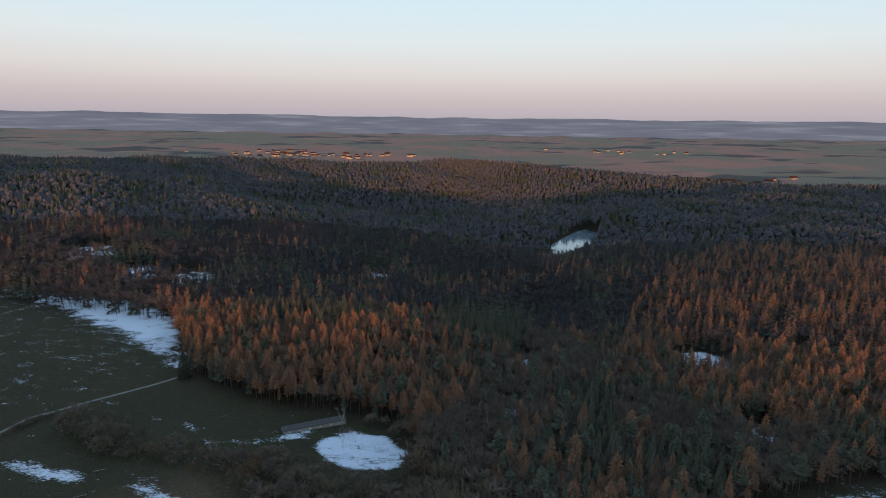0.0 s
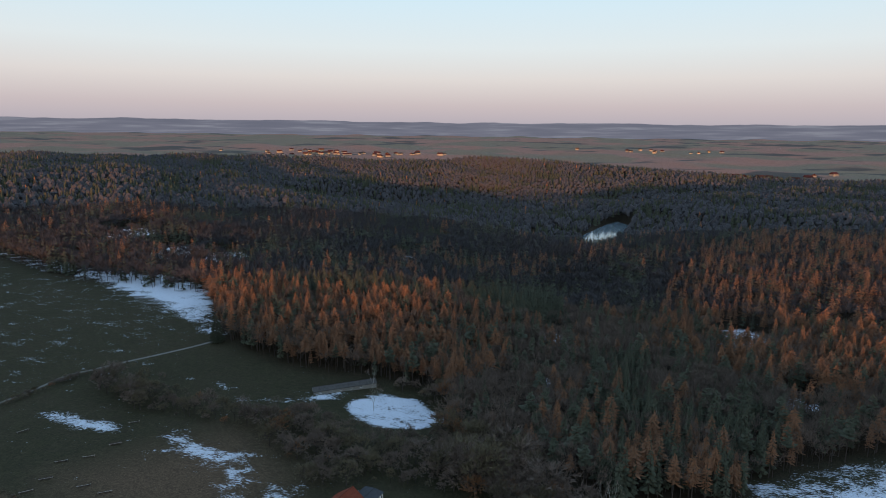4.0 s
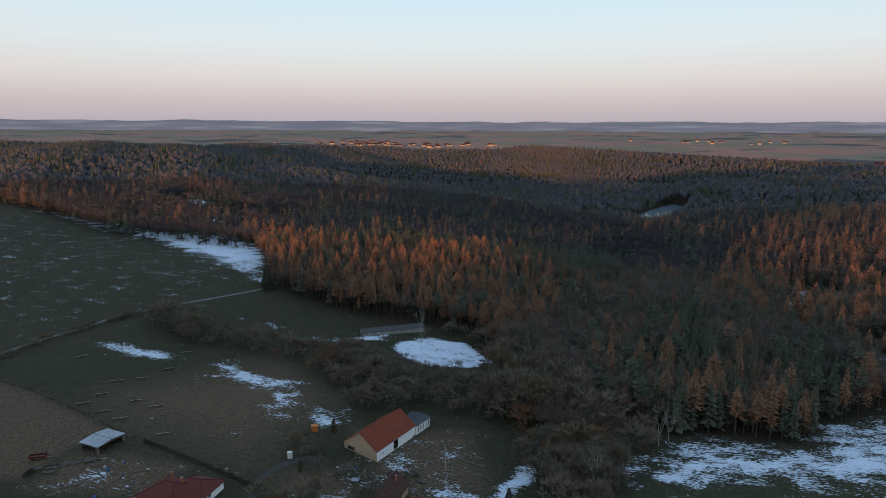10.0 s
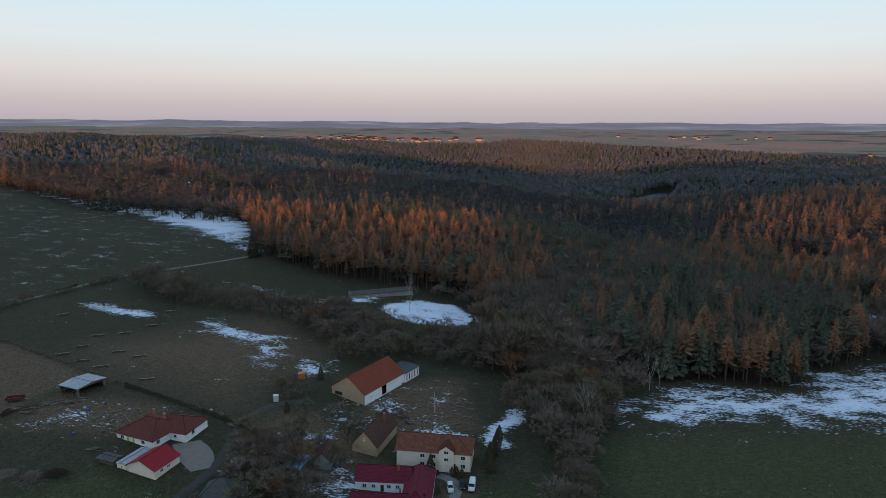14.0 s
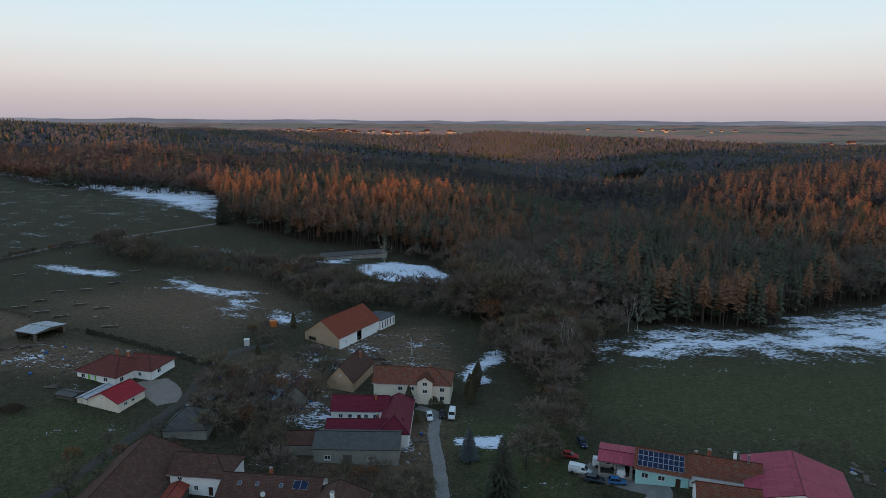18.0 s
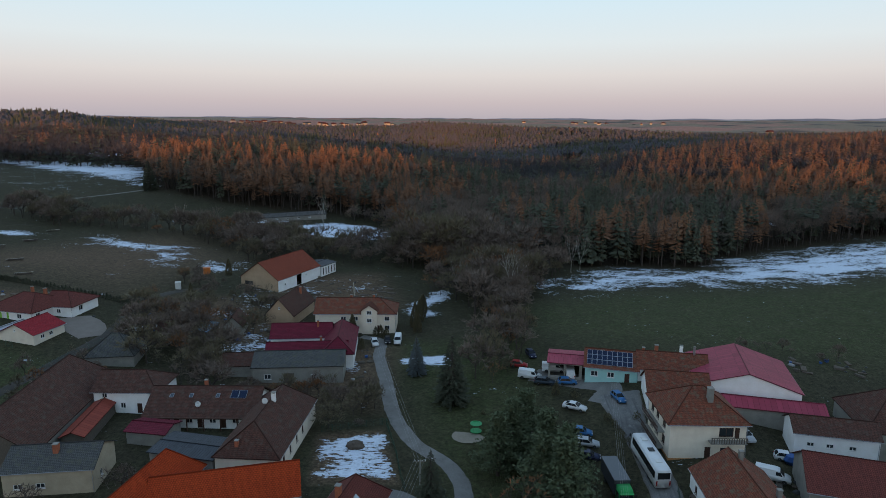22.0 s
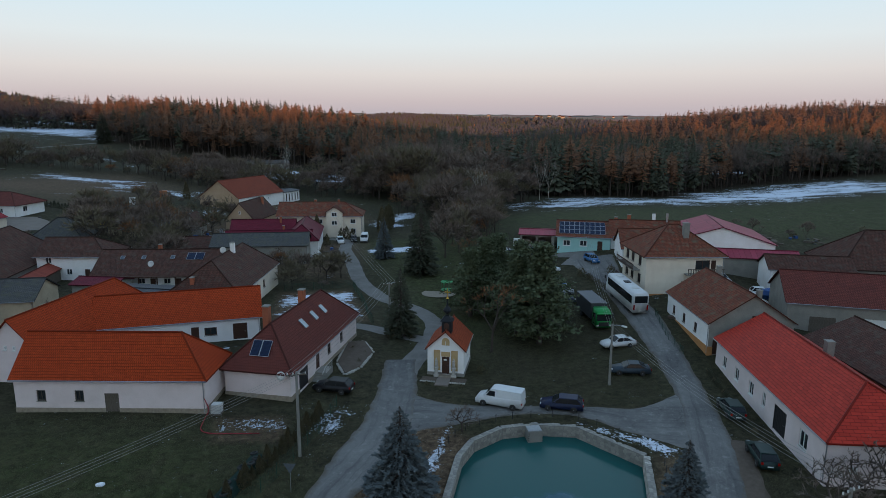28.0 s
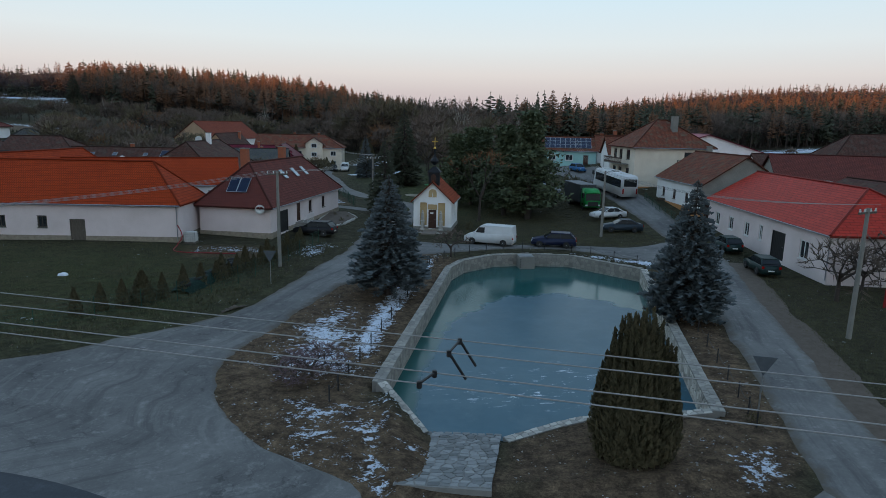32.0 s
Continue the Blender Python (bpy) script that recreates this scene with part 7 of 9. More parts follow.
def broadleaf(seed, depth=4, spread=0.55, first=0.28, fan=3, thin=0.5, twigs=5, trunk=0.02, lean=0.03, tw=0.006):
    """A bare broadleaf tree one unit high: trunk, limbs and fine twigs."""
    t = Tri(seed)
    r = t.r

    def grow(p, d, L, rad, lev):
        q = p + d * L
        t.limb(p, q, rad, rad * 0.62, 0, 4 if lev < 2 else 3)
        if lev >= depth:
            for _ in range(twigs):
                e = (d + Vector((r.uniform(-1, 1), r.uniform(-1, 1), r.uniform(-0.3, 0.9))) * 0.9).normalized()
                s = p.lerp(q, r.uniform(0.1, 1))
                o = s + e * L * r.uniform(0.5, 1.1)
                w = e.cross(Vector((r.uniform(-1, 1), r.uniform(-1, 1), r.uniform(-1, 1)))).normalized() * tw
                t.tri(s - w, s + w, o, 1)
            return
        n = fan if lev else fan + 1
        for k in range(n):
            a = k * math.tau / n + r.uniform(-0.6, 0.6)
            side = d.orthogonal().normalized()
            side = Matrix.Rotation(a, 3, d) @ side
            e = (d * (1 - spread * 0.5) + side * spread * r.uniform(0.6, 1.2) + Vector((0, 0, 0.15))).normalized()
            grow(p.lerp(q, r.uniform(0.75, 1.0)), e, L * r.uniform(0.62, 0.85), rad * 0.6, lev + 1)
    grow(Vector((0, 0, 0)), Vector((r.uniform(-lean, lean), r.uniform(-lean, lean), 1)).normalized(), first, trunk, 0)
    v, f, k = t.arrays()
    v = v / v[:, 2].max()
    return v, f, k


def plant(name, label, category, arrays, wood, crown, m, group=""):
    """A single tree, a thing with its trunk and its crown."""
    v, f, k = arrays
    ob = thing(name, label, category, m, group)
    for nm, kk, mt in (("trunk", 0, wood), ("crown", 1, crown)):
        fk = f[k == kk]
        used, inv = np.unique(fk, return_inverse=True)
        me = mesh_from(nm, v[used], inv.reshape(-1, 3), np.full(len(used), 0.5))
        me.materials.append(M[mt])
        o = new(nm, me)
        o.parent = ob
    return ob


def stand(x, y, h, turn=0.0, sink=0.15, wide=1.0):
    return Matrix.LocRotScale((x, y, ground(x, y) - sink), Euler((0, 0, turn)), (h * wide, h * wide, h))


def scatter(name, label, templates, X, Y, H, wood, crown, rng, wide=(0.8, 1.2)):
    """Many trees as one object: copies of the templates at the places, each with its own size, turn and tint."""
    Z = heights(X, Y) - 0.2
    which = rng.integers(0, len(templates), len(X))
    VV, FF, KK, TT, n = [], [], [], [], 0
    for i, (v, f, k) in enumerate(templates):
        s = np.nonzero(which == i)[0]
        if not len(s):
            continue
        a, w = rng.uniform(0, math.tau, len(s)), rng.uniform(*wide, len(s)) * H[s]
        ca, sa = np.cos(a) * w, np.sin(a) * w
        P = np.empty((len(s), len(v), 3), np.float32)
        P[:, :, 0] = X[s, None] + ca[:, None] * v[:, 0] - sa[:, None] * v[:, 1]
        P[:, :, 1] = Y[s, None] + sa[:, None] * v[:, 0] + ca[:, None] * v[:, 1]
        P[:, :, 2] = Z[s, None] + H[s, None] * v[:, 2]
        VV.append(P.reshape(-1, 3))
        FF.append((f[None] + (np.arange(len(s)) * len(v))[:, None, None] + n).reshape(-1, 3))
        KK.append(np.tile(k, len(s)))
        TT.append(np.repeat(rng.uniform(0, 1, len(s)), len(v)))
        n += len(s) * len(v)
    if not VV:
        return
    me = mesh_from(name, np.concatenate(VV), np.concatenate(FF), np.concatenate(TT))
    me.materials.append(M[wood])
    me.materials.append(M[crown])
    me.polygons.foreach_set("material_index", np.concatenate(KK).astype(np.int32))
    tagged(new(name, me), label, "trees", kind="stuff")


rng = np.random.default_rng(5)
SP_N = [conifer(i, width=0.17, whorls=13, per=6, bare=0.2) for i in range(3)]
LA_N = [conifer(10 + i, width=0.15 + 0.02 * i, whorls=22, per=7, bare=0.30 + 0.06 * i, droop=0.1, kite=0.15, thin=True) for i in range(5)]
PI_N = [conifer(20 + i, width=0.19, whorls=7, per=7, bare=0.55, droop=-0.2, kite=0.5) for i in range(2)]
BR_N = [broadleaf(30 + i, depth=3, spread=0.5, first=0.42, fan=3, twigs=6, trunk=0.012, tw=0.005) for i in range(3)]
SP_M = [conifer(40 + i, width=0.17, whorls=7, per=5, bare=0.15, kite=0.45) for i in range(2)]
LA_M = [conifer(45 + i, width=0.19, whorls=13, per=6, bare=0.3, droop=0.15, kite=0.22, thin=True) for i in range(4)]
BR_M = [broadleaf(50 + i, depth=2, spread=0.55, first=0.42, fan=3, twigs=8, trunk=0.012, tw=0.014) for i in range(2)]
SP_F = [cone_tree(60 + i, 0.2) for i in range(2)]


def dome_tree(seed):
    """A cheap bare crown for the distance: a ragged dome on a stem."""
    t = Tri(seed)
    r = t.r
    t.limb((0, 0, 0), (0, 0, 0.5), 0.015, 0.01, 0, 3)
    rings = [[(R * r.uniform(0.6, 1.25) * math.cos(k * math.tau / 6 + i), R * r.uniform(0.6, 1.25) * math.sin(k * math.tau / 6 + i), z + r.uniform(-0.09, 0.09)) for k in range(6)] for i, (R, z) in enumerate(((0.2, 0.36), (0.29, 0.6), (0.17, 0.86)))]
    for u, v in zip(rings, rings[1:]):
        for k in range(6):
            t.tri(u[k], u[(k + 1) % 6], v[k], 1)
            t.tri(u[(k + 1) % 6], v[(k + 1) % 6], v[k], 1)
    for k in range(6):
        t.tri(rings[2][k], rings[2][(k + 1) % 6], (r.uniform(-0.05, 0.05), 0, 1), 1)
    return t.arrays()


BR_F = [dome_tree(65 + i) for i in range(4)]


def places(step, lo, hi, poly, near, far):
    """Jittered places in the polygon, at distances near to far from the village."""
    xs, ys = np.meshgrid(np.arange(lo[0], hi[0], step), np.arange(lo[1], hi[1], step))
    X = xs.ravel() + rng.uniform(-0.45, 0.45, xs.size) * step
    Y = ys.ravel() + rng.uniform(-0.45, 0.45, xs.size) * step
    d = np.hypot(X, Y)
    k = inside(poly, X, Y) & (d >= near) & (d < far)
    for cx, cy, cr in CLEARINGS:
        k &= np.hypot(X - cx, (Y - cy) * 0.8) > cr * 0.85
    k &= edge_distance(LAKE, X, Y) < -3
    for reach in (15, 30, 45):
        k &= ~inside(LAKE, X * (1 + reach / d), Y * (1 + reach / d))
    k &= np.abs(X) < Y * 0.95 + 60
    return X[k], Y[k]


LARCH_A = [(-162, 392), (-100, 362), (-50, 350), (0, 345), (34, 385), (20, 440), (-50, 470), (-120, 460), (-200, 500), (-260, 520), (-205, 480)]
LARCH_B = [(130, 420), (200, 330), (400, 340), (900, 480), (1000, 760), (560, 900), (300, 760), (190, 580)]


def species(X, Y):
    """0 larch, 1 spruce, 2 broadleaf, 3 pine, by stands of their own."""
    n1 = np.array([noise.noise((x / 90, y / 90, 0.3)) for x, y in zip(X, Y)])
    n2 = np.array([noise.noise((x / 60 + 9, y / 60, 4.3)) for x, y in zip(X, Y)])
    r = rng.uniform(0, 1, len(X))
    larchy = np.where(inside(LARCH_A, X, Y), 0.58, np.where(inside(LARCH_B, X, Y), 0.56, 0.10 + n1 * 0.4))
    s = np.where(r < larchy, 0, 2)
    s = np.where((n2 > 0.2) & (larchy < 0.5) & (rng.uniform(0, 1, len(X)) < 0.75), 1, s)
    s = np.where(rng.uniform(0, 1, len(X)) < 0.10, 1, s)
    s = np.where(rng.uniform(0, 1, len(X)) < 0.10, 3, s)
    dark = np.hypot(X - 40, (Y - 520) * 0.9) < 45
    block = (X > 58) & (X < 130) & (Y < 300)
    s = np.where(dark, 1, s)
    s = np.where(block, np.where(r < 0.45, 1, np.where(r < 0.8, 0, 2)), s)
    return s


for near, far, step, sets, hh in ((0, 520, 4.6, (LA_N, SP_N, BR_N, PI_N), (14, 25)), (520, 980, 6.6, (LA_M, SP_M, BR_M, SP_M), (15, 26)), (980, 2600, 9.5, (SP_F, SP_F, BR_F, SP_F), (13, 23))):
    X, Y = places(step, (-1500, 240), (1500, 2400), FOREST, near, far)
    S = species(X, Y)
    # most far larches take the hazed crowns, which dims the distant slopes
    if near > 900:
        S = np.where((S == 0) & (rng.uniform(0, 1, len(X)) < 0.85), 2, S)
    H = rng.uniform(*hh, len(X))
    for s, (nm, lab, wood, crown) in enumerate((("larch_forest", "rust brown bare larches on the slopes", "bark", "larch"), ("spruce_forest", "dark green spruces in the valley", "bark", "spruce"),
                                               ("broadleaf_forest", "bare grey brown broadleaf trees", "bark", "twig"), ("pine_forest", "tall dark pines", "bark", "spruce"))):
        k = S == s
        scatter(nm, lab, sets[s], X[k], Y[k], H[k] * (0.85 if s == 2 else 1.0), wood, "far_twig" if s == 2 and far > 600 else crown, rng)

# ---- single trees and shrubs ----
def rich_conifer(seed, width=0.3, whorls=22, per=9, subs=6, bare=0.04, droop=0.28, tip_up=0.25, scale=0.2, top=0.0):
    """A conifer near the camera: boughs set with many small needle sprays."""
    t = Tri(seed)
    r = t.r
    t.limb((0, 0, 0), (0, 0, 0.6), 0.022, 0.012, 0, 7)
    t.limb((0, 0, 0.6), (0, 0, 0.995), 0.012, 0.002, 0, 5)
    for i in range(whorls):
        u = i / (whorls - 1)
        z = bare + (0.97 - bare) * u ** 0.95
        R = width * ((1 - u) ** 0.8) * r.uniform(0.93, 1.06) * min(1.0, 0.74 + u * 2.2) + 0.014
        a0 = r.uniform(0, math.tau)
        n = max(5, round(per * (1 - 0.45 * u)))
        for j in range(n):
            a = a0 + j * math.tau / n + r.uniform(-0.25, 0.25)
            L = R * r.uniform(0.78, 1.05)
            dx, dy = math.cos(a), math.sin(a)
            zz = z + r.uniform(-0.022, 0.022)
            dz = -droop * L * r.uniform(0.6, 1.3)
            t.limb((0, 0, zz), (dx * L * 0.9, dy * L * 0.9, zz + dz), 0.005, 0.001, 0, 3)
            ns = max(3, round(subs * (0.5 + L / width)))
            for s in range(ns):
                v = 0.3 + 0.74 * ((s + r.random()) / ns) ** 0.75
                side = r.choice((-1, 1)) * r.uniform(0.2, 1.0)
                b = a + side * 0.9
                l = L * scale * r.uniform(0.8, 1.5) * (1.25 - 0.5 * v)
                cx, cy, cz = dx * L * v, dy * L * v, zz + dz * v + r.uniform(-0.008, 0.012)
                ex, ey = math.cos(b), math.sin(b)
                w = l * r.uniform(0.22, 0.4)
                up = l * r.uniform(-0.1, tip_up)
                tilt = r.uniform(-0.5, 0.5) * w
                t.tri((cx - ex * l * 0.2, cy - ey * l * 0.2, cz), (cx + ex * l * 0.4 - ey * w, cy + ey * l * 0.4 + ex * w, cz + up * 0.4 + tilt - 0.01), (cx + ex * l, cy + ey * l, cz + up), 1)
                t.tri((cx - ex * l * 0.2, cy - ey * l * 0.2, cz), (cx + ex * l, cy + ey * l, cz + up), (cx + ex * l * 0.4 + ey * w, cy + ey * l * 0.4 - ex * w, cz + up * 0.4 - tilt - 0.01), 1)
    return t.arrays()


def thuja_bush(seed, width=0.3, sprays=2600, leaders=7, small=1.0):
    """A dense columnar shrub of upright sprays with several ragged tips."""
    t = Tri(seed)
    r = t.r
    t.limb((0, 0, 0), (0, 0, 0.4), 0.03, 0.015, 0, 6)
    tips = []
    for q in range(leaders):
        rho, th = math.sqrt((q + 0.5) / leaders) if leaders > 1 else 0.0, q * 2.4
        tips.append((rho * math.cos(th), rho * math.sin(th), (1.0 - 0.36 * rho ** 2) * (1.0 if leaders == 1 else r.uniform(0.84, 1.06)), rho))
    tips[0] = (tips[0][0], tips[0][1], 1.0, tips[0][3])
    own = width if leaders == 1 else width * 1.5 / math.sqrt(leaders)
    for _ in range(sprays):
        a = r.uniform(0, math.tau)
        tx, ty, tz, rho = r.choice(tips)
        z = r.random() ** 0.85 * tz
        f = z / tz
        reach_ = (0.62 + 0.38 * math.sin(min(1.0, f * 2.2) * 1.57)) * (1 - 0.16 * f * f) * width * 0.9
        env = own * (0.8 + 0.2 * math.sin(min(1.0, f * 2.2) * 1.57)) * max(0.03, 1 - f ** 1.7) * r.uniform(0.7, 1.05)
        x, y = tx * reach_ + env * math.cos(a), ty * reach_ + env * math.sin(a)
        if leaders > 1:
            a = math.atan2(y, x) + r.uniform(-0.7, 0.7)
        l = r.uniform(0.035, 0.075) * small
        w = l * r.uniform(0.25, 0.45)
        ox, oy = math.cos(a) * l * r.uniform(0.1, 0.5), math.sin(a) * l * r.uniform(0.1, 0.5)
        b = a + r.uniform(-0.9, 0.9) + math.pi / 2
        sx, sy = math.cos(b) * w, math.sin(b) * w
        t.tri((x - sx, y - sy, z), (x + sx, y + sy, z + r.uniform(-0.01, 0.01)), (x + ox, y + oy, z + l), 1)
    return t.arrays()


def pine_crown(seed):
    """A tall pine: a trunk with rough limbs and clouds of needle tufts."""
    t = Tri(seed)
    r = t.r
    t.limb((0, 0, 0), (0.01, 0, 0.5), 0.022, 0.015, 0, 7)
    t.limb((0.01, 0, 0.5), (0, 0.01, 0.97), 0.015, 0.003, 0, 5)
    for i in range(64):
        u = i / 63
        z = 0.10 + 0.86 * u
        R = 0.22 * math.sin(min(1, 0.25 + u * 1.1) * math.pi) ** 0.7 * r.uniform(0.6, 1.1) + 0.03
        a = i * 2.4 + r.uniform(-0.4, 0.4)
        ex, ey = math.cos(a) * R, math.sin(a) * R
        zt = z + R * r.uniform(-0.05, 0.35)
        t.limb((0, 0, z), (ex, ey, zt), 0.006, 0.002, 0, 3)
        for _ in range(90):
            v = r.uniform(0.25, 1.1)
            c = (ex * v + r.gauss(0, 0.030), ey * v + r.gauss(0, 0.030), z + (zt - z) * v + r.gauss(0, 0.014))
            l = r.uniform(0.016, 0.036)
            d = Vector((r.gauss(0, 1), r.gauss(0, 1), r.gauss(0.5, 0.8))).normalized()
            w = d.cross(Vector((r.gauss(0, 1), r.gauss(0, 1), r.gauss(0, 1)))).normalized() * l * 0.42
            c = Vector(c)
            t.tri(c - w, c + w, c + d * l, 1)
    return t.arrays()


SPRUCE_A, SPRUCE_B = rich_conifer(1, 0.29, 30, 17, 20, bare=0.12, droop=0.14, tip_up=0.5, scale=0.17), rich_conifer(2, 0.29, 32, 17, 20, bare=0.08, droop=0.14, tip_up=0.5, scale=0.17)
plant("blue_spruce", "dense blue spruce on the bank left of the pond", "tree", SPRUCE_A, "bark", "blue_spruce", stand(1.9, 46.4, 9.3, wide=1.16), "blue spruces by the pond")["label"] = "dense blue spruce with a clear trunk beside the pond"
plant("blue_spruce", "broad blue spruce between pond and lane", "tree", SPRUCE_B, "bark", "blue_spruce", stand(21.6, 38.4, 9.6, 1.0, wide=1.02), "blue spruces by the pond")
plant("thuja", "large brown green thuja shrub beside the stone ramp", "shrub", thuja_bush(3, 0.26, 52000, 110, 0.42), "bark", "thuja", stand(10.7, 22.0, 6.4, sink=0.5, wide=1.15))
SPR_G = rich_conifer(6, 0.25, 28, 14, 14, bare=0.03, scale=0.2)
for x, y, h, lab in ((0.6, 141.0, 9.5, "blue green spruce on the village green"), (8.1, 125.2, 15.2, "tall dark spruce on the village green"), (3.0, 88.0, 10.4, "dark spruce beside the street lamp"), (-162, 388, 19.0, "lone tall spruce at the field corner")):
    plant("spruce", lab, "tree", SPR_G, "bark", "blue_spruce" if h == 9.5 else "spruce", stand(x, y, h, x, wide=1.05))
PINE_A, PINE_B = pine_crown(7), pine_crown(8)
for i, (x, y, h) in enumerate(((14.6, 98.5, 11.8), (17.6, 101.5, 12.8), (20.6, 106, 12.4), (22.6, 84.0, 15.0), (20.2, 88.5, 13.2), (24.4, 90, 13.6), (22.5, 97, 13.0))):
    plant("pine", "tall dense dark pine in the clump on the green", "tree", PINE_A if i % 2 else PINE_B, "bark", "pine", stand(x, y, h, i * 1.3, wide=1.4), "pines on the green")

TREE_B = [broadleaf(70 + i, depth=5, spread=0.5, first=0.3, fan=2, twigs=7, trunk=0.016, tw=0.003) for i in range(4)]
FRUIT = [broadleaf(80 + i, depth=4, spread=0.85, first=0.24, fan=3, twigs=7, trunk=0.026, tw=0.004) for i in range(2)]
plant("bare_tree", "slender bare tree on the green behind the chapel", "tree", TREE_B[0], "bark", "rust_twig", stand(15.2, 81.0, 10.5, wide=1.3))
plant("bare_shrub", "small bare shrub by the pond's corner", "shrub", FRUIT[0], "bark", "twig", stand(8.4, 58.7, 3.2))
for x, y, h, lab in ((35.6, 41.8, 5.6, "gnarled bare fruit tree before the rose house"), (42.5, 44.0, 6.0, "bare fruit tree beside the red fence"), (40.0, 44.5, 4.5, "small pruned fruit tree by the rose house"), (-46, 93.5, 5.0, "bare fruit tree behind the farmyard"), (-58, 88.5, 5.0, "bare tree beside the cream cottage")):
    plant("fruit_tree", lab, "tree", FRUIT[1 if h > 5 else 0], "bark", "twig", stand(x, y, h, x))
plant("weeping_shrub", "low weeping shrub with purple brown twigs on the bank", "shrub", broadleaf(91, depth=4, spread=1.1, first=0.3, fan=4, twigs=8, trunk=0.03, tw=0.004), "bark", "heather", stand(-2.6, 30.6, 2.0, wide=1.7)) if "heather" in M else None
BIRCH = [broadleaf(95 + i, depth=5, spread=0.34, first=0.36, fan=2, twigs=7, trunk=0.010, tw=0.0025) for i in range(2)]
for x, y, h in ((60, 236, 16), (64, 238, 15), (31, 200, 20), (33, 203, 17), (14, 212, 14), (-48, 322, 16), (-52, 345, 15), (-112, 300, 14), (24, 214, 13)):
    plant("birch", "white stemmed bare birch at the wood's edge", "tree", BIRCH[int(x) % 2], "birch_bark", "twig", stand(x, y, h, x), "birches")
for x, y, h in ((5.5, 214, 9), (22, 246, 13), (26, 240, 12), (-60, 262, 8)):
    plant("russet_tree", "round russet brown tree that keeps dry leaves", "tree", BR_N[1], "bark", "rust_twig", stand(x, y, h, x, wide=1.3))

CY = thuja_bush(12, 0.2, 1100, 1)
for x, y, h in ((-18.3, 41.2, 2.0), (-17.2, 42.4, 2.0), (-16.1, 43.1, 2.1), (-15.2, 44.3, 2.4), (-14.2, 45.4, 2.0), (-13.2, 47.0, 2.2), (-12.4, 48.8, 2.0)):
    plant("thuja_column", "young green thuja along the garden fence", "shrub", CY, "bark", "thuja", stand(x, y, h, x, wide=1.2 if x != -15.2 else 1.9), "thujas along the fence")
row_ = smooth_line(((-11.6, 50.4), (-9.0, 56.0), (-6.2, 62.5)), 0.95)
for i, p in enumerate(row_):
    plant("thuja_column", "young green thuja along the garden fence", "shrub", CY, "bark", "thuja", stand(p.x, p.y, 1.8 + 0.5 * math.sin(i * 2.1), i, wide=1.3), "thujas along the fence")
row_ = smooth_line(((-131.5, 198.6), (-80.8, 181.6)), 1.15)
HEDGE = thuja_bush(13, 0.3, 420, 1, 1.5)
for i, p in enumerate(row_):
    plant("hedge_thuja", "dark young thuja in the row along the paddock", "shrub", HEDGE, "bark", "spruce", stand(p.x, p.y, 1.9 + 0.25 * math.sin(i * 1.7), i, wide=1.15), "hedge along the paddock")
for x, y, h in ((-17.5, 170.5, 6.5), (-9.5, 170.0, 3.4), (-11.0, 170.2, 3.0), (-8.0, 170.0, 2.8), (0.0, 178, 7.5), (1.2, 183, 7), (2.0, 188, 7), (2.6, 193, 6), (0.6, 173, 6.5), (-71, 196, 4.5), (30, 124, 3), (-68, 226, 6), (-14, 160, 3)):
    plant("cypress", "dark clipped conifer in a village garden", "shrub", HEDGE if h < 4 else CY, "bark", "thuja", stand(x, y, h, x, wide=1.2), "garden conifers")

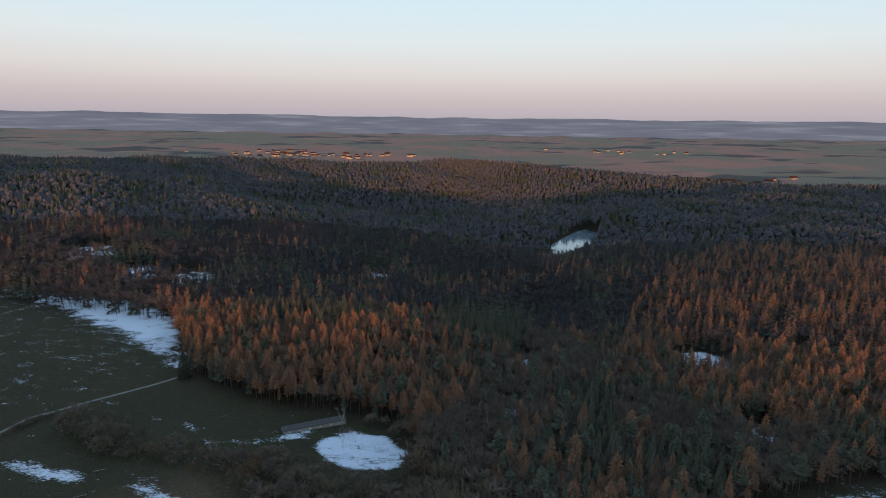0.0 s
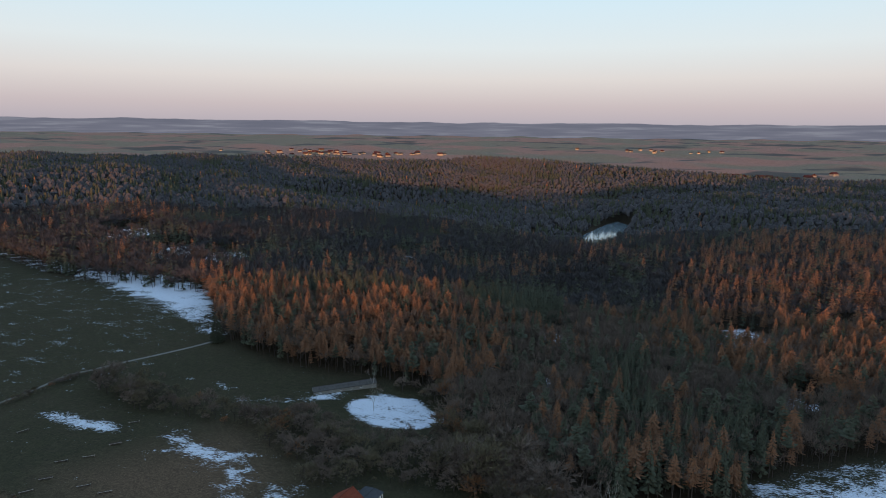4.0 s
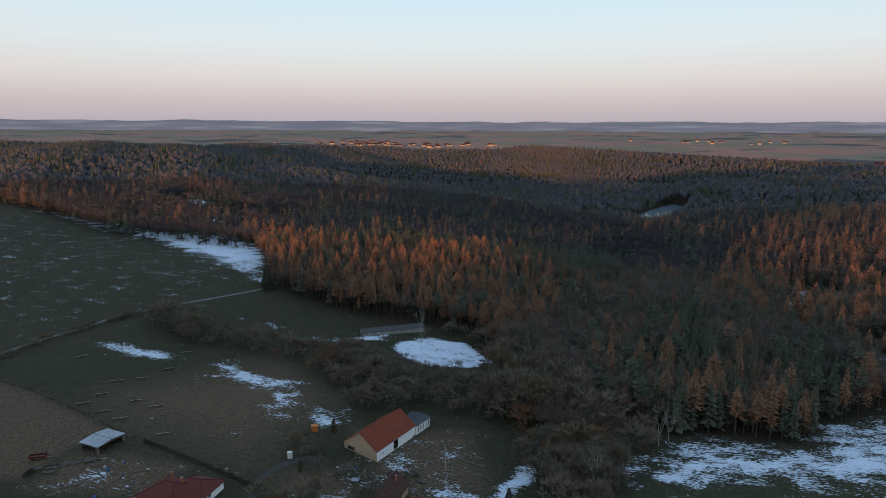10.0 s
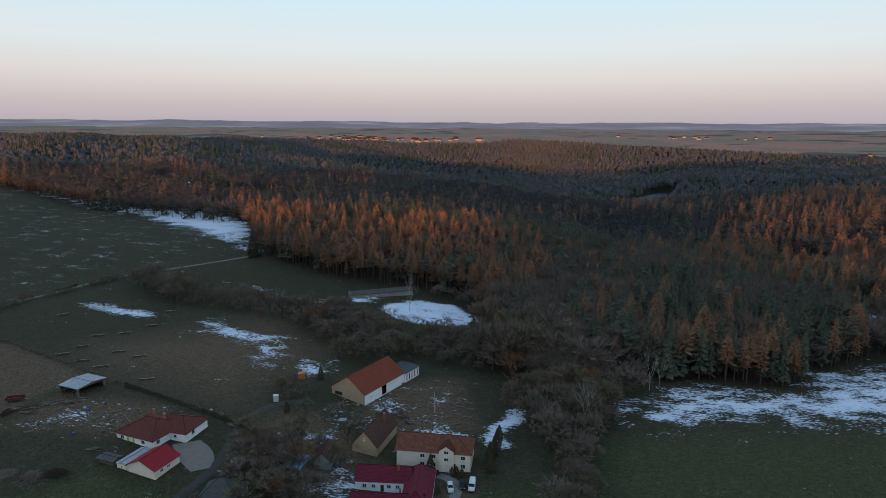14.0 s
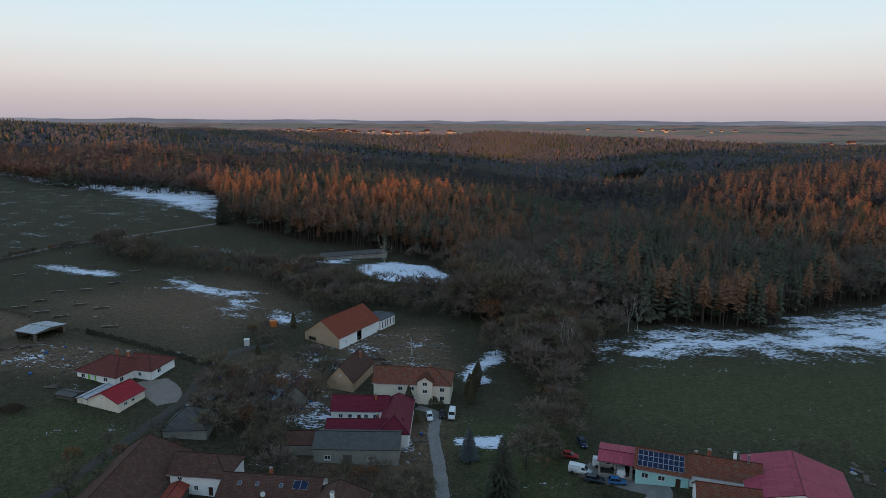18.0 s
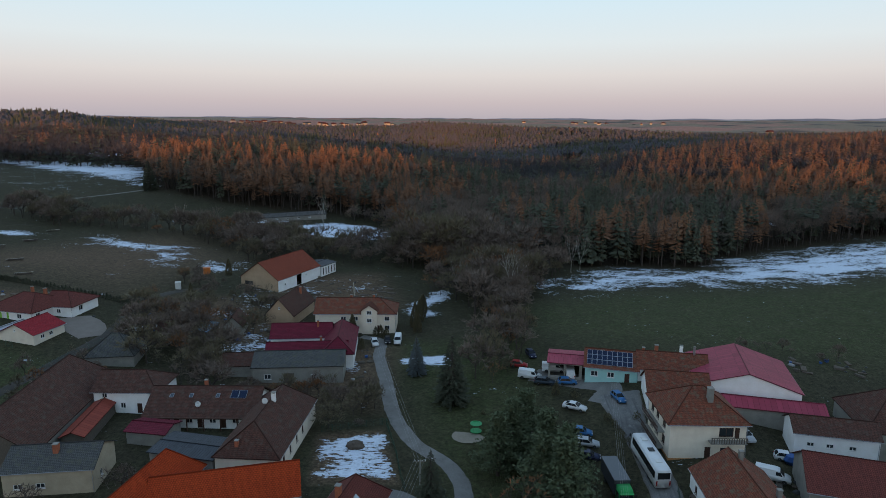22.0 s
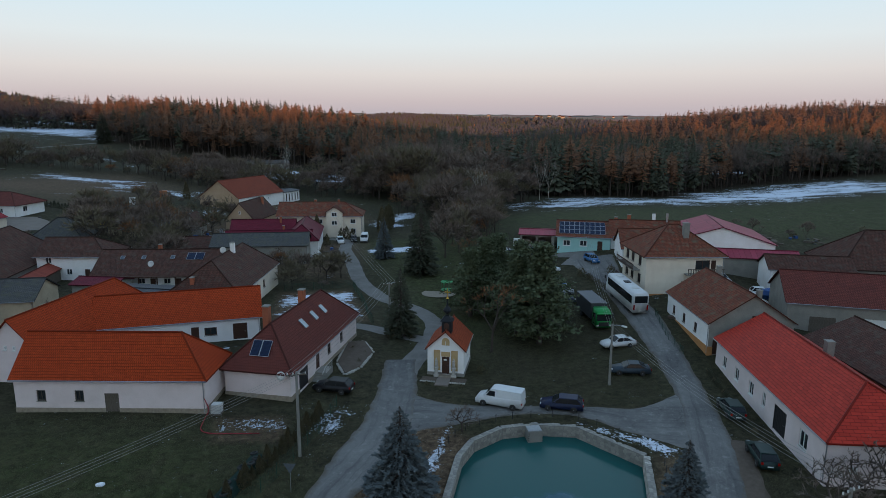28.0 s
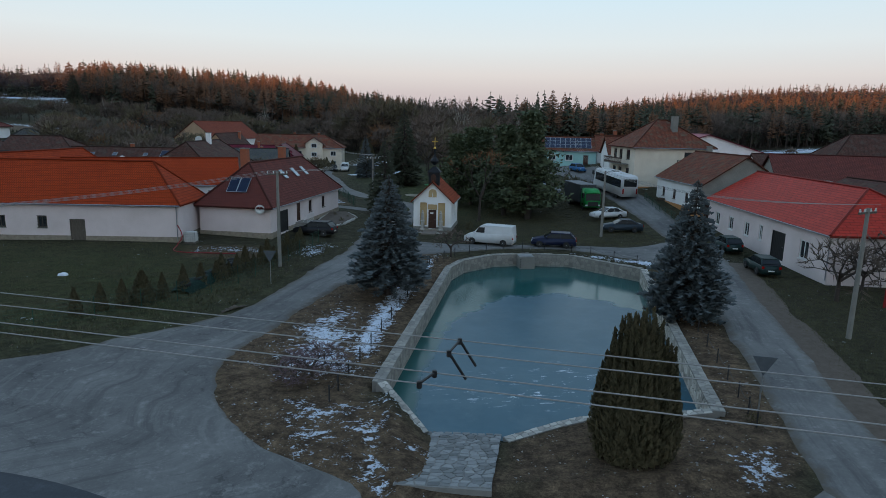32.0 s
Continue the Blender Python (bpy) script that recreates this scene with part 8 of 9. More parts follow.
# bare scrub and garden trees, too many to count
rng = np.random.default_rng(8)
SCRUB = [([(-214, 333), (-196, 332), (-168, 328), (-146, 314), (-113, 305), (-90, 310), (-68, 308), (-58, 296), (-40, 292), (-18, 292), (0, 302), (42, 264), (34, 232), (12, 242), (-16, 254), (-40, 250), (-62, 244), (-74, 254), (-86, 272), (-100, 283), (-121, 293), (-153, 296), (-173, 302), (-204, 320)], 5.0, (5, 13)),
         ([(-6, 344), (2, 300), (44, 262), (36, 235), (14, 246), (-12, 262), (-14, 300)], 5.6, (14, 22)),
         ([(-64, 322), (-40, 352), (-6, 346), (-14, 330), (-40, 350), (-58, 336)], 5.0, (6, 14)),
         ([(16, 128), (30, 145), (31, 190), (44, 238), (34, 262), (16, 250), (20, 205), (25, 178), (12, 140)], 4.0, (5, 12)),
         ([(-252, 215), (-247, 215), (-246, 262), (-244, 290), (-238, 303), (-231, 319), (-223, 335), (-216, 339), (-218, 343), (-228, 336.5), (-235, 320), (-241, 304), (-247, 290), (-251, 268)], 1.9, (2.2, 4.2)),
         ([(-246, 248), (-206, 235.5), (-176, 221.5), (-152, 209), (-133, 200), (-133.6, 198.8), (-152.6, 207.4), (-176.6, 219.9), (-206.6, 233.9), (-246, 246.4)], 1.0, (0.6, 1.5)),
         ([(-214, 350), (-204, 356), (-200, 354), (-212, 346)], 4.0, (3, 6)),
         ([(-76, 150), (-48, 150), (-38, 172), (-44, 198), (-70, 200), (-60, 178)], 6.0, (4, 8)),
         ([(-52, 128), (-38, 126), (-38, 137), (-48, 145), (-56, 150)], 3.6, (4, 9)),
         ([(-20, 116), (-10, 112), (-8, 140), (-16, 136)], 4.2, (3, 6)),
         ([(-80, 104), (-94, 128), (-84, 142), (-74, 146), (-66, 140), (-70, 130)], 5.0, (3, 6)),
         ([(-70, 205), (-62, 213), (-80, 222), (-84, 208)], 4.0, (3, 6)),
         ([(-40, 198), (-28, 200), (-26, 208), (-40, 206)], 4.0, (2, 4)),
         ([(-79, 169), (-75, 181), (-61, 178), (-45, 156), (-41, 137), (-55, 139), (-67, 143)], 3.4, (4, 10)),
         ([(-37, 127), (-20, 127), (-18, 135), (-37, 135)], 3.0, (3, 6)),
         ([(-21, 130), (-17, 132), (-15, 122), (-19, 119)], 2.4, (3, 6)), ([(-12.7, 130), (-8.5, 132), (-7.6, 120.6), (-11.6, 119)], 2.4, (3, 6)),
         ([(2, 226), (20, 244), (40, 252), (58, 242), (48, 214), (36, 196), (30, 168), (22, 162), (18, 186), (8, 212)], 5.2, (8, 15)),
         ([(75, 137), (110, 128), (112, 135), (80, 142)], 4.5, (2, 5))]
BR_S = [broadleaf(110 + i, depth=3, spread=0.75, first=0.25, fan=4, twigs=9, trunk=0.014, tw=0.006) for i in range(3)]
for poly, step, hh in SCRUB:
    pp = np.array(poly)
    X, Y = np.meshgrid(np.arange(pp[:, 0].min(), pp[:, 0].max(), step), np.arange(pp[:, 1].min(), pp[:, 1].max(), step))
    X, Y = X.ravel() + rng.uniform(-0.5, 0.5, X.size) * step, Y.ravel() + rng.uniform(-0.5, 0.5, Y.size) * step
    k = inside(poly, X, Y) & ~inside([(-66, 326), (-45, 346), (-5, 317), (-24, 296), (-44, 300)], X, Y)
    X, Y = X[k], Y[k]
    if len(X):
        pick, H_ = rng.uniform(0, 1, len(X)), rng.uniform(hh[0] * 0.6, hh[1] * 1.1, len(X))
        for lo_, hi_, crown_ in ((0, 0.55, "twig"), (0.55, 0.93, "olive_twig"), (0.93, 1.0, "rust_twig")):
            k = (pick >= lo_) & (pick < hi_)
            if k.any():
                scatter("bare_scrub", "bare brown scrub and self-sown trees", BR_S + BR_N[:2], X[k], Y[k], H_[k], "bark", crown_, rng, (0.7, 1.4))

# ---- poles, wires, signs ----
def pole(x, y, h, label, arm=True, lamp=None, turn=0.0):
    ob = thing("utility_pole" if not lamp else "street_lamp", label, "pole", Matrix.Translation((x, y, ground(x, y) - 0.5)) @ Matrix.Rotation(turn, 4, "Z"))
    part("shaft", T([(0, 0, 0), (0, 0, h + 0.5)], [0.17, 0.11], 10), M["concrete"], ob, "tapered concrete shaft")
    if arm:
        a = part("crossarm", B(-0.9, -0.05, h + 0.15, 0.9, 0.05, h + 0.27), M["grey_wood"], ob)
        for k in (-0.8, -0.3, 0.3, 0.8):
            part("insulator", lathe([(0.05, h + 0.27), (0.07, h + 0.33), (0.045, h + 0.38), (0.06, h + 0.43), (0.02, h + 0.47)], 8), M["dish"], a, "white insulator").location.x = k
    if lamp:
        b = part("bracket", T([(0, 0, h + 0.2), (0.5, 0, h + 0.5), (1.5, 0, h + 0.62)], 0.035, 6), M["steel"], ob)
        part("lamp_head", B(1.3, -0.14, h + 0.55, 2.0, 0.14, h + 0.7, bevel=0.04), M["dish"], b, "pale lamp head")
    return ob


M["cable"] = mat("bare_aluminium_cable", (0.30, 0.29, 0.28), (0.22, 0.21, 0.2), scale=2, rough=0.5, metal=0.3)


def wire(a, b, sag, label="overhead cable", r=0.012):
    a, b = Vector(a), Vector(b)
    pts = [a.lerp(b, k / 20) - Vector((0, 0, sag * (1 - (k / 10 - 1) ** 2))) for k in range(21)]
    return tagged(part("cable", T(pts, r, 5), M["cable"]), label, "cable", "overhead cables")


P_L, P_R, P_M, P_S = (-7.3, 55.3), (30.0, 33.8), (27.3, 68.6), (1.4, 89.6)
pole(*P_L, 8.4, "concrete utility pole with a crossarm beside the garden fence", turn=radians(10))
pole(*P_R, 8.2, "concrete utility pole with a crossarm on the grass verge", turn=radians(20))
pole(*P_M, 7.6, "concrete street lamp pole beside parked cars", arm=False, lamp=True, turn=radians(-60))
pole(*P_S, 7.6, "concrete street lamp pole beside a dark spruce", arm=True, lamp=True)
for k in (-0.8, -0.3, 0.3, 0.8):
    g = ground(*P_R)
    wire((P_R[0] + k, P_R[1], g + 8.4), (P_M[0] + k * 0.6, P_M[1], ground(*P_M) + 7.5), 0.9, "thin overhead cable between the poles")
    wire((P_M[0] + k * 0.6, P_M[1], ground(*P_M) + 7.5), (38.2 + k * 0.6, 112, ground(38, 112) + 7.5), 0.9, "thin overhead cable along the lane")
    wire((P_L[0] + k, P_L[1], ground(*P_L) + 8.4), (P_S[0] + k, P_S[1], ground(*P_S) + 7.9), 0.7, "thin overhead cable to the street lamp")
    wire((P_L[0] + k, P_L[1], ground(*P_L) + 8.4), (-38 + k, 22, 8.2), 1.0, "thin overhead cable over the meadow")
    wire((P_S[0] + k, P_S[1], ground(*P_S) + 7.9), (-13 + k, 168, 8), 0.9, "thin overhead cable along the lane")
# four strong conductors close under the last eye, with black spacers
LINES = [((-7.4, 13.4), (7.5, 7.6)), ((-6.85, 12.45), (7.1, 7.15)), ((-6.3, 11.35), (6.45, 6.45)), ((-6.0, 10.8), (6.1, 6.1))]
for a, b in LINES:
    a, b = Vector((*a, 9.0)), Vector((*b, 9.0))
    d = b - a
    wire(a - d * 2.2, b + d * 2.2, 0.0, "thick overhead conductor above the junction", 0.011)
for i, u, u2 in ((0, 0.604, 0.587), (2, 0.574, 0.559)):
    p, q = Vector((*LINES[i][0], 9.0)).lerp(Vector((*LINES[i][1], 9.0)), u), Vector((*LINES[i + 1][0], 9.0)).lerp(Vector((*LINES[i + 1][1], 9.0)), u2)
    sp = thing("cable_spacer", "black spacer clamped between two conductors", "spacer", None, "cable spacers")
    part("bar", T([p, q], 0.022, 6), M["black"], sp)
    for e in (p, q):
        part("clamp", B(e.x - 0.035, e.y - 0.035, e.z - 0.07, e.x + 0.035, e.y + 0.035, e.z + 0.04, bevel=0.01), M["black"], sp)
    if i == 0:
        for e in (p, q):
            part("hanging_rod", T([e, e + Vector((0.3, 0.1, -0.5))], 0.025, 6), M["black"], sp)


M["plate_back"] = mat("dull_grey_plate", (0.10, 0.115, 0.13), (0.065, 0.075, 0.085), scale=3, rough=0.6)


def sign(x, y, label, face):
    ob = thing("road_sign", label, "road sign", Matrix.Translation((x, y, ground(x, y))) @ Matrix.Rotation(radians(face), 4, "Z"), "give way signs")
    part("post", T([(0, 0, -0.3), (0, 0, 2.6)], 0.035, 8), M["steel"], ob)
    bm = bmesh.new()
    f = [bm.verts.new((x_, 0.05, z_)) for x_, z_ in ((-0.53, 2.70), (0.53, 2.70), (0, 1.78))]
    b = [bm.verts.new((x_, 0.07, z_)) for x_, z_ in ((-0.53, 2.70), (0.53, 2.70), (0, 1.78))]
    bm.faces.new(f[::-1])
    bm.faces.new(b)
    for k in range(3):
        bm.faces.new((f[k], f[(k + 1) % 3], b[(k + 1) % 3], b[k]))
    p = part("plate", bm, M["plate_back"], ob, "bare grey back of a triangular plate")
    part("bracket", B(-0.2, 0.02, 2.45, 0.2, 0.06, 2.5), M["steel"], p)


sign(-7.3, 49.6, "triangular give way sign seen from its grey back", 172)
sign(18.0, 24.8, "triangular give way sign beside the lane", 160)

# ---- garden fence, barrels, tank, hose ----
M["fence_green"] = mat("green_coated_wire", (0.02, 0.07, 0.045), (0.015, 0.05, 0.035), scale=4, rough=0.5)
fn = thing("garden_fence", "green wire mesh fence along the road", "fence")
pts = smooth_line(((-4.6, 65.0), (-6.0, 59.5), (-9.8, 49.6), (-13.0, 44.6), (-19.5, 38.5), (-30, 32)), 2.4)
for p, q in zip(pts, pts[1:]):
    g0, g1 = ground(p.x, p.y), ground(q.x, q.y)
    part("post", T([(p.x, p.y, g0 - 0.3), (p.x, p.y, g0 + 1.5)], 0.028, 6), M["fence_green"], fn)
    bm = bmesh.new()
    for k in range(6):
        tube(bm, [(p.x, p.y, g0 + 0.1 + k * 0.26), (q.x, q.y, g1 + 0.1 + k * 0.26)], 0.006, 3)
    for k in range(12):
        u = k / 12
        x, y = p.x + (q.x - p.x) * u, p.y + (q.y - p.y) * u
        tube(bm, [(x, y, g0 + 0.1), (x, y, g0 + 1.42)], 0.004, 3)
    part("mesh_panel", bm, M["fence_green"], fn)
M["green_tarp"] = mat("dark_green_tarpaulin", (0.007, 0.020, 0.016), (0.014, 0.032, 0.026), scale=1.5, fine=9, spec=0.1, rough=0.8, bump=0.05)
bm = bmesh.new()
TA, TB = Vector((-13.4, 46.6, 0)), Vector((-10.9, 55.4, 0))
td = (TB - TA).normalized()
ts = Vector((-td.y, td.x, 0))
rings = []
for k in range(19):
    c = TA.lerp(TB, k / 18)
    g = ground(c.x, c.y)
    e = 0.35 if k in (0, 18) else 1.0
    rings.append([bm.verts.new(c + ts * (w_ + 0.08 * noise.noise((k * 0.9, w_, 1))) + Vector((0, 0, g + h_ * e * (1 + 0.25 * noise.noise((k * 0.6, w_ * 2, 3)))))) for w_, h_ in ((-0.85, -0.1), (-0.72, 0.3), (-0.4, 0.62), (0, 0.68), (0.4, 0.62), (0.72, 0.3), (0.85, -0.1))])
for u_, v_ in zip(rings, rings[1:]):
    for q in range(6):
        bm.faces.new((u_[q], u_[q + 1], v_[q + 1], v_[q]))
tagged(part("tarp_mound", bm, M["green_tarp"], smooth=True), "long stack under a dark green tarpaulin by the hedge", "tarpaulin stack")
for i in range(11):
    c = TA.lerp(TB, (i + 0.6) / 11.4) + ts * (0.3 if i % 3 == 1 else -0.25)
    tb = tagged(part("tyre", lathe([(0.2, -0.1), (0.32, -0.11), (0.36, -0.05), (0.36, 0.05), (0.32, 0.11), (0.2, 0.1), (0.18, 0)], 14), M["rubber"]), "old black tyre laid on the green tarpaulin", "tyre", "tyres on the tarpaulin")
    tb.matrix_basis = Matrix.Translation((c.x, c.y, ground(c.x, c.y) + 0.66)) @ Matrix.Rotation(radians(12 * math.sin(i * 2.3)), 4, "Y") @ Matrix.Rotation(radians(10 * math.cos(i)), 4, "X")
ibc = thing("water_tank", "white caged water tank at the barn corner", "tank", Matrix.Translation((-17.0, 64.0, ground(-17, 64))) @ Matrix.Rotation(radians(-6), 4, "Z"))
part("pallet", B(-0.55, -0.5, 0, 0.55, 0.5, 0.14), M["grey_wood"], ibc)
part("container", B(-0.52, -0.47, 0.14, 0.52, 0.47, 1.12, bevel=0.06), M["dish"], ibc)
cage = bmesh.new()
for k in range(6):
    for s in (-0.5, 0.5):
        tube(cage, [(-0.55 + k * 0.22, s, 0.14), (-0.55 + k * 0.22, s, 1.16)], 0.012, 4)
    tube(cage, [(-0.56, -0.5, 0.2 + k * 0.18), (0.56, -0.5, 0.2 + k * 0.18)], 0.012, 4)
part("cage", cage, M["steel"], ibc)
M["red_hose"] = mat("red_rubber_hose", (0.30, 0.02, 0.03), (0.22, 0.015, 0.02), scale=3, rough=0.5)
hp = [(-18.2, 63.9, 1.9), (-17.9, 63.5, 1.6), (-17.6, 63.2, 0.9), (-17.9, 62.4, 0.1), (-17.7, 60.5, 0.06), (-16.5, 59.7, 0.06), (-14.0, 59.6, 0.06), (-11.8, 59.6, 0.06)]
tagged(part("hose", T([(p.x, p.y, p.z + (ground(p.x, p.y) if p.z < 0.5 else 0.35)) for p in smooth_line(hp, 0.3)], 0.05, 6), M["red_hose"]), "red hose from the barn gutter across the grass", "hose")

# ---- playground, yards and gardens ----
M["sand"] = mat("pale_sand", (0.26, 0.22, 0.17), (0.19, 0.16, 0.12), scale=1, fine=8)
bm = bmesh.new()
bm.faces.new([bm.verts.new((10.6 + 3.2 * math.cos(k * math.tau / 28), 111.8 + 2.8 * math.sin(k * math.tau / 28), ground(10.6, 111.8) + 0.06)) for k in range(28)])
tagged(part("sand_ring", bm, M["sand"]), "round sandy play area on the green", "play area", kind="structure")
M["play_green"] = mat("green_play_paint", (0.04, 0.30, 0.10), (0.03, 0.22, 0.08), scale=2, rough=0.5)
pl = thing("carousel", "green playground carousel on the village green", "carousel", Matrix.Translation((12.2, 113.4, ground(12.2, 113.4))))
part("platform", lathe([(1.1, 0.15), (1.1, 0.25), (0.0, 0.26)], 18), M["play_green"], pl)
for k in range(6):
    a = k * math.tau / 6
    part("handrail", T([(math.cos(a), math.sin(a), 0.2), (math.cos(a), math.sin(a), 1.7), (math.cos(a + 0.9), math.sin(a + 0.9), 1.7)], 0.03, 6), M["play_green"], pl)
part("roof_ring", lathe([(1.1, 1.65), (1.15, 1.75), (0.9, 1.78), (0.9, 1.66)], 18), M["play_green"], pl)


def jump(x, y, turn, n):
    ob = thing("horse_jump", "dark log horse jump in the paddock", "horse jump", Matrix.Translation((x, y, ground(x, y))) @ Matrix.Rotation(turn, 4, "Z"), "horse jumps in the paddock")
    for k in range(n):
        part("log", T([(-2.6, 0.12 * k, 0.25 + 0.3 * k), (2.6, 0.12 * k, 0.28 + 0.3 * k)], [0.17, 0.15], 8), M["bark"], ob)
    for s in (-2.3, 2.3):
        part("stand", B(s - 0.15, -0.5, -0.1, s + 0.15, 0.7, 0.75, bevel=0.03), M["grey_wood"], ob)
    part("pale_rail", T([(-2.7, -0.5, 0.85), (2.7, -0.5, 0.85)], 0.07, 6), M["birch_bark"], ob)


for x, y, a, n in ((-176.4, 226, 0.6, 2), (-175, 236, 0.5, 3), (-177.7, 250.4, 0.45, 2), (-168.3, 255.5, 0.4, 1), (-162.7, 267.6, 0.5, 3), (-163, 220, 0.45, 3), (-155.8, 232, 0.45, 2), (-144.5, 228, 0.45, 2), (-152, 214.6, 0.5, 2), (-213, 274.5, 0.9, 1), (-165, 288.8, 0.5, 1), (-128, 206, 0.4, 1)):
    jump(x, y, a, n)


def cuboid(name, label, cat, x, y, w, d, h, mt, turn=0.0, roof=None, z=0.0):
    ob = thing(name, label, cat, Matrix.Translation((x, y, ground(x, y) + z)) @ Matrix.Rotation(turn, 4, "Z"))
    part("body", B(-w / 2, -d / 2, -0.3, w / 2, d / 2, h, bevel=0.04), M[mt], ob)
    part("lid", B(-w / 2 - 0.12, -d / 2 - 0.12, h, w / 2 + 0.12, d / 2 + 0.12, h + 0.12, bevel=0.02), M[roof or mt], ob)
    return ob


M["orange_paint"] = mat("orange_sheet", (0.55, 0.16, 0.03), (0.42, 0.12, 0.03), scale=2, rough=0.5)
M["blue_tarp"] = mat("blue_tarpaulin", (0.03, 0.09, 0.26), (0.02, 0.06, 0.18), scale=1.5, rough=0.5)
M["white_tarp"] = mat("white_plastic_sheet", (0.30, 0.30, 0.30), (0.18, 0.175, 0.165), scale=1.2, rough=0.4, bump=0.05)
M["play_red"] = mat("red_fence_paint", (0.32, 0.02, 0.02), (0.25, 0.015, 0.015), scale=2)
cuboid("orange_hut", "small orange hut at the meadow's edge", "hut", -75.5, 225, 2.4, 2.0, 2.2, "orange_paint", 0.4)
cuboid("white_tank", "white tank beside the farm track", "tank", -77.5, 203, 1.6, 1.4, 2.2, "dish", 0.2)
rs2 = random.Random(21)
GROUPS = (((-60, -12, 186, 232), 60), ((-150, -112, 165, 186), 46), ((-118, -60, 186, 165), 10), ((-75, -38, 160, 178), 40), ((-24, -9, 139, 160), 16), ((54, 62, 88, 100), 14), ((84, 104, 128, 136), 22), ((-66, -50, 82, 90), 22), ((44, 47, 76, 90), 10), ((60, 78, 80, 85), 12))
JUNK = (("plank_stack", "stack of weathered planks", "grey_wood", (2.6, 0.9, 0.5)), ("garden_bed", "raised garden bed with dark earth", "mulch", (3.0, 1.1, 0.3)), ("tarp_heap", "heap under a pale plastic sheet", "white_tarp", (1.8, 1.3, 0.7)),
        ("crate", "grey plastic crate", "zinc", (0.8, 0.7, 0.6)), ("barrel_box", "blue plastic tub", "blue_tarp", (0.9, 0.9, 0.8)), ("rubble_pile", "dark pile of old scrap", "black", (1.6, 1.2, 0.6)))
for (x0, x1, y0, y1), n in GROUPS:
    for _ in range(n):
        x, y = rs2.uniform(x0, x1), rs2.uniform(min(y0, y1), max(y0, y1))
        nm, lab, mt, (w, d, h) = JUNK[rs2.choice((0, 0, 1, 1, 2, 3, 4, 5, 5))]
        k = rs2.uniform(0.4, 1.0)
        ob = tagged(new(nm), lab + " in a village yard", nm.replace("_", " "), "yard clutter")
        ob.matrix_basis = Matrix.Translation((x, y, ground(x, y))) @ Matrix.Rotation(rs2.uniform(0, 3), 4, "Z")
        if nm == "plank_stack":
            for q in range(4):
                part("plank", B(-w * k / 2 + rs2.uniform(-.2, .2), -d / 2 + q * d / 4, -0.05, w * k / 2, -d / 2 + (q + 0.85) * d / 4, h * rs2.uniform(0.4, 1.0)), M[mt], ob)
        else:
            bm = bmesh.new()
            bmesh.ops.create_icosphere(bm, subdivisions=2, radius=0.5) if nm in ("tarp_heap", "rubble_pile") else box(bm, -0.5, -0.5, -0.1, 0.5, 0.5, 1.0)
            for v in bm.verts:
                v.co = Vector((v.co.x * w * k, v.co.y * d * k, max(-0.1, v.co.z) * h * k * (1.6 if nm in ("tarp_heap", "rubble_pile") else 1.0))) * (1 + 0.18 * noise.noise(v.co * 3 + Vector((x, y, 0))))
            part("cover" if nm == "tarp_heap" else "mound" if nm == "rubble_pile" else "body", bm, M[mt], ob)
bt = tagged(part("covered_boat", lathe([(0.05, 0), (0.9, 0.2), (1.2, 0.9), (1.0, 1.6), (0.2, 1.9)], 14), M["blue_tarp"]), "large heap under a blue tarpaulin in the yard", "tarpaulin heap")
bt.matrix_basis = Matrix.Translation((65.5, 96.2, ground(65, 96))) @ Matrix.Diagonal((2.2, 1.0, 1.1, 1))
fp = thing("red_fence", "red painted metal gate and fence by the lane", "fence", Matrix.Translation((38.0, 40.0, ground(38, 40))))
for k in range(4):
    part("post", B(k * 1.6, 0, -0.3, k * 1.6 + 0.12, 0.12, 1.4), M["play_red"], fp)
part("panel", B(1.6, 0.02, 0.2, 4.9, 0.08, 1.2), M["play_red"], fp)

def timber_pile(label, x, y, turn, n, long, seed):
    """Old boards and poles thrown on one another."""
    r_ = random.Random(seed)
    ob = thing("timber_pile", label, "timber pile", Matrix.Translation((x, y, ground(x, y))) @ Matrix.Rotation(turn, 4, "Z"), "timber piles")
    for k in range(n):
        z_, a_ = 0.05 + 0.55 * r_.random() * (1 - k / (2 * n)), r_.uniform(-0.35, 0.35)
        l_ = long * r_.uniform(0.55, 1.0)
        o_ = part("board" if k % 3 else "pole", B(-l_ / 2, -0.14, -0.04, l_ / 2, 0.14, 0.05) if k % 3 else T([(-l_ / 2, 0, 0), (l_ / 2, 0, 0)], [0.11, 0.07], 6), M[r_.choice(("grey_wood", "grey_wood", "bark", "concrete", "brown_paint"))], ob)
        o_.matrix_basis = Matrix.Translation((r_.uniform(-0.8, 0.8), r_.uniform(-1.3, 1.3), z_)) @ Matrix.Rotation(a_, 4, "Z") @ Matrix.Rotation(r_.uniform(-0.12, 0.12), 4, "Y")


for k, (x, y, a) in enumerate(((-157, 177.5, 0.4), (-153, 179.5, 0.6), (-149.5, 181, 0.5), (-146, 183.5, 0.7), (-151, 176, 0.2), (-142, 184, 0.4), (-139.5, 187, 0.3), (-73, 169, 0.9), (-76, 164, 1.1), (-29, 201.7, -0.3), (-32.5, 204.7, -0.2), (-117, 160, 0.3))):
    timber_pile("pile of old boards and poles in a village yard", x, y, a, 11, 4.6, 60 + k)


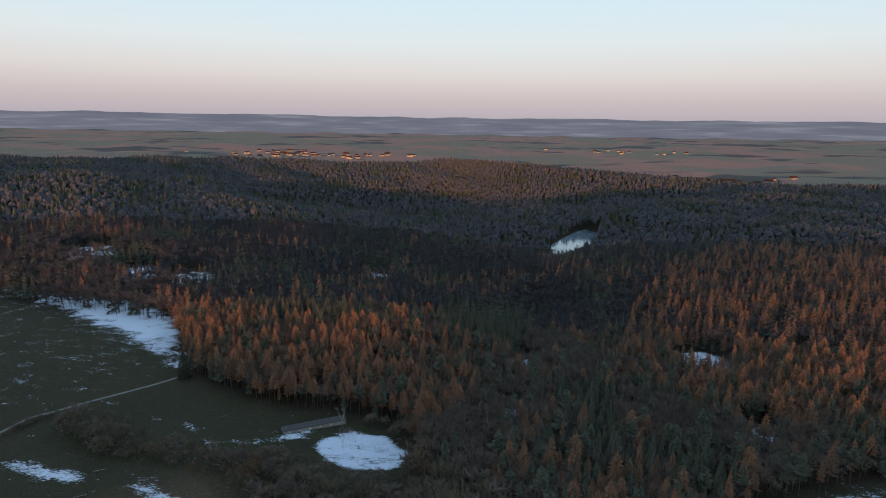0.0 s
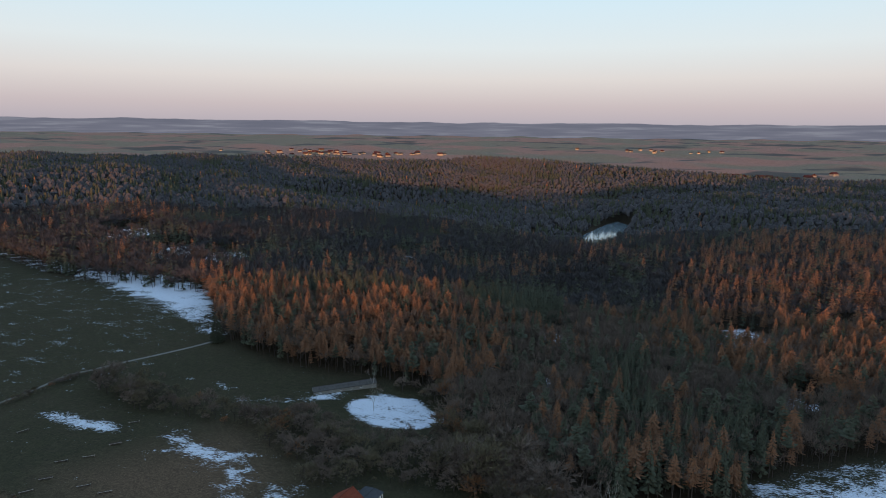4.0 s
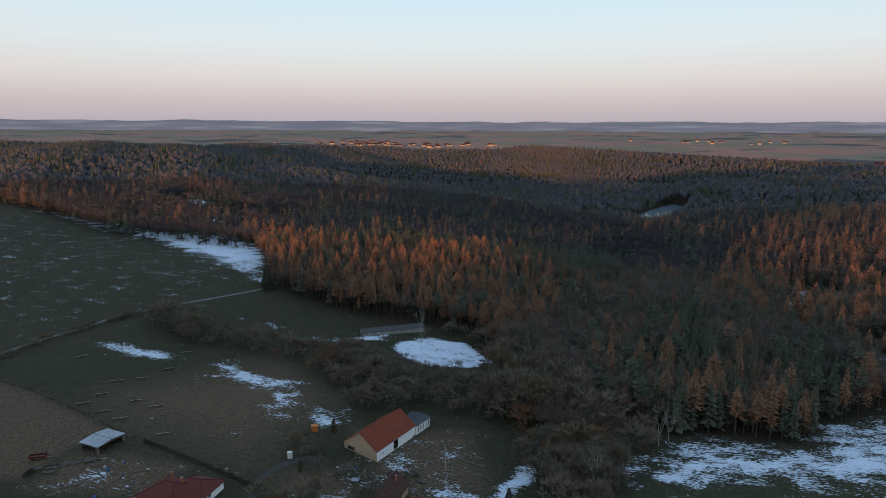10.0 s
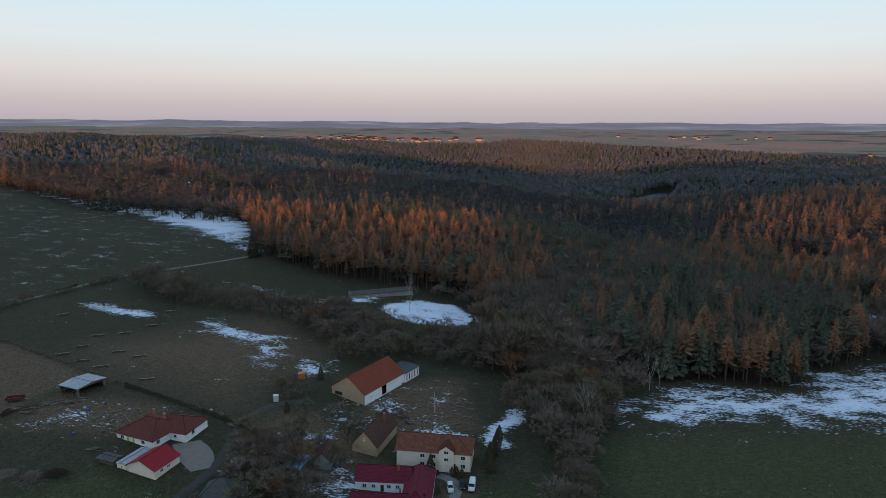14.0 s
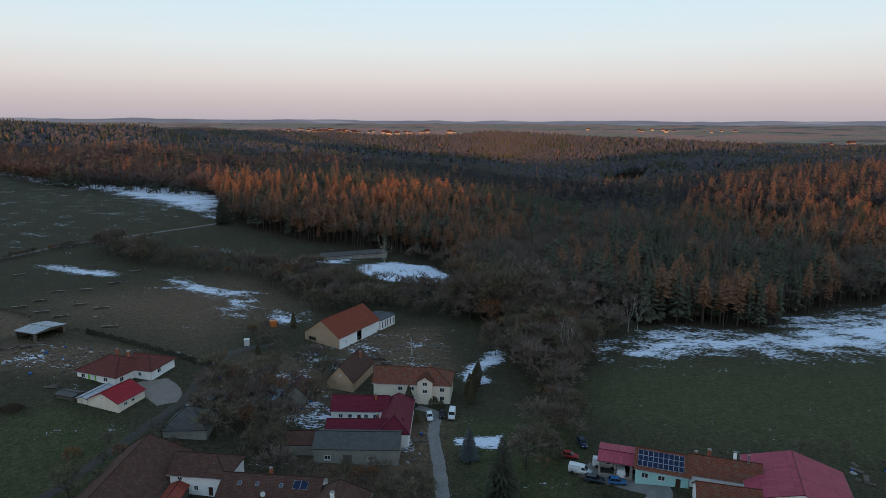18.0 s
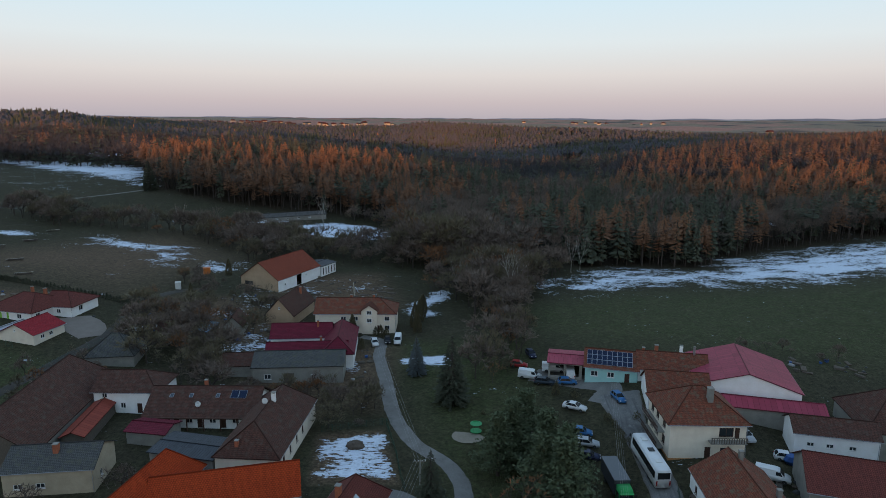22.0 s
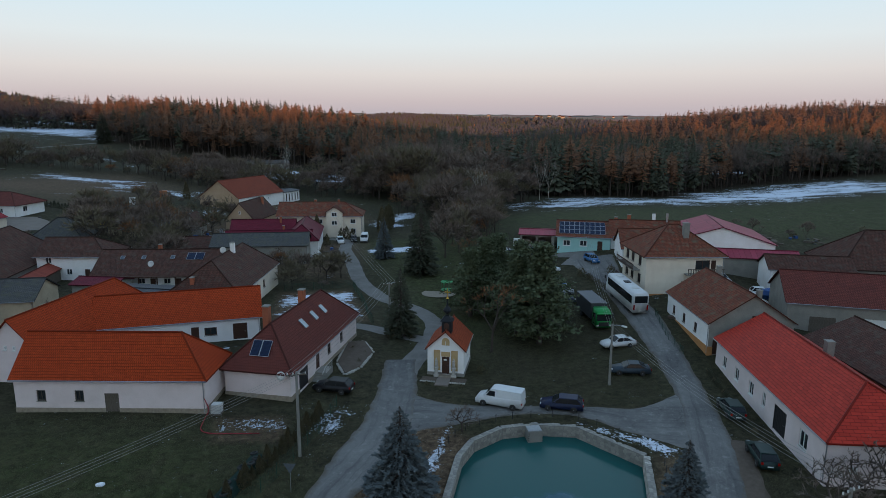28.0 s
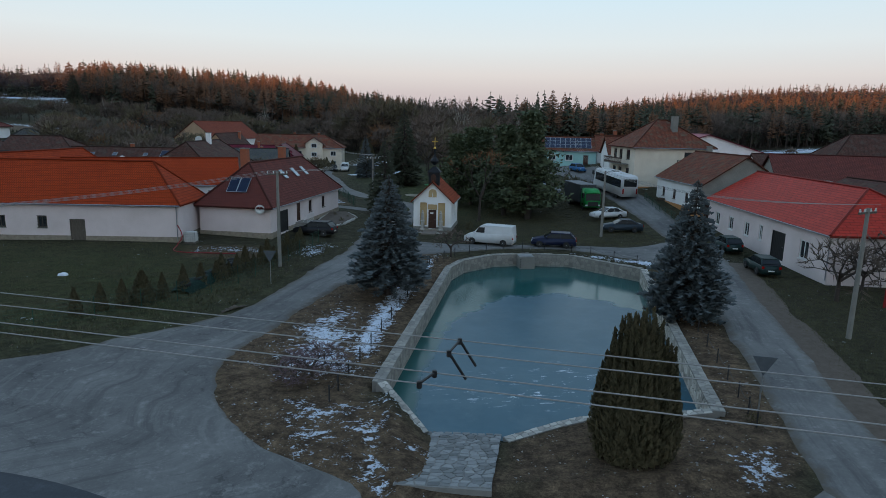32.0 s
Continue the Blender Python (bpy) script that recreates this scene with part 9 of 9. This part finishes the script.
def brush_heap(x, y, w, h, seed):
    """A heap of cut branches."""
    g_ = np.random.default_rng(seed)
    n = 900
    cx, cy = g_.normal(0, w * 0.4, n), g_.normal(0, w * 0.28, n)
    cz = h * np.exp(-(cx / (w * 0.5)) ** 2 - (cy / (w * 0.36)) ** 2) * g_.uniform(0, 1, n)
    a, l = g_.uniform(-0.7, 0.7, n), g_.uniform(0.5, 1.3, n)
    V = np.empty((n, 3, 3))
    V[:, 0] = np.stack([cx - np.cos(a) * l, cy - np.sin(a) * l, cz + g_.uniform(-0.15, 0.25, n)], -1)
    V[:, 1] = np.stack([cx + np.cos(a) * l, cy + np.sin(a) * l, cz + g_.uniform(-0.15, 0.25, n)], -1)
    V[:, 2] = V[:, 0] + np.array([0.0, 0.05, 0.07])
    me_ = mesh_from("brush_heap", V.reshape(-1, 3), np.arange(n * 3).reshape(-1, 3), np.repeat(g_.uniform(0, 1, n), 3))
    me_.materials.append(M["twig"])
    o_ = tagged(new("brush_heap", me_), "heap of cut branches at the field's edge", "brushwood", "brush heaps")
    o_.location = (x, y, ground(x, y))
    o_.rotation_euler.z = seed


for k, (x, y, w, h) in enumerate(((-134, 145, 4, 1.3), (-125.5, 145, 5, 1.8), (-120, 147.5, 4.5, 1.5), (-137.5, 142.5, 3, 1.0), (-158, 175, 3, 1.2), (-68, 176, 3, 1.2))):
    brush_heap(x, y, w, h, 70 + k)

tr_ = thing("farm_trailer", "rusty red farm trailer at the edge of the ploughed field", "trailer", Matrix.Translation((-161.5, 183.0, ground(-161.5, 183))) @ Matrix.Rotation(radians(22), 4, "Z"))
part("bed", B(-2.6, -1.1, 0.75, 2.6, 1.1, 0.9), M["grey_wood"], tr_)
for nm_, bx_ in (("side_board", (-2.6, -1.15, 0.9, 2.6, -1.09, 1.55)), ("side_board", (-2.6, 1.09, 0.9, 2.6, 1.15, 1.55)), ("end_board", (-2.66, -1.15, 0.9, -2.6, 1.15, 1.55)), ("end_board", (2.6, -1.15, 0.9, 2.66, 1.15, 1.55))):
    part(nm_, B(*bx_), M["rust_sheet"], tr_)
for x_ in (-1.5, 1.5):
    for y_ in (-1.0, 1.0):
        w_ = part("wheel", lathe([(0.12, -0.12), (0.42, -0.12), (0.46, -0.06), (0.46, 0.06), (0.42, 0.12), (0.12, 0.12)], 14), M["rubber"], tr_)
        w_.matrix_basis = Matrix.Translation((x_, y_, 0.46)) @ Matrix.Rotation(math.pi / 2, 4, "X")
part("drawbar", T([(2.6, 0, 0.7), (4.2, 0, 0.5)], 0.06, 6), M["steel"], tr_)

M["machine_yellow"] = mat("worn_yellow_machine_paint", (0.50, 0.32, 0.03), (0.38, 0.24, 0.03), scale=2, rough=0.55)
ld_ = thing("mini_loader", "small yellow loader parked in the muddy yard", "loader", Matrix.Translation((-70.8, 165.2, ground(-70.8, 165.2))) @ Matrix.Rotation(radians(60), 4, "Z"))
part("body", B(-1.5, -0.65, 0.5, 0.6, 0.65, 1.3, bevel=0.08), M["machine_yellow"], ld_)
part("cab", B(-0.5, -0.55, 1.3, 0.6, 0.55, 2.3, bevel=0.06), M["glass"], ld_, "dark glazed cab")
part("cab_roof", B(-0.55, -0.6, 2.3, 0.65, 0.6, 2.4, bevel=0.03), M["machine_yellow"], ld_)
for y_ in (-0.5, 0.5):
    part("arm", T([(0.3, y_, 1.2), (1.4, y_, 1.1), (2.1, y_, 0.5)], 0.08, 6), M["machine_yellow"], ld_)
part("bucket", B(2.0, -0.8, 0.1, 2.7, 0.8, 0.6, bevel=0.06), M["steel"], ld_)
for x_ in (-1.0, 0.4):
    for y_ in (-0.75, 0.75):
        w_ = part("wheel", lathe([(0.1, -0.14), (0.4, -0.14), (0.44, -0.06), (0.44, 0.06), (0.4, 0.14), (0.1, 0.14)], 14), M["rubber"], ld_)
        w_.matrix_basis = Matrix.Translation((x_, y_, 0.44)) @ Matrix.Rotation(math.pi / 2, 4, "X")

# vegetable plots beside the barn, each a board frame filled with earth
for k, (x, y) in enumerate(((-13.8, 222.5), (-9.6, 221.2), (-16.8, 219.6), (-12.0, 217.4), (-8.6, 216.0), (-17.9, 212.5), (-13.0, 211.2), (-9.2, 209.8), (-26.5, 219.0), (-27.4, 214.2))):
    bd_ = thing("vegetable_bed", "framed vegetable bed with dark winter earth", "garden bed", Matrix.Translation((x, y, ground(x, y))) @ Matrix.Rotation(radians(-14), 4, "Z"), "vegetable beds")
    part("earth", B(-1.5, -0.6, -0.2, 1.5, 0.6, 0.2, bevel=0.05), M["mulch"], bd_)
    for y_ in (-0.66, 0.6):
        part("side_board", B(-1.56, y_, -0.2, 1.56, y_ + 0.06, 0.28), M["grey_wood"], bd_)
    for x_ in (-1.56, 1.5):
        part("end_board", B(x_, -0.6, -0.2, x_ + 0.06, 0.6, 0.28), M["grey_wood"], bd_)
gw_ = thing("garden_wall", "low dry stone wall between lawn and vegetable plots", "wall")
rg_ = random.Random(9)
for k in range(30):
    c_ = Vector((-23.1, 227.1, 0)).lerp(Vector((-20.9, 209.8, 0)), (k + 0.5) / 30)
    bm = bmesh.new()
    bmesh.ops.create_icosphere(bm, subdivisions=1, radius=0.28)
    for v in bm.verts:
        v.co = Vector((v.co.x, v.co.y * 1.1, v.co.z * 0.9)) * rg_.uniform(0.85, 1.15)
    part("stone", bm, M["stone_base"], gw_).location = (c_.x + rg_.uniform(-0.1, 0.1), c_.y, ground(c_.x, c_.y) + 0.12)

# ---- far villages, lake ----
bm = bmesh.new()
bm.faces.new([bm.verts.new((x, y, -13.4)) for x, y in LAKE])
M["lake"] = mat("lake_water", (0.10, 0.14, 0.16), (0.16, 0.2, 0.22), scale=0.02, rough=0.12, spec=0.8)
tagged(part("lake_water", bm, M["lake"]), "pale ice covered lake in the forest valley", "water", kind="structure")
rf = random.Random(3)
KINDS = []
# dull wall colours carry the dimming by distance haze
for q, (wl, rl) in enumerate((("dirt_haze_wall", "rust_tile"), ("grey_wall", "red_tile"), ("dirt_haze_wall", "slate"))):
    bw, br = bmesh.new(), bmesh.new()
    box(bw, -7, -5, -4, 7, 5, 4.5)
    uvl = br.loops.layers.uv.new("UVMap")
    for s in (-1, 1):
        br.faces.new([br.verts.new(c) for c in ((-7.4, 5.5 * s, 4.4), (7.4, 5.5 * s, 4.4), (7.4, 0, 8.4), (-7.4, 0, 8.4))])
    for s in (-7.3, 7.3):
        br.faces.new([br.verts.new(c) for c in ((s, -5.4, 4.4), (s, 5.4, 4.4), (s, 0, 8.3))])
    KINDS.append((bw, br, wl, rl))
PROTO = []
for bw, br, wl, rl in KINDS:
    t_ = thing("far_house", "small distant village house with a pitched roof", "house", Matrix.Translation((0, 0, -300)), "distant village houses")
    part("wall", bw, M[wl], t_)
    part("roof", br, M[rl], t_)
    PROTO.append(t_)
FARV = [(-560 + rf.gauss(0, 120), 2480 + rf.gauss(0, 60)) for _ in range(46)] + [(830 + rf.gauss(0, 110), 1840 + rf.gauss(0, 40)) for _ in range(40)] + [(-250 + rf.gauss(0, 60), 2520 + rf.gauss(0, 30)) for _ in range(10)] + [(820 + rf.gauss(0, 160), 2950 + rf.gauss(0, 50)) for _ in range(14)]
for i, (x, y) in enumerate(FARV):
    m = Matrix.Translation((x, y, ground(x, y))) @ Matrix.Rotation(rf.uniform(0, 3), 4, "Z") @ Matrix.Scale(rf.uniform(0.8, 1.3), 4)
    if i < 3:
        PROTO[i].matrix_basis = m
    else:
        copy_thing(PROTO[i % 3], m)


# ---- small things on the banks and verges ----
M["dry_grass"] = mat("dry_grass_blades", (0.105, 0.090, 0.048), (0.060, 0.062, 0.030), scale=1.0, fine=6, island=0.6)
M["litter"] = mat("brown_leaf_litter", (0.12, 0.072, 0.04), (0.055, 0.036, 0.024), scale=1.0, fine=6, island=0.7)
M["pebble"] = mat("grey_brown_pebbles", (0.26, 0.24, 0.21), (0.14, 0.125, 0.11), scale=2.0, fine=9, island=0.6)


def specks(name, label, material, poly, n, seed, maker, avoid=()):
    """Many tiny pieces strewn over a stretch of ground, as one object."""
    g_ = np.random.default_rng(seed)
    pp = np.array(poly)
    X, Y = g_.uniform(pp[:, 0].min(), pp[:, 0].max(), n), g_.uniform(pp[:, 1].min(), pp[:, 1].max(), n)
    k = inside(poly, X, Y) & ~inside(POND, X, Y)
    for a_ in avoid:
        k &= ~inside(a_, X, Y)
    X, Y = X[k], Y[k]
    Z = heights(X, Y)
    eY_, eZ_ = bank_edge(X)
    s_ = (Y - 19.8) / (eY_ - 19.8)
    on = (X > 0.3) & (X < 15.5) & (Y > 19.8) & (Y < eY_ + 0.2)
    Z = np.where(on, eZ_ * np.clip(s_, 0, 1) ** 0.7, Z)
    V, F = maker(g_, X, Y, Z)
    me = mesh_from(name, V, F)
    me.materials.append(M[material])
    tagged(new(name, me), label, "ground cover", kind="stuff")


def blades(h, w, per=5, spread=0.12):
    def make(g_, X, Y, Z):
        n = len(X)
        V = np.empty((n, per, 3, 3))
        a = g_.uniform(0, math.tau, (n, per))
        bx, by = X[:, None] + g_.normal(0, spread, (n, per)), Y[:, None] + g_.normal(0, spread, (n, per))
        hh = h * g_.uniform(0.4, 1.2, (n, per))
        ww = w * g_.uniform(0.6, 1.3, (n, per))
        le = hh * g_.uniform(0.2, 1.0, (n, per))
        V[:, :, 0] = np.stack([bx - np.sin(a) * ww, by + np.cos(a) * ww, np.broadcast_to(Z[:, None] - 0.02, a.shape)], -1)
        V[:, :, 1] = np.stack([bx + np.sin(a) * ww, by - np.cos(a) * ww, np.broadcast_to(Z[:, None] - 0.02, a.shape)], -1)
        V[:, :, 2] = np.stack([bx + np.cos(a) * le, by + np.sin(a) * le, Z[:, None] + hh], -1)
        return V.reshape(-1, 3), np.arange(n * per * 3).reshape(-1, 3)
    return make


def chips(size, flat=0.3):
    def make(g_, X, Y, Z):
        n = len(X)
        s_ = size * g_.uniform(0.4, 1.6, n)
        a = g_.uniform(0, math.tau, n)
        V = np.empty((n, 4, 3))
        for q in range(3):
            b = a + q * 2.1 + g_.uniform(-0.4, 0.4, n)
            V[:, q] = np.stack([X + np.cos(b) * s_, Y + np.sin(b) * s_, Z + 0.004 + g_.uniform(0, 0.3, n) * s_ * flat], -1)
        V[:, 3] = np.stack([X, Y, Z + 0.006 + s_ * flat], -1)
        F = np.array([[0, 1, 3], [1, 2, 3], [2, 0, 3]])
        return V.reshape(-1, 3), (F[None] + np.arange(n)[:, None, None] * 4).reshape(-1, 3)
    return make


BANK_W = [(-7.8, 34), (-7.2, 40.5), (-3.8, 49.3), (-0.2, 55.3), (4.4, 61), (8.5, 58), (2.0, 42), (-0.6, 28.4), (2.0, 21), (1.0, 20), (-1.8, 21.2), (-5.4, 24.8), (-7.1, 28.9)]
BANK_E = [(5.2, 20.5), (6.4, 24.6), (9.9, 26.2), (15.6, 24.6), (24.5, 49), (26.1, 48), (24.9, 41.4), (22.2, 34.1), (19.0, 24.9), (17.3, 20.6), (14.8, 18.6), (9, 18.8)]
VERGE_W = [(-40, 27.5), (-19, 35.3), (-14.6, 38.5), (-8.9, 44.0), (-5.0, 56), (-2.3, 63.5), (-5, 66), (-11, 52), (-16, 44.5), (-24, 38.5), (-40, 33)]
MEADOW_W = [(-42, 33), (-24, 38.5), (-16, 45.5), (-12.0, 52), (-6.5, 64), (-17, 63), (-44, 66)]
MEADOW_E = [(24.5, 27), (27.6, 35), (31.2, 44), (34.5, 51), (42, 46), (44, 34), (40, 20), (25, 16)]
GREEN_C = [(10.5, 68.0), (20, 63), (28.5, 63), (33, 66), (36, 88), (37, 104), (24, 120), (9, 112), (7.5, 86)]
CAR_FREE = [[(5.5, 66), (11.5, 66), (11.5, 80), (5.5, 80)]]
specks("leaf_litter", "brown leaves and crumbs of earth on the bank", "litter", BANK_W, 16000, 31, chips(0.045))
specks("leaf_litter", "brown leaves and crumbs of earth on the bank", "litter", BANK_E, 14000, 32, chips(0.045))
specks("pebbles", "small grey stones strewn on the bare bank", "pebble", BANK_W, 1500, 33, chips(0.05, 0.7))
specks("pebbles", "small grey stones strewn on the bare bank", "pebble", BANK_E, 1300, 34, chips(0.05, 0.7))
specks("grass_tufts", "thin dry grass tufts on the bank", "dry_grass", BANK_W, 1400, 35, blades(0.10, 0.012))
specks("grass_tufts", "thin dry grass tufts on the bank", "dry_grass", BANK_E, 1400, 36, blades(0.10, 0.012))
specks("grass_tufts", "long dry grass along the garden fence", "dry_grass", VERGE_W, 9000, 37, blades(0.26, 0.02, 6, 0.15))
specks("grass_tufts", "short winter grass of the meadow before the barn", "dry_grass", MEADOW_W, 30000, 38, blades(0.09, 0.03, 4, 0.25))
specks("grass_tufts", "short winter grass before the rose house", "dry_grass", MEADOW_E, 14000, 39, blades(0.10, 0.025, 4, 0.2))
specks("grass_tufts", "short winter grass of the village green", "dry_grass", GREEN_C, 26000, 40, blades(0.09, 0.03, 4, 0.25), CAR_FREE)
specks("leaf_litter", "dead leaves on the grass verge", "litter", VERGE_W, 7000, 41, chips(0.06))

# a fallen branch pile on the verge, a white lump in the meadow
bp_ = thing("branch_pile", "small pile of bare branches on the verge", "branches", Matrix.Translation((-8.7, 42.9, ground(-8.7, 42.9))) @ Matrix.Rotation(radians(50), 4, "Z"))
for k in range(7):
    part("branch", T([(-1.2 + 0.1 * k, 0.15 * math.sin(k * 2), 0.05 + 0.03 * k), (0, 0.1 * math.cos(k), 0.09 + 0.03 * k), (1.1 - 0.12 * k, 0.3 * math.sin(k), 0.04)], [0.05, 0.04, 0.015], 5), M["grey_wood"], bp_)
bm = bmesh.new()
bmesh.ops.create_icosphere(bm, subdivisions=2, radius=0.5)
for v in bm.verts:
    v.co = Vector((v.co.x * 0.8, v.co.y * 0.6, max(-0.05, v.co.z * 0.5))) * (1 + 0.3 * noise.noise(v.co * 4))
o = tagged(part("snow_lump", bm, M["snow"]), "small lump of leftover snow on the meadow", "snow")
o.location = (-23.5, 51.4, ground(-23.5, 51.4))

# rock garden and stairs beside the farmhouse door
rk = thing("rock_garden", "rock garden edged with stones beside the farmhouse", "rock garden")
RB = [(-5.4, 77.0), (-4.2, 73.2), (-2.4, 75.5), (-0.9, 80.6), (-2.2, 85.2), (-4.4, 84.6)]
bm = bmesh.new()
lo_, hi_ = [bm.verts.new((x, y, ground(x, y) - 0.1)) for x, y in RB], [bm.verts.new((x * 0.96 - 0.12, y * 0.96 + 3.2, ground(x, y) + 0.28)) for x, y in RB]
bm.faces.new(hi_)
for k in range(6):
    bm.faces.new((lo_[k], lo_[(k + 1) % 6], hi_[(k + 1) % 6], hi_[k]))
part("earth", bm, M["mulch"], rk)
rr_ = random.Random(12)
for k in range(6):
    a, b = Vector((*RB[k], 0)), Vector((*RB[(k + 1) % 6], 0))
    for q in range(int((b - a).length / 0.55)):
        c = a.lerp(b, (q + 0.5) * 0.55 / (b - a).length)
        s_ = rr_.uniform(0.16, 0.3)
        bm = bmesh.new()
        bmesh.ops.create_icosphere(bm, subdivisions=1, radius=s_)
        for v in bm.verts:
            v.co = Vector((v.co.x * 1.2, v.co.y, v.co.z * 0.8)) * rr_.uniform(0.85, 1.15)
        part("edging_stone", bm, M["stone"], rk).location = (c.x, c.y, ground(c.x, c.y) + 0.08)

# farmhouse stairs with a white rail, barred barn windows
st_ = thing("entrance_stairs", "concrete stairs with a white metal rail at the farmhouse door", "stairs", hB.matrix_basis @ Matrix.Translation((7.9, 0, 0)) @ Matrix.Rotation(math.pi / 2, 4, "Z"))
part("landing", B(6.7, -1.5, -0.3, 8.8, -0.02, 0.68, bevel=0.02), M["concrete"], st_)
for k in range(4):
    part("step", B(6.7 - 0.3 * (k + 1), -1.5, -0.3, 6.7 - 0.3 * k, -0.02, 0.68 - 0.17 * (k + 1), bevel=0.015), M["concrete"], st_)
for k in range(7):
    part("baluster", T([(6.8 + k * 0.32, -1.45, 0.68), (6.8 + k * 0.32, -1.45, 1.6)], 0.015, 5), M["white_paint"], st_)
part("handrail", T([(5.5, -1.45, 1.0), (6.75, -1.45, 1.6), (8.8, -1.45, 1.6)], 0.025, 6), M["white_paint"], st_)
for x in (2.3, 6.3):
    gr_ = part("window_grille", B(x, -0.03, 1.2, x + 0.95, -0.005, 1.23), M["black"], hA, "dark iron window bars")
    for k in range(1, 5):
        part("bar", B(x + k * 0.19 - 0.012, -0.03, 1.2, x + k * 0.19 + 0.012, -0.005, 2.4), M["black"], gr_)
    for z_ in (1.5, 1.8, 2.1, 2.38):
        part("bar", B(x, -0.035, z_ - 0.012, x + 0.95, -0.03, z_ + 0.012), M["black"], gr_)


def wire_fence(label, pts, h, gap=2.5):
    """Green posts with wire mesh between them."""
    fn_ = thing("garden_fence", label, "fence", None, "garden fences")
    line = smooth_line(pts, gap)
    for p, q in zip(line, line[1:]):
        g0, g1 = ground(p.x, p.y), ground(q.x, q.y)
        part("post", T([(p.x, p.y, g0 - 0.3), (p.x, p.y, g0 + h)], 0.03, 6), M["fence_green"], fn_)
        bm = bmesh.new()
        for k in range(7):
            tube(bm, [(p.x, p.y, g0 + 0.08 + k * (h - 0.15) / 6), (q.x, q.y, g1 + 0.08 + k * (h - 0.15) / 6)], 0.008, 3)
        for k in range(1, 10):
            x, y = p.x + (q.x - p.x) * k / 10, p.y + (q.y - p.y) * k / 10
            tube(bm, [(x, y, g0 + 0.08), (x, y, g0 + h - 0.06)], 0.007, 3)
        part("mesh_panel", bm, M["fence_green"], fn_)


wire_fence("green wire fence round the garden plot", ((-5.2, 115.8), (-2.8, 103.7), (-2.0, 97.3), (-1.0, 92.6)), 1.6)
wire_fence("wire fence between the plot and the next garden", ((-17.5, 113.0), (-4.0, 117.0)), 1.4)
wire_fence("wire fence along the green field plot", ((-96.0, 147.5), (-106.0, 151.0), (-111.5, 156.0)), 1.6)
wire_fence("wire fence beside the muddy farm track", ((-83.0, 137.0), (-78.0, 152.0), (-70.0, 168.0)), 1.5)
wire_fence("low fence before the white house", ((41.6, 88.6), (39.8, 80.0), (39.6, 75.0)), 1.2, 1.6)

# clipped hedges and bushes along the walls
BUSH = thuja_bush(44, 0.55, 260, 9, 1.9)
for i, p in enumerate(smooth_line(((38.2, 110.4), (38.6, 106.0), (39.0, 102.8)), 1.1)):
    plant("clipped_hedge_bush", "dark clipped bush in the hedge along the lane", "shrub", BUSH, "bark", "thuja", stand(p.x, p.y, 1.2, i, sink=0.1), "hedge along the lane")
for x, y, h in ((37.4, 111.9, 1.9), (42.6, 110.7, 1.8), (-2.6, 77.2, 0.8), (-3.6, 82.0, 0.7), (-2.0, 80.4, 0.6), (5.6, 70.2, 0.6), (9.6, 69.0, 0.7), (17.1, 23.8, 0.7), (12.6, 73.2, 1.3), (14.2, 119.5, 1.2), (33.4, 121.5, 2.2), (1.7, 86.6, 1.3), (4.4, 86.9, 1.2)):
    plant("low_bush", "low dark evergreen bush", "shrub", BUSH, "bark", "thuja", stand(x, y, h, x, sink=0.1), "low bushes")
for i, p in enumerate(smooth_line(((40.6, 70.0), (39.2, 62.0), (38.2, 56.0)), 0.9)):
    plant("wall_bush", "low dark bush along the rose wall", "shrub", BUSH, "bark", "spruce" if i % 3 else "olive_twig", stand(p.x - 0.3, p.y, 0.7 + 0.25 * math.sin(i * 1.9), i, sink=0.1), "bushes along the wall")

# heaps of earth and garden waste
for x, y, sx, sy, h, lab in ((-10.5, 107.5, 1.6, 1.3, 1.1, "compost heap in the snowy garden plot"), (-40, 232, 4.0, 2.0, 0.9, "heap of pale sand at the meadow's edge")):
    bm = bmesh.new()
    bmesh.ops.create_icosphere(bm, subdivisions=3, radius=1.0)
    for v in bm.verts:
        v.co = Vector((v.co.x * sx, v.co.y * sy, max(-0.2, v.co.z * h))) * (1 + 0.35 * noise.noise(v.co * 2.2 + Vector((x, y, 0))))
    o = tagged(part("earth_mound", bm, M["sand"] if "sand" in lab else M["mulch"]), lab, "heap")
    o.location = (x, y, ground(x, y))
